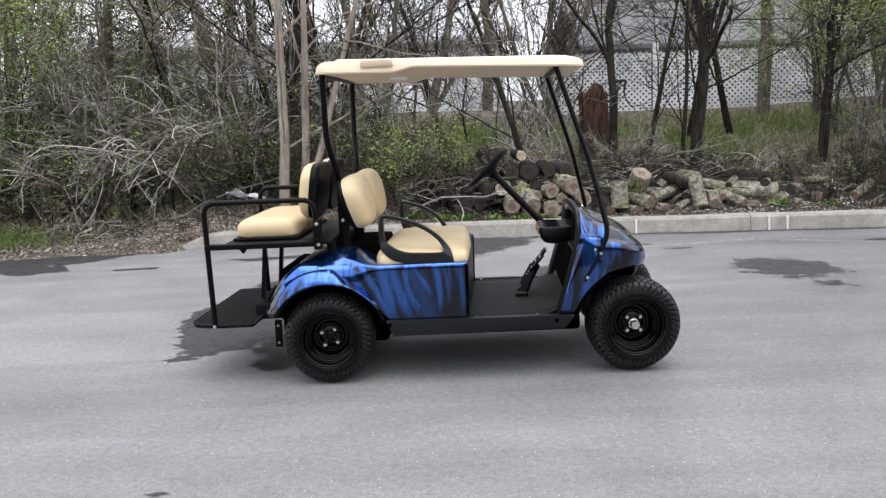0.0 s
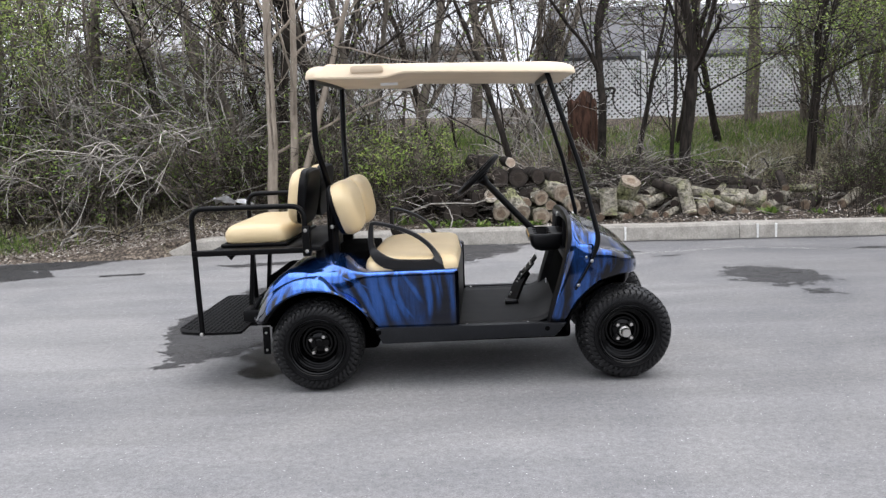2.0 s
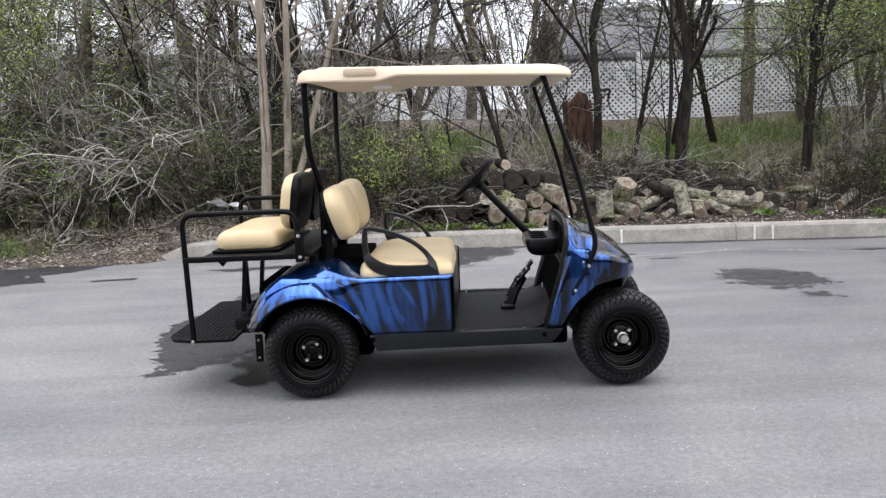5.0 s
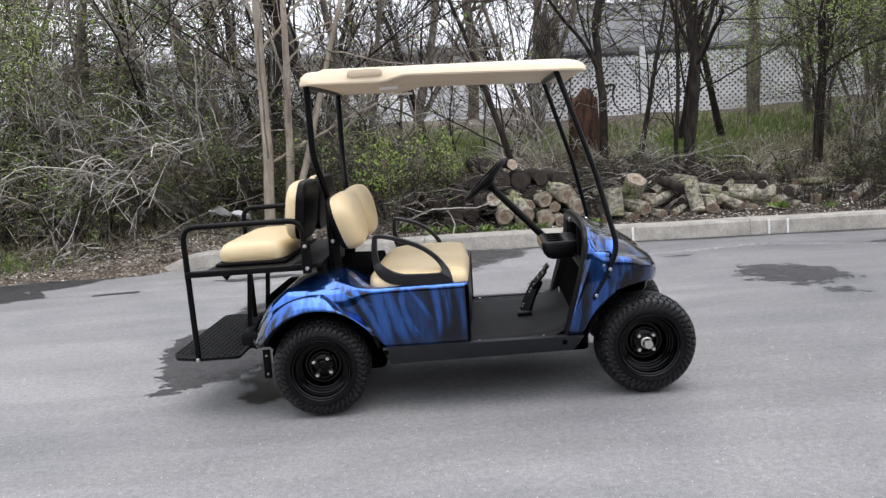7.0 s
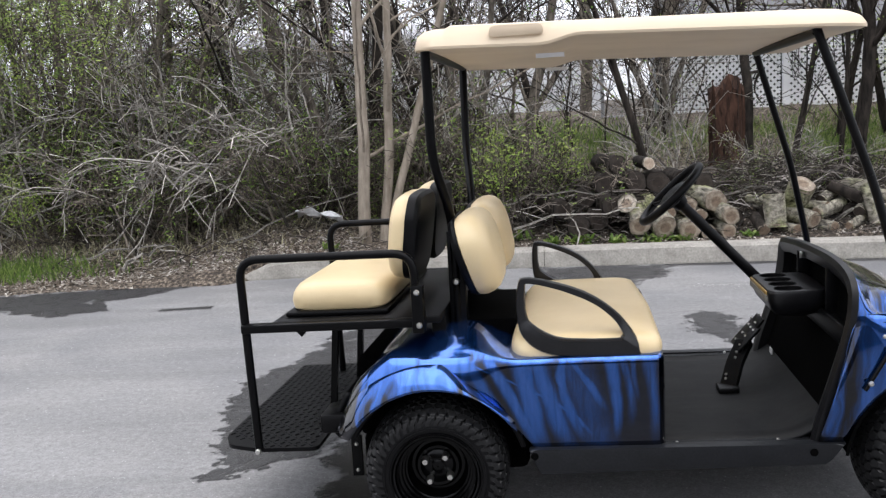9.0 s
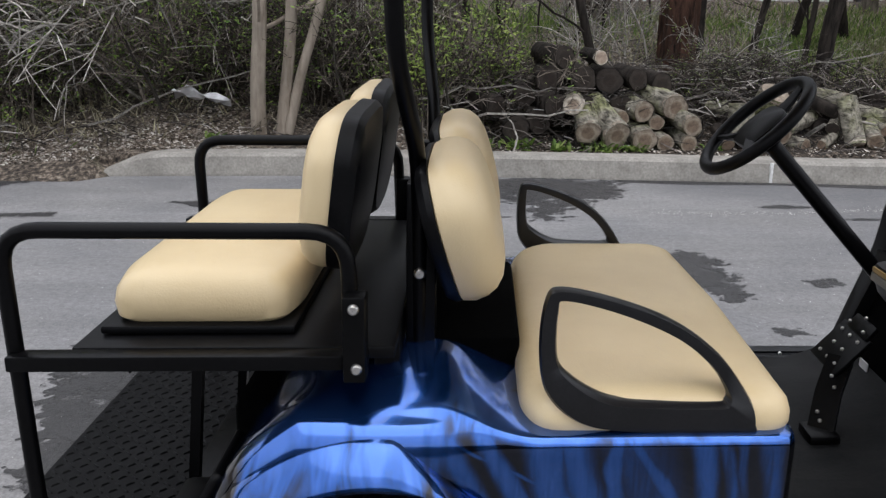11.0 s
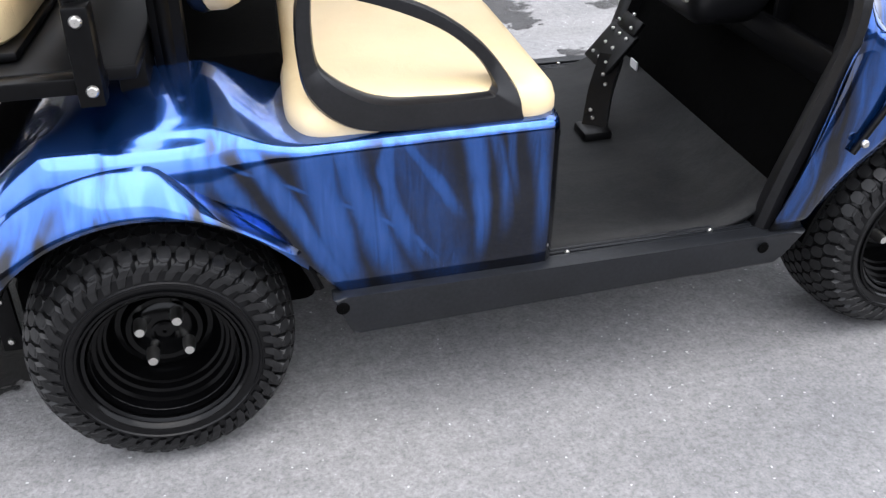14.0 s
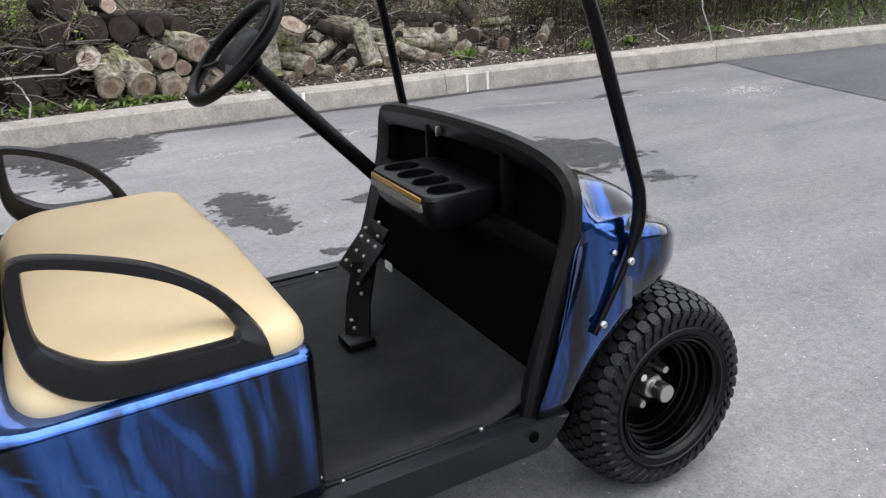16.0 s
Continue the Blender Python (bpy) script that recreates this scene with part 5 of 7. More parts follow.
for cy in (-0.225, 0.225):
    m = Matrix.Translation((0, cy, 0)) @ backrest_mat(-0.102, 0.885, -0.13, -1)
    bm = bmesh.new()
    pillow(bm, back_outline(0.17, 0.205, 0.31), [(0.012, 0.0), (0.002, 0.006), (0.0, 0.02), (0.004, 0.04), (0.018, 0.056), (0.04, 0.065)], m, (0.75, 0.5, 0.25), 0.008)
    b = cpart("rear_seat_back", bm, VINYL, None, "padded cream vinyl rear backrest")
    bm = bmesh.new()
    pillow(bm, back_outline(0.172, 0.208, 0.314), [(0.04, -0.038), (0.01, -0.034), (0.0, -0.022), (0.0, 0.006)], m, (0.5,), 0.0)
    cpart("back_shell", bm, BLACK, b, "black plastic shell")

# --- rear flip seat
bm = bmesh.new()
pillow(bm, dense(rounded([(-0.495, -0.395), (-0.185, -0.395), (-0.165, -0.3), (-0.165, 0.3), (-0.185, 0.395), (-0.495, 0.395), (-0.515, 0.3), (-0.515, -0.3)], 0.04), 0.04),
       [(0.012, 0.80), (0.0, 0.812), (-0.004, 0.84), (0.0, 0.862), (0.012, 0.882), (0.03, 0.893), (0.055, 0.898)], Matrix.Identity(4), (0.85, 0.6, 0.4, 0.2), 0.008)
cpart("rear_seat_cushion", bm, VINYL, None, "cream vinyl rear seat cushion")
bm = bmesh.new()
box(bm, -0.52, -0.16, -0.41, 0.41, 0.786, 0.803, 0.006)
box(bm, -0.55, 0.03, -0.465, 0.465, 0.758, 0.784, 0.006)
cpart("rear_seat_base", bm, BLACK)


def rail(s):
    bm = bmesh.new()
    e = 0.045 if s > 0 else 0.0
    tube(bm, bent([(-0.628 + e, s * 0.478, 0.335), (-0.635 + e, s * 0.478, 0.60), (-0.644 + e, s * 0.478, 1.005), (-0.05, s * 0.485, 1.005), (-0.042, s * 0.49, 0.74)], 0.07), 0.0145, 12)
    return bm


for s, ob in zip((-1, 1), both(rail, "grab_rail", BLACK_METAL, None, "black tubular grab rail")):
    bm = bmesh.new()
    box(bm, -0.645, -0.015, s * 0.49 - 0.02, s * 0.49 + 0.02, 0.755, 0.784, 0.004)
    cpart("side_bar", bm, BLACK_METAL, ob)
    bm = bmesh.new()
    box(bm, -0.055, -0.015, s * 0.50 - 0.03, s * 0.50 + 0.015, 0.74, 0.90, 0.004)
    cpart("bracket", bm, BLACK_METAL, ob)
    for bx, bz in ((-0.031, 0.767), (-0.035, 0.878), (-0.629, 0.766), (-0.624, 0.333)):
        bolt(bx, s * 0.532 if bx > -0.1 else s * 0.503, bz, ob, 0.0105)

# folding step plate
bm = bmesh.new()
plate = rounded([(-0.64, -0.465), (-0.425, -0.468), (-0.43, 0.60), (-0.80, 0.60), (-0.802, -0.33), (-0.76, -0.42)], 0.03)
lo, hi = [bm.verts.new((x, y, 0.318)) for x, y in plate], [bm.verts.new((x, y, 0.332)) for x, y in plate]
bm.faces.new(lo[::-1]), bm.faces.new(hi)
for k in range(len(plate)):
    bm.faces.new((lo[k], lo[(k + 1) % len(plate)], hi[(k + 1) % len(plate)], hi[k]))
step = cpart("foot_step", bm, STAINED, None, "black diamond-plate foot step")
dv, df = [], []
for i in range(13):
    for j in range(38):
        x, y = -0.785 + 0.0275 * i, -0.45 + 0.0275 * j
        if x < -0.64 - 1.35 * (y + 0.44):
            continue
        a = radians(45) if (i + j) % 2 else radians(-45)
        c, s2 = math.cos(a), math.sin(a)
        b0 = len(dv)
        for p, q, h in ((-0.011, -0.003, 0.3325), (0.011, -0.003, 0.3325), (0.011, 0.003, 0.3325), (-0.011, 0.003, 0.3325), (-0.007, 0.0, 0.3355), (0.007, 0.0, 0.3355)):
            dv.append((x + p * c - q * s2 + SKEW * (y + 0.55) - 0.66, y + p * s2 + q * c, h))
        df += [(b0, b0 + 1, b0 + 5, b0 + 4), (b0 + 1, b0 + 2, b0 + 5), (b0 + 2, b0 + 3, b0 + 4, b0 + 5), (b0 + 3, b0, b0 + 4)]
raw("raised_pattern", dv, df, STAINED, step)


def step_leg(s):
    bm = bmesh.new()
    tube(bm, [(-0.44, s * 0.2, 0.33), (-0.40, s * 0.2, 0.78)], 0.012, 4, square=True)
    return bm


both(step_leg, "step_leg", BLACK_METAL)
bm = bmesh.new()
box(bm, -0.47, -0.33, -0.2, 0.2, 0.30, 0.335, 0.005)
cpart("step_bracket", bm, BLACK_METAL)
bm = bmesh.new()
prism(bm, [(-0.50, 0.765), (-0.42, 0.765), (-0.46, 0.72)], -0.44, -0.42, 0.003)
cpart("latch", bm, BLACK_METAL)

# --- roof posts
def rear_post(s):
    bm = bmesh.new()
    tube(bm, bent([(0.062, s * 0.26, 0.62), (0.062, s * 0.27, 1.0), (0.06, s * 0.32, 1.12), (0.03, s * 0.46, 1.31), (0.03, s * 0.48, 1.66)], 0.07), 0.018, 12, flat=0.9)
    return bm


for s, ob in zip((-1, 1), both(rear_post, "rear_roof_post", BLACK_METAL, None, "black tubular rear roof post")):
    bm = bmesh.new()
    box(bm, 0.035, 0.095, s * 0.25 - 0.025, s * 0.25 + 0.02, 0.60, 1.045, 0.004)
    cpart("post_bracket", bm, BLACK_METAL, ob)
    for bz in (0.864, 1.025):
        bolt(0.063, s * 0.284, bz, ob, 0.0125)
    bolt(0.06, s * 0.335, 1.13, ob, 0.010)
bm = bmesh.new()
for z in (0.62, 0.80, 0.98):
    box(bm, 0.04, 0.075, -0.25, 0.25, z - 0.018, z + 0.018, 0.003)
box(bm, -0.02, 0.03, -0.36, 0.36, 0.60, 0.765, 0.004)
cpart("seat_frame", bm, BLACK_METAL, None, "black steel frame between the seats")


def front_strut(s):
    bm = bmesh.new()
    way = bent([(1.258, s * 0.485, 1.66), (1.423, s * 0.545, 1.16), (1.514, s * 0.604, 0.785), (1.477, s * 0.612, 0.68), (1.385, s * 0.608, 0.52)], 0.06)
    way = spline(way, 3)
    tube(bm, way, [0.0175 - 0.009 * min(1.0, max(0.0, (0.74 - p.z) / 0.06)) for p in way], 12, flat=0.8)
    return bm


for s, ob in zip((-1, 1), both(front_strut, "front_roof_strut", BLACK_METAL, None, "black front roof strut bolted to the cowl")):
    for bx, bz in ((1.472, 0.672), (1.399, 0.545)):
        bolt(bx, s * 0.624, bz, ob, 0.009)
    bolt(1.445, s * 0.600, 0.69, ob, 0.007)
bm = bmesh.new()
tube(bm, [(1.262, -0.485, 1.645), (1.262, 0.485, 1.645)], 0.016, 10)
cpart("roof_crossbar", bm, BLACK_METAL)
bm = bmesh.new()
tube(bm, [(0.03, -0.48, 1.655), (0.03, 0.48, 1.655)], 0.016, 10)
cpart("roof_crossbar", bm, BLACK_METAL)

# --- roof
def roof_form(x):
    """Half width, lower edge and top of the roof at x."""
    k = min(1.0, max(0.0, (x - 0.40) / 0.135))
    k = k * k * (3 - 2 * k)
    low = (1.664 - 0.020 * x) * (1 - k) + (1.696 - 0.028 * x) * k
    e = 1.0
    if x < 0.07:
        e = math.sqrt(max(0.0, 1 - ((0.07 - x) / 0.07) ** 2))
    if x > 1.25:
        e = math.sqrt(max(0.0, 1 - ((x - 1.25) / 0.157) ** 2))
    top = 1.737 - 0.016 * x - (0.010 if x < 0.105 else 0.0)
    return 0.575 * (0.86 + 0.14 * e), low, low + 0.012 + (top - low - 0.012) * (0.25 + 0.75 * e), e


ROOF_X = [0.0, 0.012, 0.035, 0.07, 0.10, 0.12, 0.2, 0.3, 0.40, 0.43, 0.46, 0.49, 0.52, 0.56, 0.62, 0.75, 0.9, 1.05, 1.18, 1.25, 1.31, 1.35, 1.38, 1.395, 1.405]


def roof_shell():
    """A moulded roof with a drooping rim that steps up in front of the rear quarter."""
    bm = bmesh.new()
    rows = []
    for x in ROOF_X:
        wd, low, tz, e = roof_form(x)
        low -= 0.006
        half = [(-wd + 0.010, low + 0.003), (-wd, low), (-wd - 0.003, low + 0.008), (-wd + 0.008, low + 0.5 * (tz - low)), (-wd + 0.03, tz - 0.010), (-wd + 0.07, tz - 0.002), (-0.3, tz + 0.006 * e), (0.0, tz + 0.01 * e)]
        full = half + [(-y, z) for y, z in half[-2::-1]]
        rows.append([(x, y, z - 0.012 * (y + 0.575) / 1.15) for y, z in full])
    grid(bm, rows)
    return bm


roof = cpart("roof", roof_shell(), ROOF_CREAM, None, "cream moulded plastic roof")
bm = bmesh.new()
rows = []
for x in ROOF_X:
    wd, low, tz, e = roof_form(x)
    low -= 0.006
    half = [(-wd + 0.010, low + 0.003), (-wd + 0.05, low + 0.001), (-0.35, low + 0.004), (-0.15, low + 0.006), (0.0, low + 0.006)]
    rows.append([(x, y, z - 0.012 * (y + 0.575) / 1.15) for y, z in half + [(-y, z) for y, z in half[-2::-1]]])
grid(bm, rows)
cpart("roof_lining", bm, ROOF_CREAM, roof)


def badge(s):
    bm = bmesh.new()
    prism(bm, [(a, b) for a, b in rounded([(0.245, 1.683), (0.415, 1.685), (0.412, 1.715), (0.25, 1.716)], 0.012)], s * 0.572, s * 0.582, 0.003)
    return bm


both(badge, "badge", ROOF_BADGE, roof, "plain raised tan badge")


def rim_sign(s):
    bm = bmesh.new()
    box(bm, 0.385, 0.475, s * 0.455, s * 0.462, 1.618, 1.632, 0.002)
    return bm


both(rim_sign, "sticker", WHITE, roof, "white sticker with an unreadable line")


# ---- background: fence, house, trees, logs ----
def build_fence():
    y = 12.0
    fence = thing("lattice_fence", (3.4, y, 1.1), "white lattice fence panels with dark rails behind the trees", "fence")
    x = 3.0
    zb, zt = 1.22, 2.50
    k = 0
    while x < 20:
        w = 1.98
        for z in (zb, zt):
            bm = bmesh.new()
            box(bm, x, x + w, y - 0.03, y + 0.03, z - 0.03, z + 0.03)
            part("rail", bm, FENCE_DARK, fence, smooth=False)
        bm = bmesh.new()
        box(bm, x - 0.045, x + 0.045, y - 0.05, y + 0.05, 0.9, zt + 0.12)
        part("post", bm, WHITE_PVC if k % 2 else FENCE_DARK, fence, smooth=False)
        vs, fs = [], []
        h = zt - zb - 0.06
        step, sw = 0.112, 0.0215
        for dirn in (1, -1):
            n = int((w + h) / step) + 2
            for i in range(n):
                c = i * step - h
                lo, hi = max(0.0, -c), min(h, w - c)
                if hi - lo < 0.05:
                    continue
                ax, az, bx, bz = c + lo, lo, c + hi, hi
                if dirn < 0:
                    ax, bx = w - ax, w - bx
                yy = y - 0.008 * dirn
                o = sw * 0.7071
                b0 = len(vs)
                for px, pz in ((ax - o * dirn, az + o), (ax + o * dirn, az - o), (bx + o * dirn, bz - o), (bx - o * dirn, bz + o)):
                    vs.append((x + px - 3.4, yy - 0.005 - y, zb + 0.03 + pz - 1.1))
                for px, pz in ((ax - o * dirn, az + o), (ax + o * dirn, az - o), (bx + o * dirn, bz - o), (bx - o * dirn, bz + o)):
                    vs.append((x + px - 3.4, yy + 0.005 - y, zb + 0.03 + pz - 1.1))
                fs += [(b0, b0 + 1, b0 + 2, b0 + 3), (b0 + 4, b0 + 7, b0 + 6, b0 + 5), (b0, b0 + 4, b0 + 5, b0 + 1), (b0 + 2, b0 + 6, b0 + 7, b0 + 3)]
        raw("lattice_panel", vs, fs, WHITE_PVC, fence)
        x += w + 0.09
        k += 1


def build_hedge():
    """A dark evergreen hedge close behind the lattice."""
    rng = random.Random(23)
    hedge = thing("hedge", (8.0, 13.0, 1.1), "dark evergreen hedge behind the white lattice fence", "hedge")
    bm = bmesh.new()
    rows = []
    for i in range(60):
        x = 3.1 + 0.3 * i
        rows.append([(x, 12.75 + 0.10 * noise.noise((x * 2, j * 1.3, 0)) + (0.5 if j == 6 else 0), 1.0 + 0.24 * j + 0.1 * noise.noise((x, j, 5))) for j in range(7)])
    grid(bm, rows)
    part("hedge_body", bm, HEDGE, hedge)
    pts = [Vector((rng.uniform(3.1, 20.3), 12.68 + rng.uniform(-0.08, 0.1), rng.uniform(1.1, 2.55))) for _ in range(2600)]
    vs, fs = leaf_mesh(rng, pts, 0.05, 1, 0.05)
    raw("crown", [(a - 8.0, b - 13.0, c - 1.1) for a, b, c in vs], fs, HEDGE, hedge)


def build_house(x0, x1, y0, y1, base, eave, ridge, label, cladding=None, tiles=None):
    house = thing("house", ((x0 + x1) / 2, y0, base), label, "house")
    bm = bmesh.new()
    box(bm, x0, x1, y0, y1, base - 0.5, eave)
    wall = part("wall", bm, cladding or SIDING, house, smooth=False)
    n = int((eave - base) / 0.13)
    for k in range(n):
        z = base + 0.13 * k
        bm = bmesh.new()
        prism(bm, [(x0, z), (x1, z), (x1, z + 0.128), (x0, z + 0.128)], y0 - 0.004, y0 - 0.003)
        for v in bm.verts:
            if v.co.z < z + 0.01 and v.co.y < y0 - 0.0035:
                v.co.y -= 0.022
        part("siding_board", bm, cladding or SIDING, wall, smooth=False)
    bm = bmesh.new()
    ym = (y0 + y1) / 2
    pts = [(y0 - 0.4, eave - 0.05), (ym, ridge), (y1 + 0.4, eave - 0.05), (y1 + 0.4, eave - 0.2), (ym, ridge - 0.18), (y0 - 0.4, eave - 0.2)]
    a = [bm.verts.new((x0 - 0.4, p, q)) for p, q in pts]
    b = [bm.verts.new((x1 + 0.4, p, q)) for p, q in pts]
    for k in range(6):
        bm.faces.new((a[k], a[(k + 1) % 6], b[(k + 1) % 6], b[k]))
    bm.faces.new(a[::-1]), bm.faces.new(b)
    part("roof", bm, tiles or SHINGLE, house, smooth=False)
    return house


def branches(rng, start, direction, length, radius, depth, out, leaves, droop=0.0, wiggle=0.25, kids=(4, 7), minr=0.0035, leafy=0.0, spread=0.75, first=None):
    """One limb and its twigs, as lists of points and radii."""
    n = max(3, int(length / 0.17)) if depth < 3 else 3
    p, d = Vector(start), Vector(direction).normalized()
    pts, rad = [p.copy()], [radius]
    seg = length / n
    for i in range(n):
        d = (d + Vector((rng.gauss(0, 1), rng.gauss(0, 1), rng.gauss(0, 1))) * wiggle * 0.35 + Vector((0, 0, -droop * (i / n)))).normalized()
        p = p + d * seg
        pts.append(p.copy())
        rad.append(max(minr, radius * (1 - 0.72 * (i + 1) / n)))
    out.append((pts, rad, depth))
    if depth >= 3 or length < 0.22:
        if leafy and rng.random() < leafy:
            for q in pts[1:]:
                leaves.append(q)
        return
    for k in range(rng.randint(*(first if depth == 0 and first else kids))):
        t = rng.uniform(0.06, 0.9) if depth == 0 else rng.uniform(0.2, 1.0)
        i = min(n - 1, int(t * n))
        q = pts[i].lerp(pts[i + 1], t * n - i)
        side = Vector((rng.gauss(0, 1), rng.gauss(0, 1), rng.gauss(0.25, 0.8))).normalized()
        dd = (d * (1 - spread) + side * spread + (pts[i + 1] - pts[i]).normalized() * 0.35).normalized()
        branches(rng, q, dd, length * rng.uniform(0.35, 0.62), max(minr, rad[i] * rng.uniform(0.3, 0.5)), depth + 1, out, leaves, droop, max(0.26, wiggle * 1.15), kids, minr, leafy, spread)


def limb_mesh(limbs):
    vs, fs = [], []
    for pts, rad, depth in limbs:
        sides = (10, 4, 3, 3)[min(depth, 3)]
        side = None
        prev = None
        for i, p in enumerate(pts):
            d = (pts[min(i + 1, len(pts) - 1)] - pts[max(i - 1, 0)]).normalized()
            if side is None:
                side = d.orthogonal().normalized()
            side = (side - d * side.dot(d)).normalized()
            w = d.cross(side)
            b = len(vs)
            for k in range(sides):
                a = 2 * math.pi * k / sides
                rr = rad[i] * (1 + 0.10 * math.sin(3 * a + i * 0.7) + 0.06 * math.sin(5 * a - i * 1.3) if depth == 0 else 1)
                q = p + side * (math.cos(a) * rr) + w * (math.sin(a) * rr)
                vs.append((q.x, q.y, q.z))
            if prev is not None:
                fs += [(prev + k, prev + (k + 1) % sides, b + (k + 1) % sides, b + k) for k in range(sides)]
            prev = b
    return vs, fs


def leaf_mesh(rng, points, size, per=2, jitter=0.06):
    vs, fs = [], []
    for q in points:
        for _ in range(per):
            c = q + Vector((rng.gauss(0, jitter), rng.gauss(0, jitter), rng.gauss(0, jitter)))
            u = Vector((rng.gauss(0, 1), rng.gauss(0, 1), rng.gauss(0, 0.6))).normalized()
            w = u.orthogonal().normalized()
            s = size * rng.uniform(0.6, 1.3)
            b = len(vs)
            for a, e in ((0, -1), (0.45, -0.1), (0, 1), (-0.45, -0.1)):
                r = c + w * a * s + u * e * s
                vs.append((r.x, r.y, r.z))
            fs.append((b, b + 1, b + 2, b + 3))
    return vs, fs


def plant(name, label, category, seed, stems, mat, leaf_mat=None, leaf_size=0.025, per=2, group="", jitter=0.06):
    """A tree or bush about the origin. stems: (foot, direction, length, radius, options)."""
    rng = random.Random(seed)
    limbs, pts = [], []
    for foot, direction, length, radius, opt in stems:
        if foot.z > 0.5:
            # a limb springs from inside the main stem
            foot = min(limbs[0][0], key=lambda q: abs(q.z - foot.z))
        branches(rng, foot, direction, length, radius, 0, limbs, pts, **opt)
    ob = thing(name, (0, 0, 0), label, category, group)
    if category == "tree":
        for limb in [q for q in limbs if q[2] == 0]:
            vs, fs = limb_mesh([limb])
            raw("trunk", vs, fs, mat, ob, True)
        vs, fs = limb_mesh([q for q in limbs if q[2] > 0])
        raw("branchwork", vs, fs, mat, ob, True)
    else:
        vs, fs = limb_mesh(limbs)
        raw("trunk", vs, fs, mat, ob, True)
    if leaf_mat is not None and pts:
        lv, lf = leaf_mesh(rng, pts, leaf_size, per, jitter)
        raw("crown", lv, lf, leaf_mat, ob)
    return ob


def stand(ob, x, y, turn=0.0, size=1.0, sink=0.05):
    z = bank(x, y) - sink
    ob.matrix_basis = pose(x, y, z, 0, 0, turn) @ Matrix.Diagonal((size, size, size, 1))
    return ob


def copies(base, spots):
    for k, (x, y, turn, size) in enumerate(spots):
        if k == 0:
            stand(base, x, y, turn, size)
        else:
            c = copy_thing(base, Matrix.Identity(4))
            stand(c, x, y, turn, size)


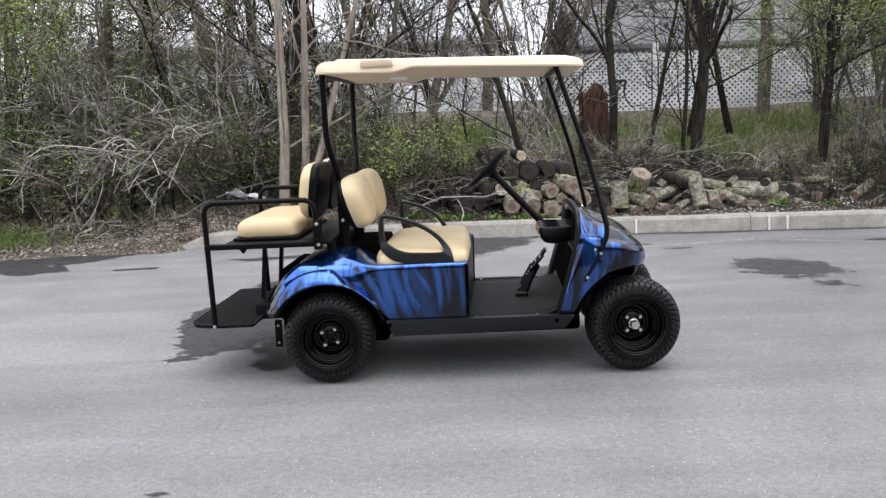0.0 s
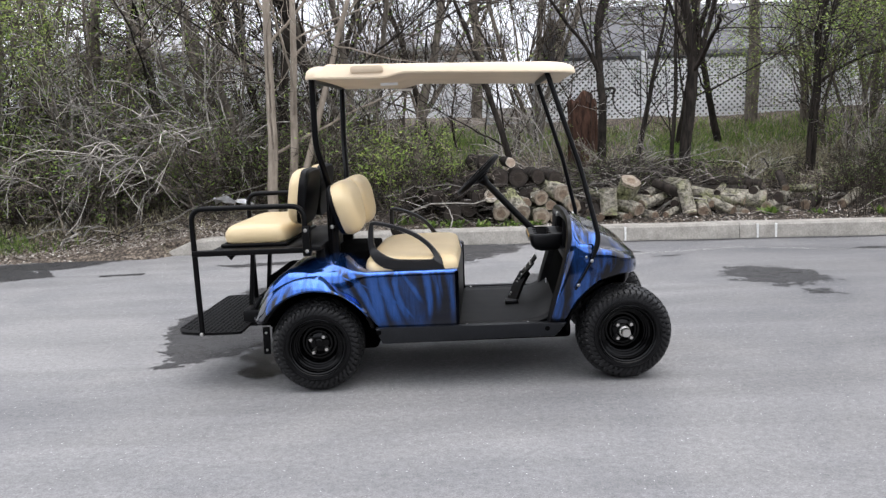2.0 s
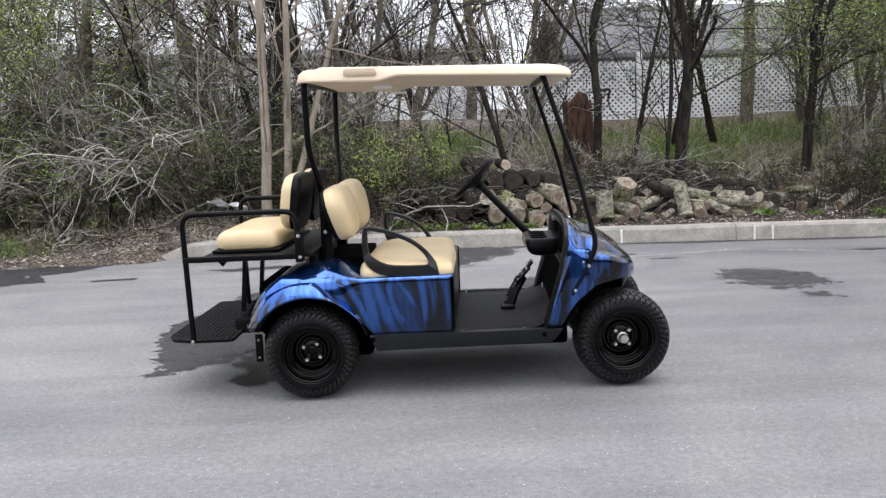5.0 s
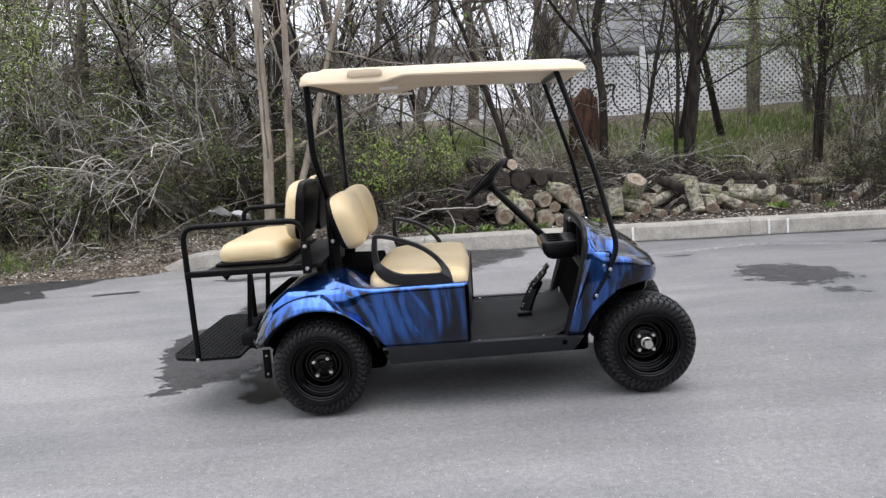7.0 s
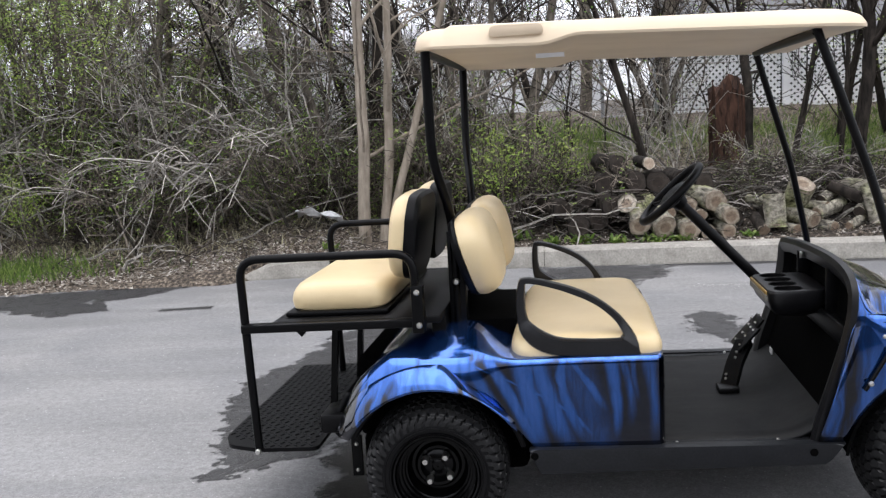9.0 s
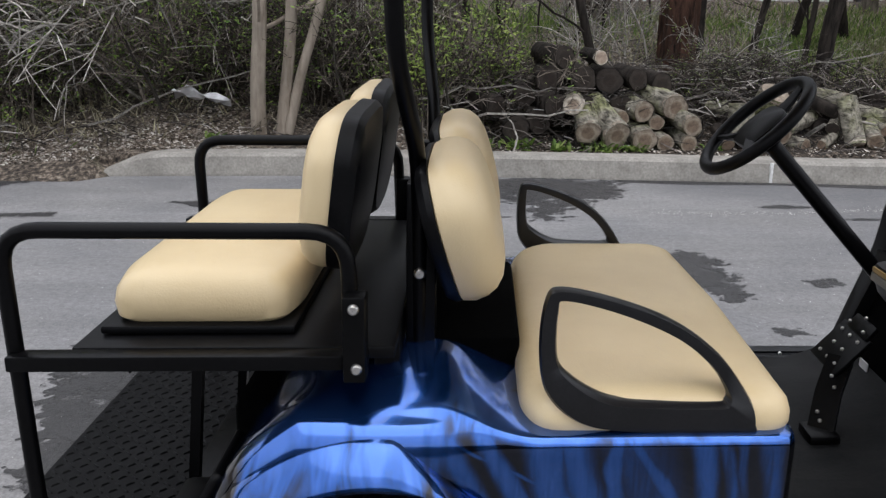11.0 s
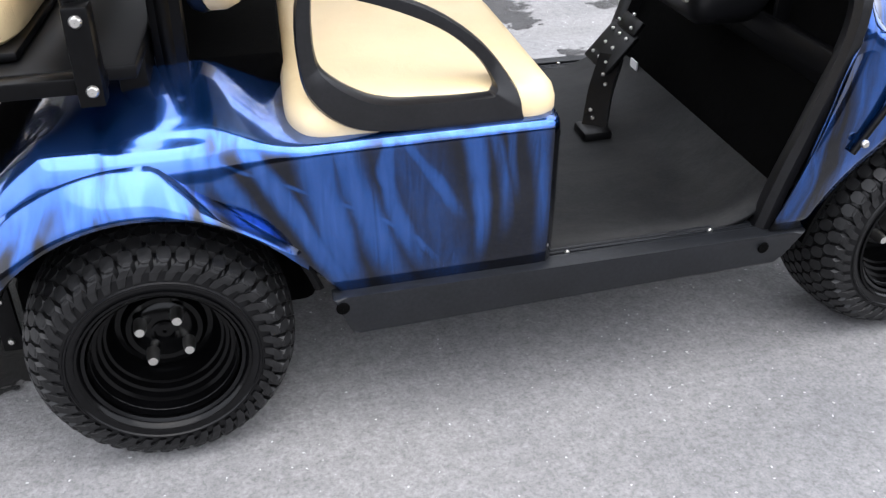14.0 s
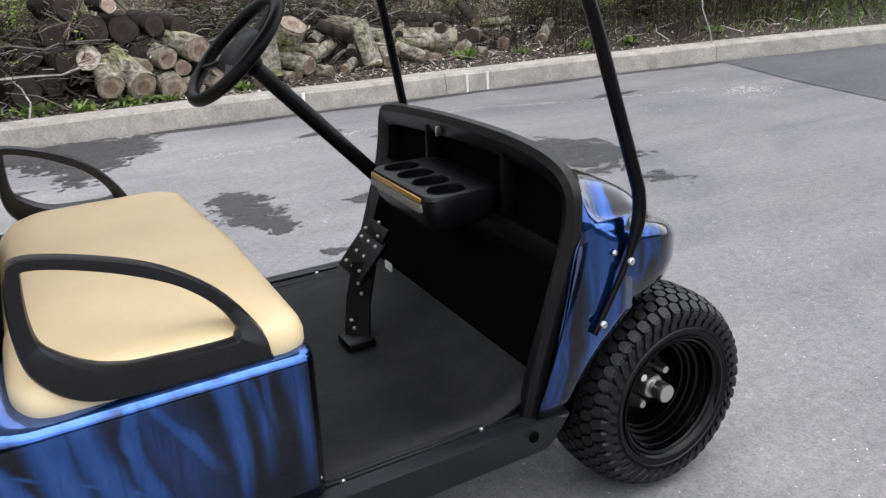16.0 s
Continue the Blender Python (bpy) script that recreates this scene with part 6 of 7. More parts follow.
def build_trees():
    rng = random.Random(11)
    v = Vector
    # the pale clump of three stems beside the kerb
    o = dict(kids=(4, 5), wiggle=0.05, spread=0.8, minr=0.004)
    ob = plant("tree", "pale smooth-barked young tree with three stems and bare twigs", "tree", 3,
               [(v((-0.14, 0, 0)), (-0.015, 0.0, 1), 5.4, 0.068, o), (v((0.04, 0.03, 0)), (0.105, 0.05, 1), 5.2, 0.054, o), (v((0.10, 0.02, 0.05)), (0.24, 0.02, 1), 5.0, 0.046, o)], BARK_PALE)
    stand(ob, -1.03, 5.6)
    # dark trunks
    dk = dict(kids=(3, 5), first=(5, 7), wiggle=0.19, spread=0.58, leafy=0.2, minr=0.005)
    t1 = plant("tree", "dark furrowed tree trunk with twisted bare branches", "tree", 6, [(v((0, 0, 0)), (0.09, 0, 1), 5.5, 0.085, dict(dk, wiggle=0.24)), (v((0.02, 0, 1.35)), (0.30, 0.0, 1), 3.2, 0.04, dk), (v((-0.02, 0, 1.5)), (-0.2, 0.1, 1), 2.6, 0.03, dk), (v((-0.11, 0.05, 0)), (-0.03, 0.0, 1), 3.4, 0.034, dict(dk, wiggle=0.10))], BARK_DARK, LEAF, 0.024)
    copies(t1, [(4.27, 7.0, 0, 1.0), (6.08, 7.0, 80, 0.82)])
    t2 = plant("tree", "tall dark bare tree with many fine twigs", "tree", 8, [(v((0, 0, 0)), (0.03, 0, 1), 6.4, 0.07, dk), (v((0, 0, 1.4)), (-0.3, 0.1, 1), 3.4, 0.032, dk), (v((0, 0, 2.0)), (0.35, -0.1, 0.9), 3.0, 0.034, dk)], BARK_DARK, LEAF, 0.024)
    copies(t2, [(3.45, 8.3, 20, 1.0), (-1.6, 8.4, 80, 0.9), (11.5, 8.8, 40, 1.0)])
    gr = dict(kids=(3, 4), first=(5, 7), wiggle=0.13, spread=0.72, leafy=0.28, minr=0.005)
    t3 = plant("tree", "grey-brown leaning tree with young leaves", "tree", 9, [(v((0, 0, 0)), (-0.12, 0, 1), 6.2, 0.10, gr), (v((0, 0, 0.9)), (-0.5, 0.1, 0.9), 3.6, 0.06, gr)], BARK_GREY, LEAF, 0.028)
    copies(t3, [(-2.05, 7.2, 0, 0.9), (0.6, 8.6, 200, 0.8), (-6.0, 8.2, 30, 0.9), (9.8, 7.2, 10, 1.0), (-8.5, 9.0, 10, 1.1), (13.5, 7.0, 10, 1.1)])
    t4 = plant("tree", "slender bare tree with forked grey stems", "tree", 21, [(v((0, 0, 0)), (0.06, 0, 1), 6.0, 0.065, gr), (v((0.05, 0, 0)), (0.22, 0.1, 1), 5.0, 0.05, gr), (v((-0.05, 0, 0)), (-0.2, 0.1, 1), 5.2, 0.05, gr)], BARK_GREY, LEAF, 0.030)
    spots = [(-3.9, 6.9, 0, 0.95), (-5.2, 7.4, 50, 1.0), (-0.2, 7.6, 160, 0.95), (2.7, 10.2, 0, 1.0), (8.8, 10.6, 300, 1.0), (-6.9, 7.0, 20, 1.0), (10.8, 10.2, 10, 1.0), (12.6, 9.5, 10, 1.0), (15, 8, 80, 1.1), (-9.5, 7.6, 20, 1.0), (7.5, 10.4, 220, 0.8)]
    copies(t4, spots)
    t9 = plant("tree", "straight grey trunk close to the lattice fence", "tree", 57, [(v((0, 0, 0)), (0.0, 0, 1), 6.5, 0.12, dict(kids=(2, 3), wiggle=0.06, spread=0.7, leafy=0.3, minr=0.006))], BARK_GREY, LEAF, 0.028)
    copies(t9, [(6.75, 10.9, 0, 1.0), (10.2, 10.4, 90, 1.0)])
    # a leaning dark trunk, a big grey trunk, and leafy saplings
    t6 = plant("tree", "dark trunk leaning over the thicket", "tree", 51, [(v((0, 0, 0)), (-0.58, 0, 1), 5.0, 0.07, dk)], BARK_GREY, LEAF, 0.024)
    copies(t6, [(-1.5, 7.0, 0, 1.0), (-0.2, 7.9, 20, 0.8)])
    t7 = plant("tree", "large grey tree trunk wrapped in twigs", "tree", 52, [(v((0, 0, 0)), (0.02, 0, 1), 7.0, 0.11, gr), (v((-0.55, 0, 0)), (0.0, 0, 1), 6.0, 0.07, gr)], BARK_GREY, LEAF, 0.026)
    copies(t7, [(-3.5, 7.9, 0, 1.0)])
    t8 = plant("tree", "thin dark leaning tree", "tree", 53, [(v((0, 0, 0)), (-0.2, 0, 1), 3.6, 0.05, dk)], BARK_DARK, LEAF, 0.024)
    copies(t8, [(2.0, 6.6, 0, 1.0), (3.75, 7.6, 200, 0.9), (4.75, 8.8, 90, 1.1), (5.5, 9.0, 20, 1.2), (-0.9, 8.0, 200, 1.2), (0.9, 8.6, 300, 1.2), (-1.35, 7.5, 100, 1.5), (-0.5, 7.9, 20, 1.6), (-3.0, 8.2, 60, 1.6)])
    lf = dict(kids=(6, 9), wiggle=0.15, spread=0.75, leafy=0.9, minr=0.004)
    t5 = plant("tree", "slender tree covered in yellow-green young leaves", "tree", 54, [(v((0, 0, 0)), (0.06, 0, 1), 4.6, 0.04, lf), (v((0.1, 0, 0)), (-0.22, 0.1, 1), 4.0, 0.035, lf)], TWIG, LEAF_FRESH, 0.025, 3, jitter=0.09)
    copies(t5, [(-5.0, 7.3, 0, 0.9), (6.9, 8.4, 10, 0.75), (8.2, 7.4, 70, 0.9), (-7.4, 8.4, 0, 1.1), (9.8, 8.6, 30, 1.0), (-6.8, 6.9, 130, 0.9), (-8.6, 7.4, 0, 1.0), (-4.7, 6.5, 20, 0.75), (6.75, 7.2, 150, 0.72), (7.3, 7.0, 40, 0.78)])
    # thickets of thin stems
    def thicket(seed, n, hgt, leafy, mat, label, size=0.026, wid=0.45, per=2):
        r = random.Random(seed)
        st = []
        for _ in range(n):
            a = r.uniform(0, 2 * math.pi)
            d = (math.cos(a) * r.uniform(0.1, 0.65), math.sin(a) * r.uniform(0.1, 0.65), 1)
            st.append((v((r.gauss(0, wid), r.gauss(0, wid * 0.7), 0)), d, hgt * r.uniform(0.6, 1.1), r.uniform(0.008, 0.02), dict(kids=(4, 6), wiggle=0.34, droop=0.10, leafy=leafy, minr=0.004, spread=0.78)))
        return plant("bush", label, "bush", seed, st, mat, LEAF, size, per, "thicket")

    b1 = thicket(31, 12, 2.1, 0.2, TWIG, "dense brown thicket of bare twigs with a few young leaves")
    b2 = thicket(32, 9, 1.8, 0.62, TWIG, "bush with yellow-green young leaves on thin twigs", 0.022, per=3)
    b4 = thicket(34, 14, 1.2, 0.10, TWIG, "low tangle of brown twigs and young shoots")
    s1 = [(-2.6 - 0.95 * i + rng.uniform(-0.3, 0.3), rng.uniform(6.6, 8.4), rng.uniform(0, 360), rng.uniform(0.7, 1.0)) for i in range(6)]
    s1 = [q for q in s1 if not -3.5 < q[0] < -1.9]
    s1 += [(-2.1, 6.6, 10, 0.62), (-0.1, 7.0, 90, 0.55), (-1.2, 7.2, 60, 0.7), (-3.0, 6.7, 200, 0.6), (8.4, 6.3, 80, 0.8), (9.6, 6.0, 200, 0.8), (10.8, 5.6, 0, 0.9), (12, 5.4, 70, 1.0)]
    copies(b1, s1)
    s2 = [(-2.5, 7.2, 0, 0.62), (9.0, 6.6, 0, 0.8), (-4.8, 7.0, 70, 0.9), (-6.3, 6.8, 30, 1.0), (-4.0, 8.6, 160, 1.2), (9.2, 8.4, 0, 1.1), (-7.8, 7.8, 0, 1.2), (-9.0, 6.6, 0, 1.1), (7.6, 5.6, 0, 0.5)]
    copies(b2, s2)

    # long bleached boughs that arch out over the litter
    def arching(seed, n, reach, lean):
        r = random.Random(seed)
        st = []
        for _ in range(n):
            d = (lean + r.gauss(0, 0.45), r.uniform(-0.7, 0.1), r.uniform(0.5, 1.1))
            st.append((v((r.gauss(0, 0.2), r.gauss(0, 0.12), 0)), d, reach * r.uniform(0.7, 1.15), r.uniform(0.013, 0.022), dict(kids=(2, 4), wiggle=0.26, droop=0.17, leafy=0.06, minr=0.0042, spread=0.66)))
        return plant("bush", "bleached bare bush with long arching pale boughs", "bush", seed, st, TWIG_PALE, LEAF, 0.024, 2, "thicket")

    b3 = arching(61, 7, 2.5, -0.5)
    copies(b3, [(-2.1, 6.6, 0, 1.0), (-2.6, 7.2, 60, 1.1), (-4.2, 7.3, 100, 1.15), (-3.6, 6.7, 20, 0.8), (-5.3, 6.6, -15, 0.85), (-0.4, 6.7, 150, 0.6), (-7.2, 6.3, 10, 1.0)])
    b6 = arching(62, 6, 2.3, 0.6)
    copies(b6, [(-4.4, 6.7, 0, 1.0), (-2.9, 7.2, 20, 1.1), (0.2, 6.9, 10, 0.5), (3.2, 6.9, 0, 0.5), (2.4, 7.2, 200, 0.6), (2.8, 6.5, 60, 0.42), (3.9, 6.4, 160, 0.45), (4.9, 6.5, 20, 0.42), (6.9, 6.3, 200, 0.4), (-6.3, 7.0, 0, 1.1)])
    s4 = [(-0.4 - 0.7 * i + rng.uniform(-0.2, 0.2), rng.uniform(6.0, 6.8), rng.uniform(0, 360), rng.uniform(0.7, 1.0)) for i in range(7)]
    s4 += [(0.5, 5.9, 0, 0.7), (7.9, 5.35, 60, 0.6), (8.7, 5.2, 90, 0.7), (9.6, 5.0, 0, 0.8), (-7, 6.2, 0, 1)]
    copies(b4, s4)
    # deeper thickets, their inner shade carried by the darker bark colour
    b5 = thicket(35, 13, 1.9, 0.10, TWIG_SHADE, "dense thicket of brown stems with shade in their colour")
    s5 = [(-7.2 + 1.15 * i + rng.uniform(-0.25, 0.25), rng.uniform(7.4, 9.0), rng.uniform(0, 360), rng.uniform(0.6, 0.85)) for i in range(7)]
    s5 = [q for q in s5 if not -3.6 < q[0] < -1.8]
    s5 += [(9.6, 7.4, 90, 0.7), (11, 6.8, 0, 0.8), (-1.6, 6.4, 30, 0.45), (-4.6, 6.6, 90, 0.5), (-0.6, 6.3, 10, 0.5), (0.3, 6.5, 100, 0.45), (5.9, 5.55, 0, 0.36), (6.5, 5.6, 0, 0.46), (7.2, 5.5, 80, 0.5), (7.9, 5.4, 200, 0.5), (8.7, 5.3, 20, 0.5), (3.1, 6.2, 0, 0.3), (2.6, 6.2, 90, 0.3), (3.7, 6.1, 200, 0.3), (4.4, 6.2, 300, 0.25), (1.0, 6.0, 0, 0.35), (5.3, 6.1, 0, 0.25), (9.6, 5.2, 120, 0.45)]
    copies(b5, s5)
    # tall tangles of fine bare stems in front of the house and fence
    def tangle(seed, n, hgt, mat, leafy, wid, label):
        r = random.Random(seed)
        st = [(v((r.gauss(0, wid), r.gauss(0, 0.35), 0)), (r.gauss(0, 0.22), r.gauss(0, 0.15), 1), hgt * r.uniform(0.6, 1.1), r.uniform(0.010, 0.026), dict(kids=(2, 3), first=(9, 13), wiggle=0.24, leafy=leafy, minr=0.0045, spread=0.66)) for _ in range(n)]
        return plant("bush", label, "bush", seed, st, mat, LEAF, 0.024, 2, "thicket")

    b8 = tangle(81, 4, 3.4, TWIG_SHADE, 0.10, 0.7, "tall dark tangle of bare stems and fine twigs")
    copies(b8, [(-1.4, 9.2, 60, 1.0), (0.0, 9.0, 0, 1.0), (1.3, 9.4, 140, 1.0), (2.4, 9.6, 220, 1.05)])
    b9 = tangle(82, 3, 3.2, TWIG, 0.15, 0.6, "tall tangle of grey-brown stems with a few young leaves")
    copies(b9, [(-0.7, 8.6, 0, 0.9), (0.4, 8.2, 100, 0.85), (2.2, 8.8, 10, 0.9), (6.9, 8.0, 200, 0.6), (9.6, 8.8, 0, 1.0)])
    b10 = tangle(83, 3, 3.0, TWIG_PALE, 0.05, 0.5, "pale bare stems that catch the light")
    copies(b10, [(-3.3, 7.0, 0, 0.9), (-1.7, 7.6, 90, 0.9), (-0.5, 6.6, 200, 0.75), (2.3, 7.0, 30, 0.6), (6.5, 6.5, 100, 0.45), (7.8, 6.9, 230, 0.6), (-5.0, 7.2, 0, 0.9)])
    # fresh upright shoots in full young leaf beside the kerb
    r = random.Random(84)
    st = [(v((r.gauss(0, 0.16), r.gauss(0, 0.12), 0)), (r.gauss(0, 0.2), r.gauss(0, 0.15), 1), r.uniform(0.5, 1.05), r.uniform(0.004, 0.007), dict(kids=(2, 3), first=(4, 6), wiggle=0.2, leafy=0.85, minr=0.003, spread=0.5)) for _ in range(8)]
    b11 = plant("bush", "upright shrub in fresh yellow-green leaf beside the kerb", "bush", 84, st, TWIG, LEAF_FRESH, 0.022, 2, "thicket", 0.035)
    copies(b11, [(0.30, 5.75, 0, 1.0), (0.62, 5.95, 90, 0.95), (0.05, 6.1, 200, 1.0), (0.9, 6.2, 30, 0.7), (7.2, 6.2, 20, 0.8), (6.6, 5.45, 20, 0.5), (7.4, 5.3, 80, 0.5), (7.6, 6.5, 20, 0.9), (-4.9, 5.9, 20, 0.8), (-5.6, 6.1, 120, 0.9), (-4.2, 6.1, 250, 0.7)])
    # upright brown stalks close behind the kerb
    r = random.Random(71)
    st = [(v((r.gauss(0, 0.4), r.gauss(0, 0.2), 0)), (r.gauss(0, 0.16), r.gauss(0, 0.12), 1), r.uniform(0.35, 0.9), r.uniform(0.004, 0.008), dict(kids=(1, 3), wiggle=0.2, leafy=0.1, minr=0.0032, spread=0.5)) for _ in range(34)]
    b7 = plant("bush", "clump of upright brown stalks behind the kerb", "bush", 71, st, TWIG_SHADE, LEAF, 0.02, 2, "thicket")
    copies(b7, [(x, edge_y(x) + d, 40 * k, 0.62 * s) for k, (x, d, s) in enumerate(((5.3, 0.75, 0.8), (5.9, 0.6, 1.0), (6.5, 0.8, 0.95), (7.1, 0.6, 1.0), (7.7, 0.8, 1.1), (8.3, 0.7, 1.0), (9.0, 0.9, 1.1), (6.2, 1.3, 1.1), (7.4, 1.4, 1.2), (4.6, 1.2, 0.8), (8.6, 1.5, 1.2), (3.3, 1.3, 0.8)))])
    # a far band of wood closes the view
    fr = random.Random(77)
    far = plant("far_tree", "distant bare tree behind the gardens", "tree", 41, [(v((0, 0, 0)), (0, 0, 1), 8.5, 0.13, dict(kids=(8, 10), wiggle=0.2, spread=0.7, leafy=0.10, minr=0.009))], BARK_GREY, LEAF, 0.05, 2, "far trees")
    spots = [(-16 + 2.6 * i + fr.uniform(-1, 1), fr.uniform(13.8, 16.2) if i % 2 else fr.uniform(24.5, 25.6), fr.uniform(0, 360), fr.uniform(0.75, 1.05)) for i in range(16)]
    copies(far, spots)


def build_stump():
    st = thing("stump", (3.05, 7.8, bank(3.05, 7.8)), "tall rotten tree stump with reddish splintered wood", "stump")
    bm = bmesh.new()
    rings = []
    for i in range(12):
        z = bank(3.05, 7.8) - 0.1 + 1.12 * i / 11
        ring = []
        for k in range(26):
            a = 2 * math.pi * k / 26
            r = 0.195 * (1.18 - 0.18 * min(1, i / 3)) * (1 + 0.10 * math.sin(5 * a + 0.8) + 0.08 * math.sin(11 * a + i * 0.3) + 0.03 * math.sin(17 * a - i * 0.5))
            zz = z + (0.30 * noise.noise((math.cos(a) * 3.1, math.sin(a) * 3.1, 4)) if i == 11 else 0)
            ring.append(bm.verts.new((3.05 + r * math.cos(a), 7.8 + r * math.sin(a), zz)))
        rings.append(ring)
    for a, b in zip(rings, rings[1:]):
        for k in range(26):
            bm.faces.new((a[k], a[(k + 1) % 26], b[(k + 1) % 26], b[k]))
    bm.faces.new(rings[-1])
    part("trunk", bm, ROT, st)


def log(x, y, z, r, length, yaw, tilt, end_mat, seed, label, mat=None):
    """A sawn log whose near end is at (x, y, z); yaw turns it about z, tilt lifts its far end."""
    rng = random.Random(seed)
    ob = thing("log", (x, y, z), label, "log", "log pile")
    m = pose(0, 0, 0, tilt, 0, yaw)
    ph = rng.uniform(0, 6)
    bm = bmesh.new()
    rings = []
    n = 18
    for i in range(6):
        t = i / 5
        ring = []
        for k in range(n):
            a = 2 * math.pi * k / n
            rr = r * (1 + 0.07 * math.sin(2 * a + ph) + 0.05 * math.sin(5 * a + ph + 2 * t) + 0.03 * rng.gauss(0, 1))
            ring.append(bm.verts.new(m @ Vector((rr * math.cos(a), t * length, rr * math.sin(a))) + Vector((x, y, z))))
        rings.append(ring)
    for a, b in zip(rings, rings[1:]):
        for k in range(n):
            bm.faces.new((a[k], a[(k + 1) % n], b[(k + 1) % n], b[k]))
    bm.faces.new(rings[-1])
    part("bark", bm, mat or BARK_LOG, ob)
    bm = bmesh.new()
    ring = [bm.verts.new(m @ Vector((0.93 * r * (1 + 0.07 * math.sin(2 * a + ph) + 0.05 * math.sin(5 * a + ph)) * math.cos(a), 0.0, 0.93 * r * (1 + 0.07 * math.sin(2 * a + ph) + 0.05 * math.sin(5 * a + ph)) * math.sin(a)))) for a in [2 * math.pi * k / 20 for k in range(20)]]
    ring2 = [bm.verts.new(v.co + m.to_3x3() @ Vector((0, 0.03, 0)) + v.co * 0.1) for v in ring]
    c = bm.verts.new(m @ Vector((0, -0.006, 0)))
    for k in range(20):
        bm.faces.new((c, ring[k], ring[(k + 1) % 20]))
        bm.faces.new((ring[k], ring2[k], ring2[(k + 1) % 20], ring[(k + 1) % 20]))
    e = part("cut_end", bm, end_mat, ob, at=(x, y, z))
    return ob


def build_logs():
    front = [(1.57, 5.2, 0.31, 0.10, 0.6, -8, 16), (1.81, 5.18, 0.29, 0.113, 0.6, 10, 18), (2.05, 5.2, 0.25, 0.10, 0.6, -3, 3), (2.23, 5.22, 0.225, 0.073, 0.5, 4, 2), (2.44, 5.2, 0.37, 0.087, 0.6, 6, 6), (2.42, 5.2, 0.22, 0.075, 0.6, 0, 2),
             (3.06, 5.2, 0.205, 0.06, 0.7, 28, 3), (3.22, 5.2, 0.29, 0.085, 0.7, 30, 12), (3.41, 5.2, 0.21, 0.067, 0.6, 32, 5), (4.01, 5.2, 0.22, 0.087, 0.6, -8, 8), (4.35, 5.2, 0.195, 0.067, 0.5, 2, 3), (4.5, 5.2, 0.2, 0.067, 0.5, 5, 3), (5.03, 5.2, 0.2, 0.075, 0.6, 30, 6)]
    back = [(1.48, 5.42, 0.51, 0.089, 0.5, -10, 0), (2.08, 5.40, 0.46, 0.089, 0.6, 6, 2), (2.34, 5.38, 0.50, 0.115, 0.6, 14, 6), (1.9, 5.4, 0.41, 0.061, 0.5, 10, 2), (2.19, 5.38, 0.37, 0.065, 0.5, 0, 0), (3.42, 5.42, 0.39, 0.055, 0.5, 40, 0), (4.25, 5.42, 0.28, 0.07, 0.6, 20, 5), (4.47, 5.4, 0.33, 0.085, 0.7, 48, 10), (4.84, 5.42, 0.34, 0.11, 0.6, 65, 2), (3.86, 5.5, 0.53, 0.085, 0.5, 5, 0)]
    top = [(1.62, 5.7, 0.70, 0.112, 0.6, 4, 0), (1.84, 5.72, 0.69, 0.118, 0.6, -4, 0), (2.09, 5.7, 0.70, 0.091, 0.6, 3, 0), (2.31, 5.72, 0.66, 0.10, 0.6, 8, 0), (1.31, 5.7, 0.70, 0.112, 0.6, -4, 0), (1.09, 5.65, 0.56, 0.098, 0.6, 0, 0), (1.45, 5.75, 0.88, 0.10, 0.6, 12, 0), (4.88, 5.7, 0.5, 0.063, 0.7, 62, 4), (4.69, 5.68, 0.43, 0.075, 0.8, 70, 0), (1.75, 5.68, 0.885, 0.062, 0.5, 4, 0)]
    low = [(1.2, 5.5, 0.36, 0.11, 0.6, 4, 0), (1.62, 5.6, 0.45, 0.12, 0.6, 0, 0), (1.95, 5.62, 0.46, 0.11, 0.6, 0, 0), (2.25, 5.62, 0.42, 0.12, 0.6, 5, 0), (2.55, 5.5, 0.3, 0.1, 0.6, 10, 0), (4.6, 5.6, 0.25, 0.09, 0.6, 30, 0), (3.7, 5.55, 0.3, 0.1, 0.6, 10, 0), (2.9, 5.55, 0.32, 0.1, 0.5, -12, 4), (3.3, 5.62, 0.38, 0.11, 0.5, 20, 0), (3.55, 5.6, 0.36, 0.09, 0.5, -25, 6), (4.1, 5.6, 0.32, 0.09, 0.5, 35, 0), (1.35, 5.45, 0.5, 0.11, 0.5, 8, 0), (1.0, 5.4, 0.30, 0.12, 0.5, -6, 0), (0.85, 5.5, 0.48, 0.1, 0.5, 30, 8)]
    k = 0
    for x, y, z, r, n, yaw, tilt in front:
        k += 1
        log(x, y, z, r, n, yaw, tilt, CUT, k, "sawn log with grey-brown bark in the wood pile")
    for x, y, z, r, n, yaw, tilt in back:
        k += 1
        log(x, y, z, r, n, yaw, tilt, CUT_PALE if k in (14,) else CUT, k, "sawn log with grey-brown bark in the wood pile")
    for x, y, z, r, n, yaw, tilt in top:
        k += 1
        pale = k == 33
        log(x, y, z, r, n, yaw, tilt, CUT_PALE if pale else CUT_DARK, k, "thin log with a fresh pale cut end" if pale else "dark rotting log at the back of the pile", BARK_DARK)
    for x, y, z, r, n, yaw, tilt in low:
        k += 1
        log(x, y, z, r, n, yaw, tilt, CUT_DARK, k, "dark rotting log at the back of the pile", BARK_DARK)
    # small split logs tumbled along the kerb
    rng = random.Random(9)
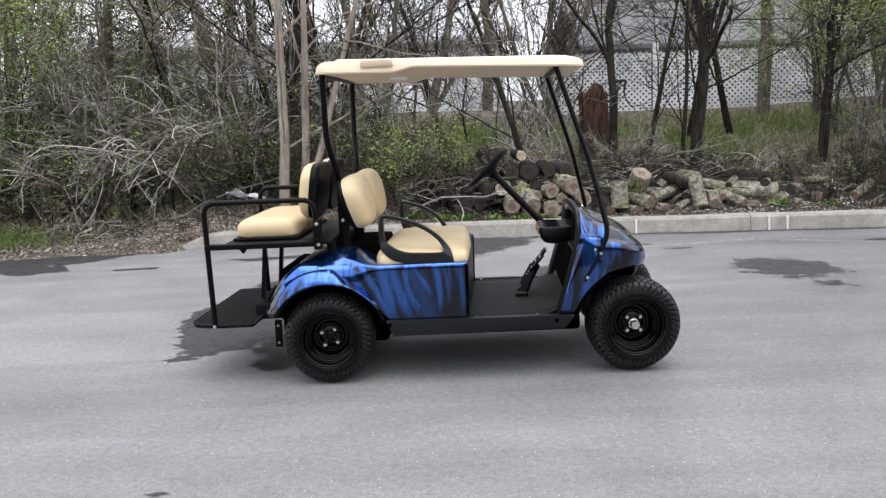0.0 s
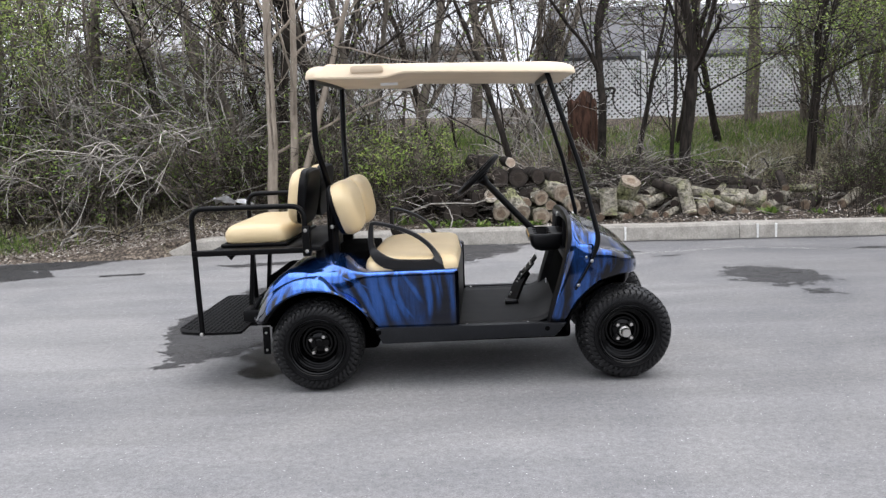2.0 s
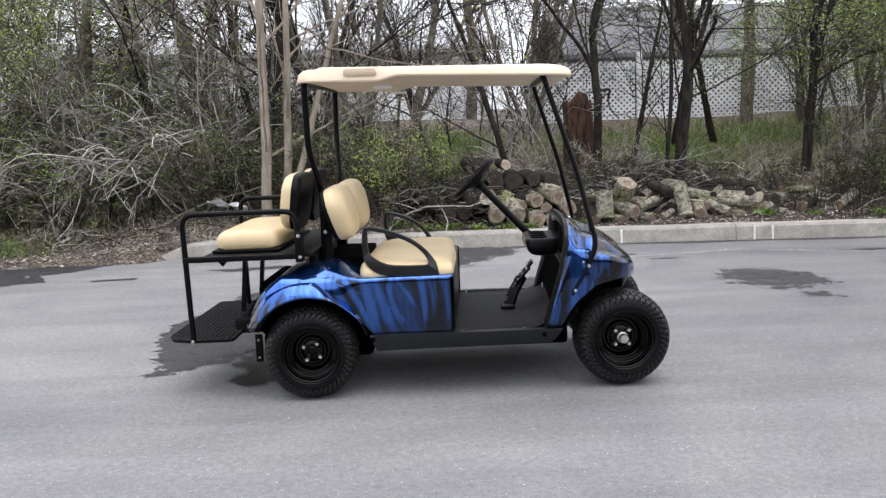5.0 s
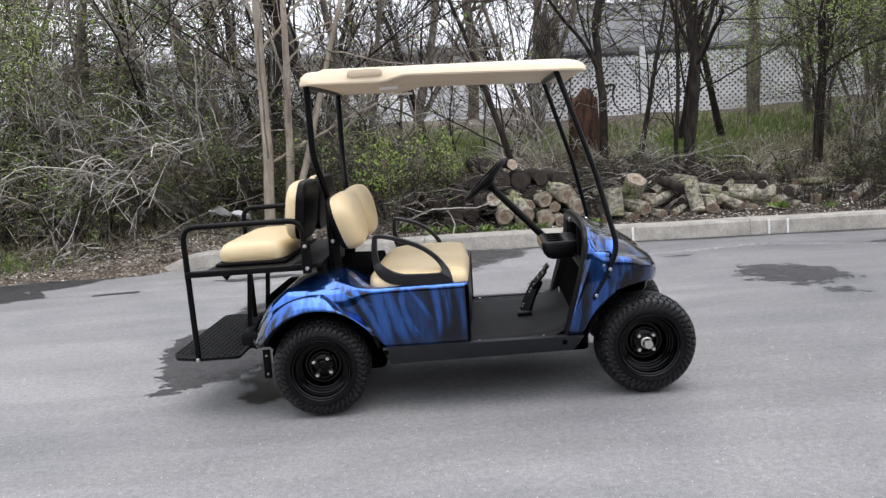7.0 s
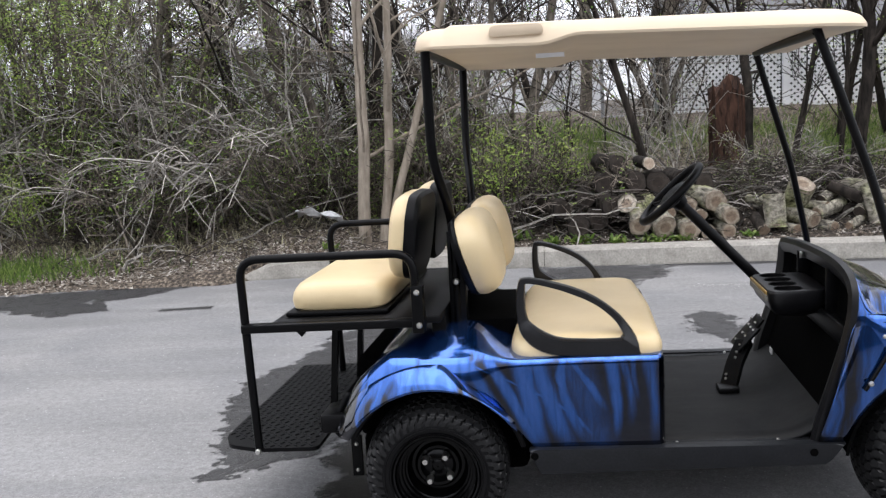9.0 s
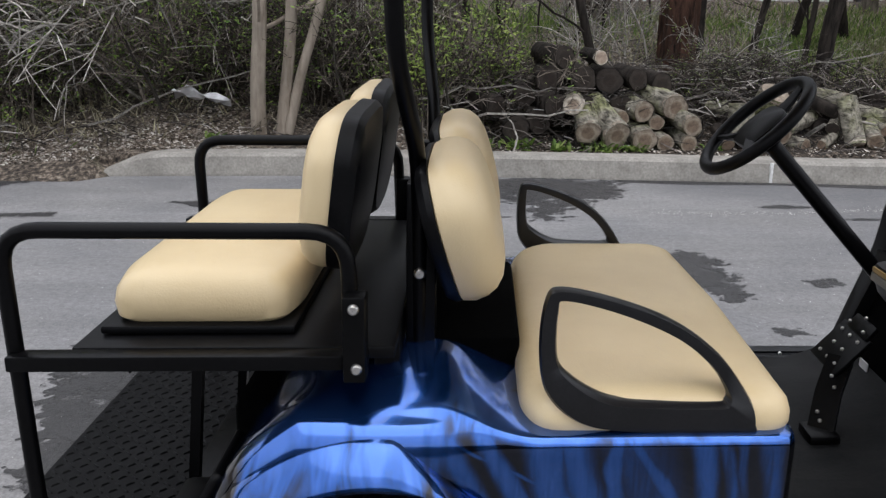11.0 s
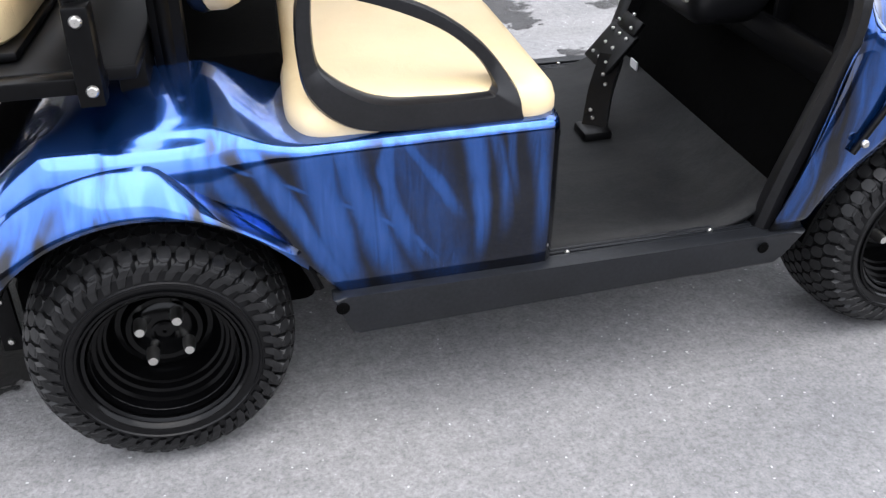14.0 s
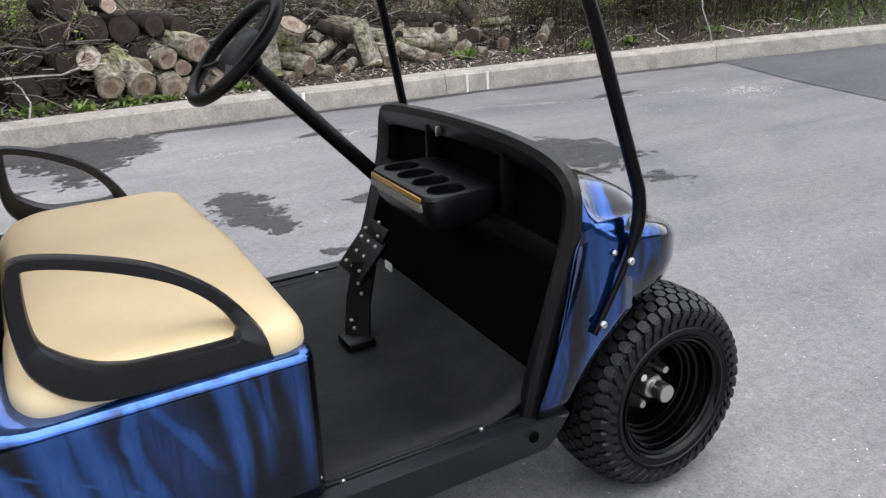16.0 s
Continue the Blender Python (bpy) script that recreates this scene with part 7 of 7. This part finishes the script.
    for i in range(22):
        x = 2.75 + 0.135 * i + rng.uniform(-0.05, 0.05)
        r = rng.uniform(0.042, 0.072)
        tier = i % 3
        y = 5.2 + 0.13 * tier + rng.uniform(-0.03, 0.05) - 0.05 * max(0.0, x - 3.5)
        z = bank(x, y) + r * 0.8 + 0.075 * tier
        dark = rng.random() < 0.35
        log(x, y, z, r, rng.uniform(0.3, 0.5), rng.uniform(-55, 60), rng.uniform(-4, 24), CUT_DARK if dark else CUT, 100 + i, "small split log tumbled beside the wood pile", BARK_DARK if rng.random() < 0.3 else None)
    # logs that lean or stand on end
    log(3.15, 5.32, 0.64, 0.118, 0.5, 14, -52, CUT, 61, "log leaning in the pile with its cut end up")
    log(2.86, 5.22, 0.24, 0.10, 0.32, 4, 82, CUT, 62, "split log standing on end")
    log(3.84, 5.2, 0.22, 0.085, 0.42, 14, 62, CUT_PALE, 63, "pale log leaning on the pile")


def build_litter():
    rng = random.Random(4)
    vs, fs = [], []
    for _ in range(26000):
        x = rng.uniform(-8, 11)
        e = edge_y(x)
        d = abs(rng.gauss(0, 2.4)) + (0.24 if x > -2.3 else -0.15)
        if d > 7 or (x > 0.5 and d < 1.2 and rng.random() < 0.6):
            continue
        y = e + d
        z = max(bank(x, y), 0.004) + 0.004
        s = rng.uniform(0.010, 0.028)
        a, t = rng.uniform(0, 6.28), rng.uniform(-0.5, 0.5)
        c, q = math.cos(a) * s, math.sin(a) * s
        h = math.sin(t) * s
        b = len(vs)
        k = rng.uniform(0.3, 0.7)
        vs += [(x - c, y - q, z), (x + q * k, y - c * k, z + abs(h)), (x + c, y + q, z + 0.012), (x - q * k, y + c * k, z + abs(h) * 0.4)]
        fs.append((b, b + 1, b + 2, b + 3))
    # pale chips along the foot of the bank and round the wood pile
    for k in range(17000):
        x = rng.uniform(-6.5, -1.2) if k % 5 else rng.uniform(0.0, 6.0)
        y = edge_y(x) + (0.10 if x < -2.3 else 0.25) + abs(rng.gauss(0, 0.55))
        z = max(bank(x, y), 0.004) + 0.006
        s, a = rng.uniform(0.008, 0.026), rng.uniform(0, 6.28)
        c, q, k2 = math.cos(a) * s, math.sin(a) * s, rng.uniform(0.15, 0.6)
        b = len(vs)
        vs += [(x - c, y - q, z), (x + q * k2, y - c * k2, z + rng.uniform(0, 0.012)), (x + c, y + q, z + 0.010), (x - q * k2, y + c * k2, z + rng.uniform(0, 0.012))]
        fs.append((b, b + 1, b + 2, b + 3))
    ob = raw("leaf_litter", vs, fs, LITTER)
    tagged(ob, "scattered dry leaves and wood chips on the bank", "leaves", kind="stuff")
    # grass tufts on the bank and at the right and left
    vs, fs = [], []

    def blade(x, y, z, h, lean):
        a = rng.uniform(0, 6.28)
        c, s = math.cos(a), math.sin(a)
        w = 0.004 + 0.05 * h * rng.uniform(0.3, 0.6)
        b = len(vs)
        ox, oy = rng.gauss(0, lean), rng.gauss(0, lean)
        vs.extend([(x - c * w, y - s * w, z), (x + c * w, y + s * w, z), (x + ox * 0.5 + c * w * 0.7, y + oy * 0.5 + s * w * 0.7, z + h * 0.6), (x + ox, y + oy, z + h), (x + ox * 0.5 - c * w * 0.7, y + oy * 0.5 - s * w * 0.7, z + h * 0.6)])
        fs.append((b, b + 1, b + 2, b + 3, b + 4))

    for cx, cy, rx, ry, n in ((-5.6, 5.25, 1.3, 0.35, 4200), (4.75, 8.2, 0.55, 0.8, 2200), (5.6, 8.8, 0.9, 0.7, 1200), (0.9, 8.6, 0.9, 0.9, 900), (7.9, 9.6, 2.0, 1.2, 900), (1.2, 10.0, 1.8, 1.2, 2400), (5.8, 10.0, 2.4, 0.9, 2400), (9.8, 5.2, 1.8, 0.8, 2600), (3.5, 9.6, 1.5, 1.2, 500), (0.6, 9.8, 1.6, 1.5, 700)):
        for _ in range(n):
            x, y = rng.gauss(cx, rx * 0.6), rng.gauss(cy, ry * 0.6)
            if y < edge_y(x) + 0.26:
                continue
            blade(x, y, bank(x, y) - 0.01, rng.uniform(0.05, 0.16), 0.05)
    ob = raw("grass", vs, fs, BLADE)
    tagged(ob, "fresh green spring grass on the bank", "grass", kind="stuff")
    vs.clear(), fs.clear()
    for cx, cy, rx, ry, n in ((5.6, 8.0, 0.8, 1.0, 6000), (7.4, 8.4, 1.6, 1.8, 1500), (3.2, 8.6, 1.6, 1.4, 1500), (4.6, 10.2, 2.4, 0.9, 1800), (0.8, 8.6, 1.4, 1.4, 700), (-3.4, 6.2, 2.4, 0.7, 1600)):
        for _ in range(n):
            x, y = rng.gauss(cx, rx * 0.6), rng.gauss(cy, ry * 0.6)
            if y < edge_y(x) + 0.3:
                continue
            blade(x, y, bank(x, y) - 0.01, rng.uniform(0.04, 0.14), 0.09)
    ob = raw("dry_grass", vs, fs, STRAW)
    tagged(ob, "bleached dry grass and stalks on the bank", "grass", kind="stuff")
    # weeds along the kerb, each a plant of its own
    for k, (x, y, s) in enumerate(((0.75, 5.32, 0.9), (1.02, 5.3, 1.1), (1.68, 5.16, 1.0), (1.36, 5.2, 0.9), (1.95, 5.17, 0.8), (2.62, 5.2, 0.8), (4.78, 5.12, 1.1), (5.3, 5.0, 0.7), (6.0, 4.85, 1.0), (6.5, 4.8, 1.0), (-1.5, 5.4, 0.8), (-0.4, 5.5, 0.9), (7.6, 4.7, 1.0), (0.4, 5.5, 1.0))):
        vs.clear(), fs.clear()
        for _ in range(34):
            a, t = rng.uniform(0, 6.28), rng.uniform(0.35, 1.2)
            n = rng.uniform(0.08, 0.18) * s
            d = Vector((math.cos(a) * math.cos(t), math.sin(a) * math.cos(t), math.sin(t)))
            w = Vector((-math.sin(a), math.cos(a), 0))
            f = Vector((rng.gauss(0, 0.05), rng.gauss(0, 0.03), 0)) * s
            b = len(vs)
            for u, v, h in ((0, 0, 0), (0.45, 0.016, 0.0), (0.8, 0.014, -0.01), (1.0, 0, -0.03), (0.8, -0.014, -0.01), (0.45, -0.016, 0.0)):
                q = f + d * n * u + w * v * s + Vector((0, 0, h))
                vs.append((q.x, q.y, max(0.0, q.z)))
            fs.append(tuple(b + i for i in range(6)))
        ob = raw("weed", vs, fs, BLADE)
        ob.location = (x, y, bank(x, y) - 0.01)
        tagged(ob, "green dandelion-like weed with long leaves at the kerb", "plant", "weeds along the kerb")


def build_sticks():
    rng = random.Random(15)
    data = [((0.35, 5.35, 0.32), (1.6, 5.30, 0.46), 0.012), ((0.2, 5.6, 0.55), (1.5, 5.5, 0.62), 0.009), ((1.0, 5.18, 0.12), (0.88, 5.35, 0.5), 0.009), ((-2.6, 5.6, 0.25), (-1.2, 5.9, 0.75), 0.010), ((-4.2, 5.5, 0.2), (-3.1, 5.4, 0.26), 0.012), ((-3.6, 5.15, 0.1), (-3.2, 5.5, 0.3), 0.018), ((3.0, 6.2, 0.5), (4.4, 5.9, 0.95), 0.010), ((2.4, 6.8, 0.7), (3.9, 6.3, 0.62), 0.014), ((5.6, 5.6, 0.34), (6.4, 5.4, 0.27), 0.012), ((3.5, 5.5, 0.3), (4.1, 5.35, 0.34), 0.02), ((5.2, 5.4, 0.24), (6.0, 5.6, 0.36), 0.018), ((2.5, 6.0, 0.5), (3.3, 5.7, 0.55), 0.012), ((6.2, 5.3, 0.2), (7.2, 5.2, 0.22), 0.01), ((7.1, 4.28, 0.1), (7.12, 4.6, 1.35), 0.007)]
    for a, b, r in data:
        a, b = Vector(a), Vector(b)
        pts = [a.lerp(b, t / 7) + Vector((rng.gauss(0, 0.03), rng.gauss(0, 0.03), rng.gauss(0, 0.02) + 0.05 * math.sin(t / 7 * 3.1))) for t in range(8)]
        bm = bmesh.new()
        tube(bm, pts, [r * (1 - 0.07 * i) for i in range(8)], 6)
        ob = part("stick", bm, TWIG_PALE)
        tagged(ob, "bleached fallen branch on the bank", "branch", "fallen branches")
    # a pale rag caught in the brush
    bm = bmesh.new()
    rows = []
    for i in range(9):
        rows.append([(-1.92 + 0.06 * i, 5.75 + 0.03 * j + 0.02 * rng.gauss(0, 1), 0.60 - 0.012 * i + 0.02 * rng.gauss(0, 1) - 0.03 * abs(j - 1)) for j in range(4)])
    grid(bm, rows)
    ob = part("rag", bm, PLASTIC_BAG)
    ob.modifiers.new("thickness", "SOLIDIFY").thickness = 0.006
    tagged(ob, "pale crumpled rag caught on the brush", "rag")


def build_brushwood():
    """Dead twigs fallen all over the bank, too many to count."""
    rng = random.Random(19)
    limbs = []
    for k in range(4200):
        x = rng.uniform(-8.0, 9.5)
        y = edge_y(x) + 0.35 + abs(rng.gauss(0, 1.9))
        heap = 0.0
        if k % 4 == 0:
            x, y = rng.gauss(1.25, 0.55), rng.gauss(5.95, 0.25)
            heap = rng.uniform(0, 0.32)
        elif k % 4 == 1:
            x, y = rng.gauss(3.3, 0.75), rng.gauss(6.15, 0.3)
            heap = rng.uniform(0, 0.34)
        if y < edge_y(x) + 0.3:
            continue
        a, n = rng.uniform(0, 6.28), rng.uniform(0.10, 0.42)
        d = Vector((math.cos(a), math.sin(a), rng.uniform(-0.1, 0.5)))
        p = Vector((x, y, bank(x, y) + 0.01 + heap))
        bow = Vector((rng.gauss(0, 0.04), rng.gauss(0, 0.04), rng.uniform(0.0, 0.06)))
        r = rng.uniform(0.0028, 0.0075)
        limbs.append(([p, p + d * n * 0.5 + bow, p + d * n], [r, r * 0.85, r * 0.5], 3))
    vs, fs = limb_mesh(limbs)
    ob = raw("brushwood", vs, fs, DEADWOOD)
    tagged(ob, "dead twigs and broken sticks strewn over the bank", "brushwood", kind="stuff")


def build_gate():
    """A chain-link gate between the house and the lattice fence."""
    y = 12.0
    gate = thing("chain_link_gate", (2.55, y, 1.1), "grey steel chain-link gate beside the lattice fence", "gate")
    for name, a, b, r in (("post", (2.02, y, 0.85), (2.02, y, 2.5), 0.032), ("post", (2.92, y, 0.85), (2.92, y, 2.62), 0.036), ("rail", (2.02, y, 1.32), (2.92, y, 1.32), 0.02), ("rail", (2.02, y, 2.38), (2.92, y, 2.38), 0.02)):
        bm = bmesh.new()
        tube(bm, [a, b], r, 10)
        part(name, bm, GALVANISED, gate)
    limbs = []
    for i in range(34):
        for s in (1, -1):
            x0 = 2.04 - 1.02 + 0.056 * i
            lo, hi = (max(x0, 2.03), min(x0 + 1.02, 2.91))
            if hi - lo < 0.03:
                continue
            za, zb = 1.34 + (lo - x0), 1.34 + (hi - x0)
            if s < 0:
                lo, hi = 4.94 - lo, 4.94 - hi
            limbs.append(([Vector((lo, y + 0.003 * s, za)), Vector((hi, y + 0.003 * s, zb))], [0.003, 0.003], 3))
    vs, fs = limb_mesh(limbs)
    raw("wire_mesh", [(a - 2.55, b - y, c - 1.1) for a, b, c in vs], fs, GALVANISED, gate)


def build_grit():
    """Pale grit swept into a line near the kerb and scattered over the asphalt."""
    rng = random.Random(88)
    vs, fs = [], []

    def grain(x, y, s):
        b = len(vs)
        a = rng.uniform(0, 6.28)
        for k in range(3):
            q = a + 2.09 * k + rng.uniform(-0.4, 0.4)
            vs.append((x + s * math.cos(q), y + s * math.sin(q), 0.0035))
        vs.append((x, y, 0.0035 + 0.7 * s))
        fs.extend([(b, b + 1, b + 3), (b + 1, b + 2, b + 3), (b + 2, b, b + 3)])

    line = [(1.7, 3.71), (2.6, 3.70), (3.4, 3.83), (4.0, 3.93), (4.93, 3.52), (5.97, 3.25)]
    for (ax, ay), (bx, by) in zip(line, line[1:]):
        for _ in range(170):
            t = rng.random()
            grain(ax + (bx - ax) * t, ay + (by - ay) * t + rng.gauss(0, 0.018 + 0.03 * math.sin(9 * t) ** 2), rng.uniform(0.002, 0.006))
    for _ in range(260):
        grain(rng.gauss(6.15, 0.13), rng.gauss(2.98, 0.1), rng.uniform(0.003, 0.008))
    for _ in range(2600):
        grain(rng.uniform(-4, 6.5), rng.uniform(-4.4, 4.4), rng.uniform(0.0016, 0.0042))
    ob = raw("grit", vs, fs, GRIT)
    tagged(ob, "pale loose grit scattered on the asphalt", "grit", kind="stuff")


def build_behind():
    # an unseen dark block added behind the camera to darken reflections and side light
    bm = bmesh.new()
    box(bm, -30, 34, -17.5, -13.5, -0.1, 3.2)
    ob = part("unseen_dark_wall", bm, BRICK, smooth=False)
    tagged(ob, "plain dark unseen wall added to darken low reflections", "wall", kind="structure")


build_behind()
build_fence()
build_hedge()
build_house(-9.0, 2.6, 17.0, 23.0, 1.45, 3.3, 3.9, "white-sided house with a low pale roof behind the trees", None, SHINGLE_PALE)
build_house(6.5, 18.0, 26.0, 34.0, 1.3, 3.6, 5.6, "grey house with a shingle roof beyond the fence", SIDING_GREY)
build_stump()
build_logs()
build_trees()
build_litter()
build_sticks()
build_brushwood()
build_gate()
build_grit()
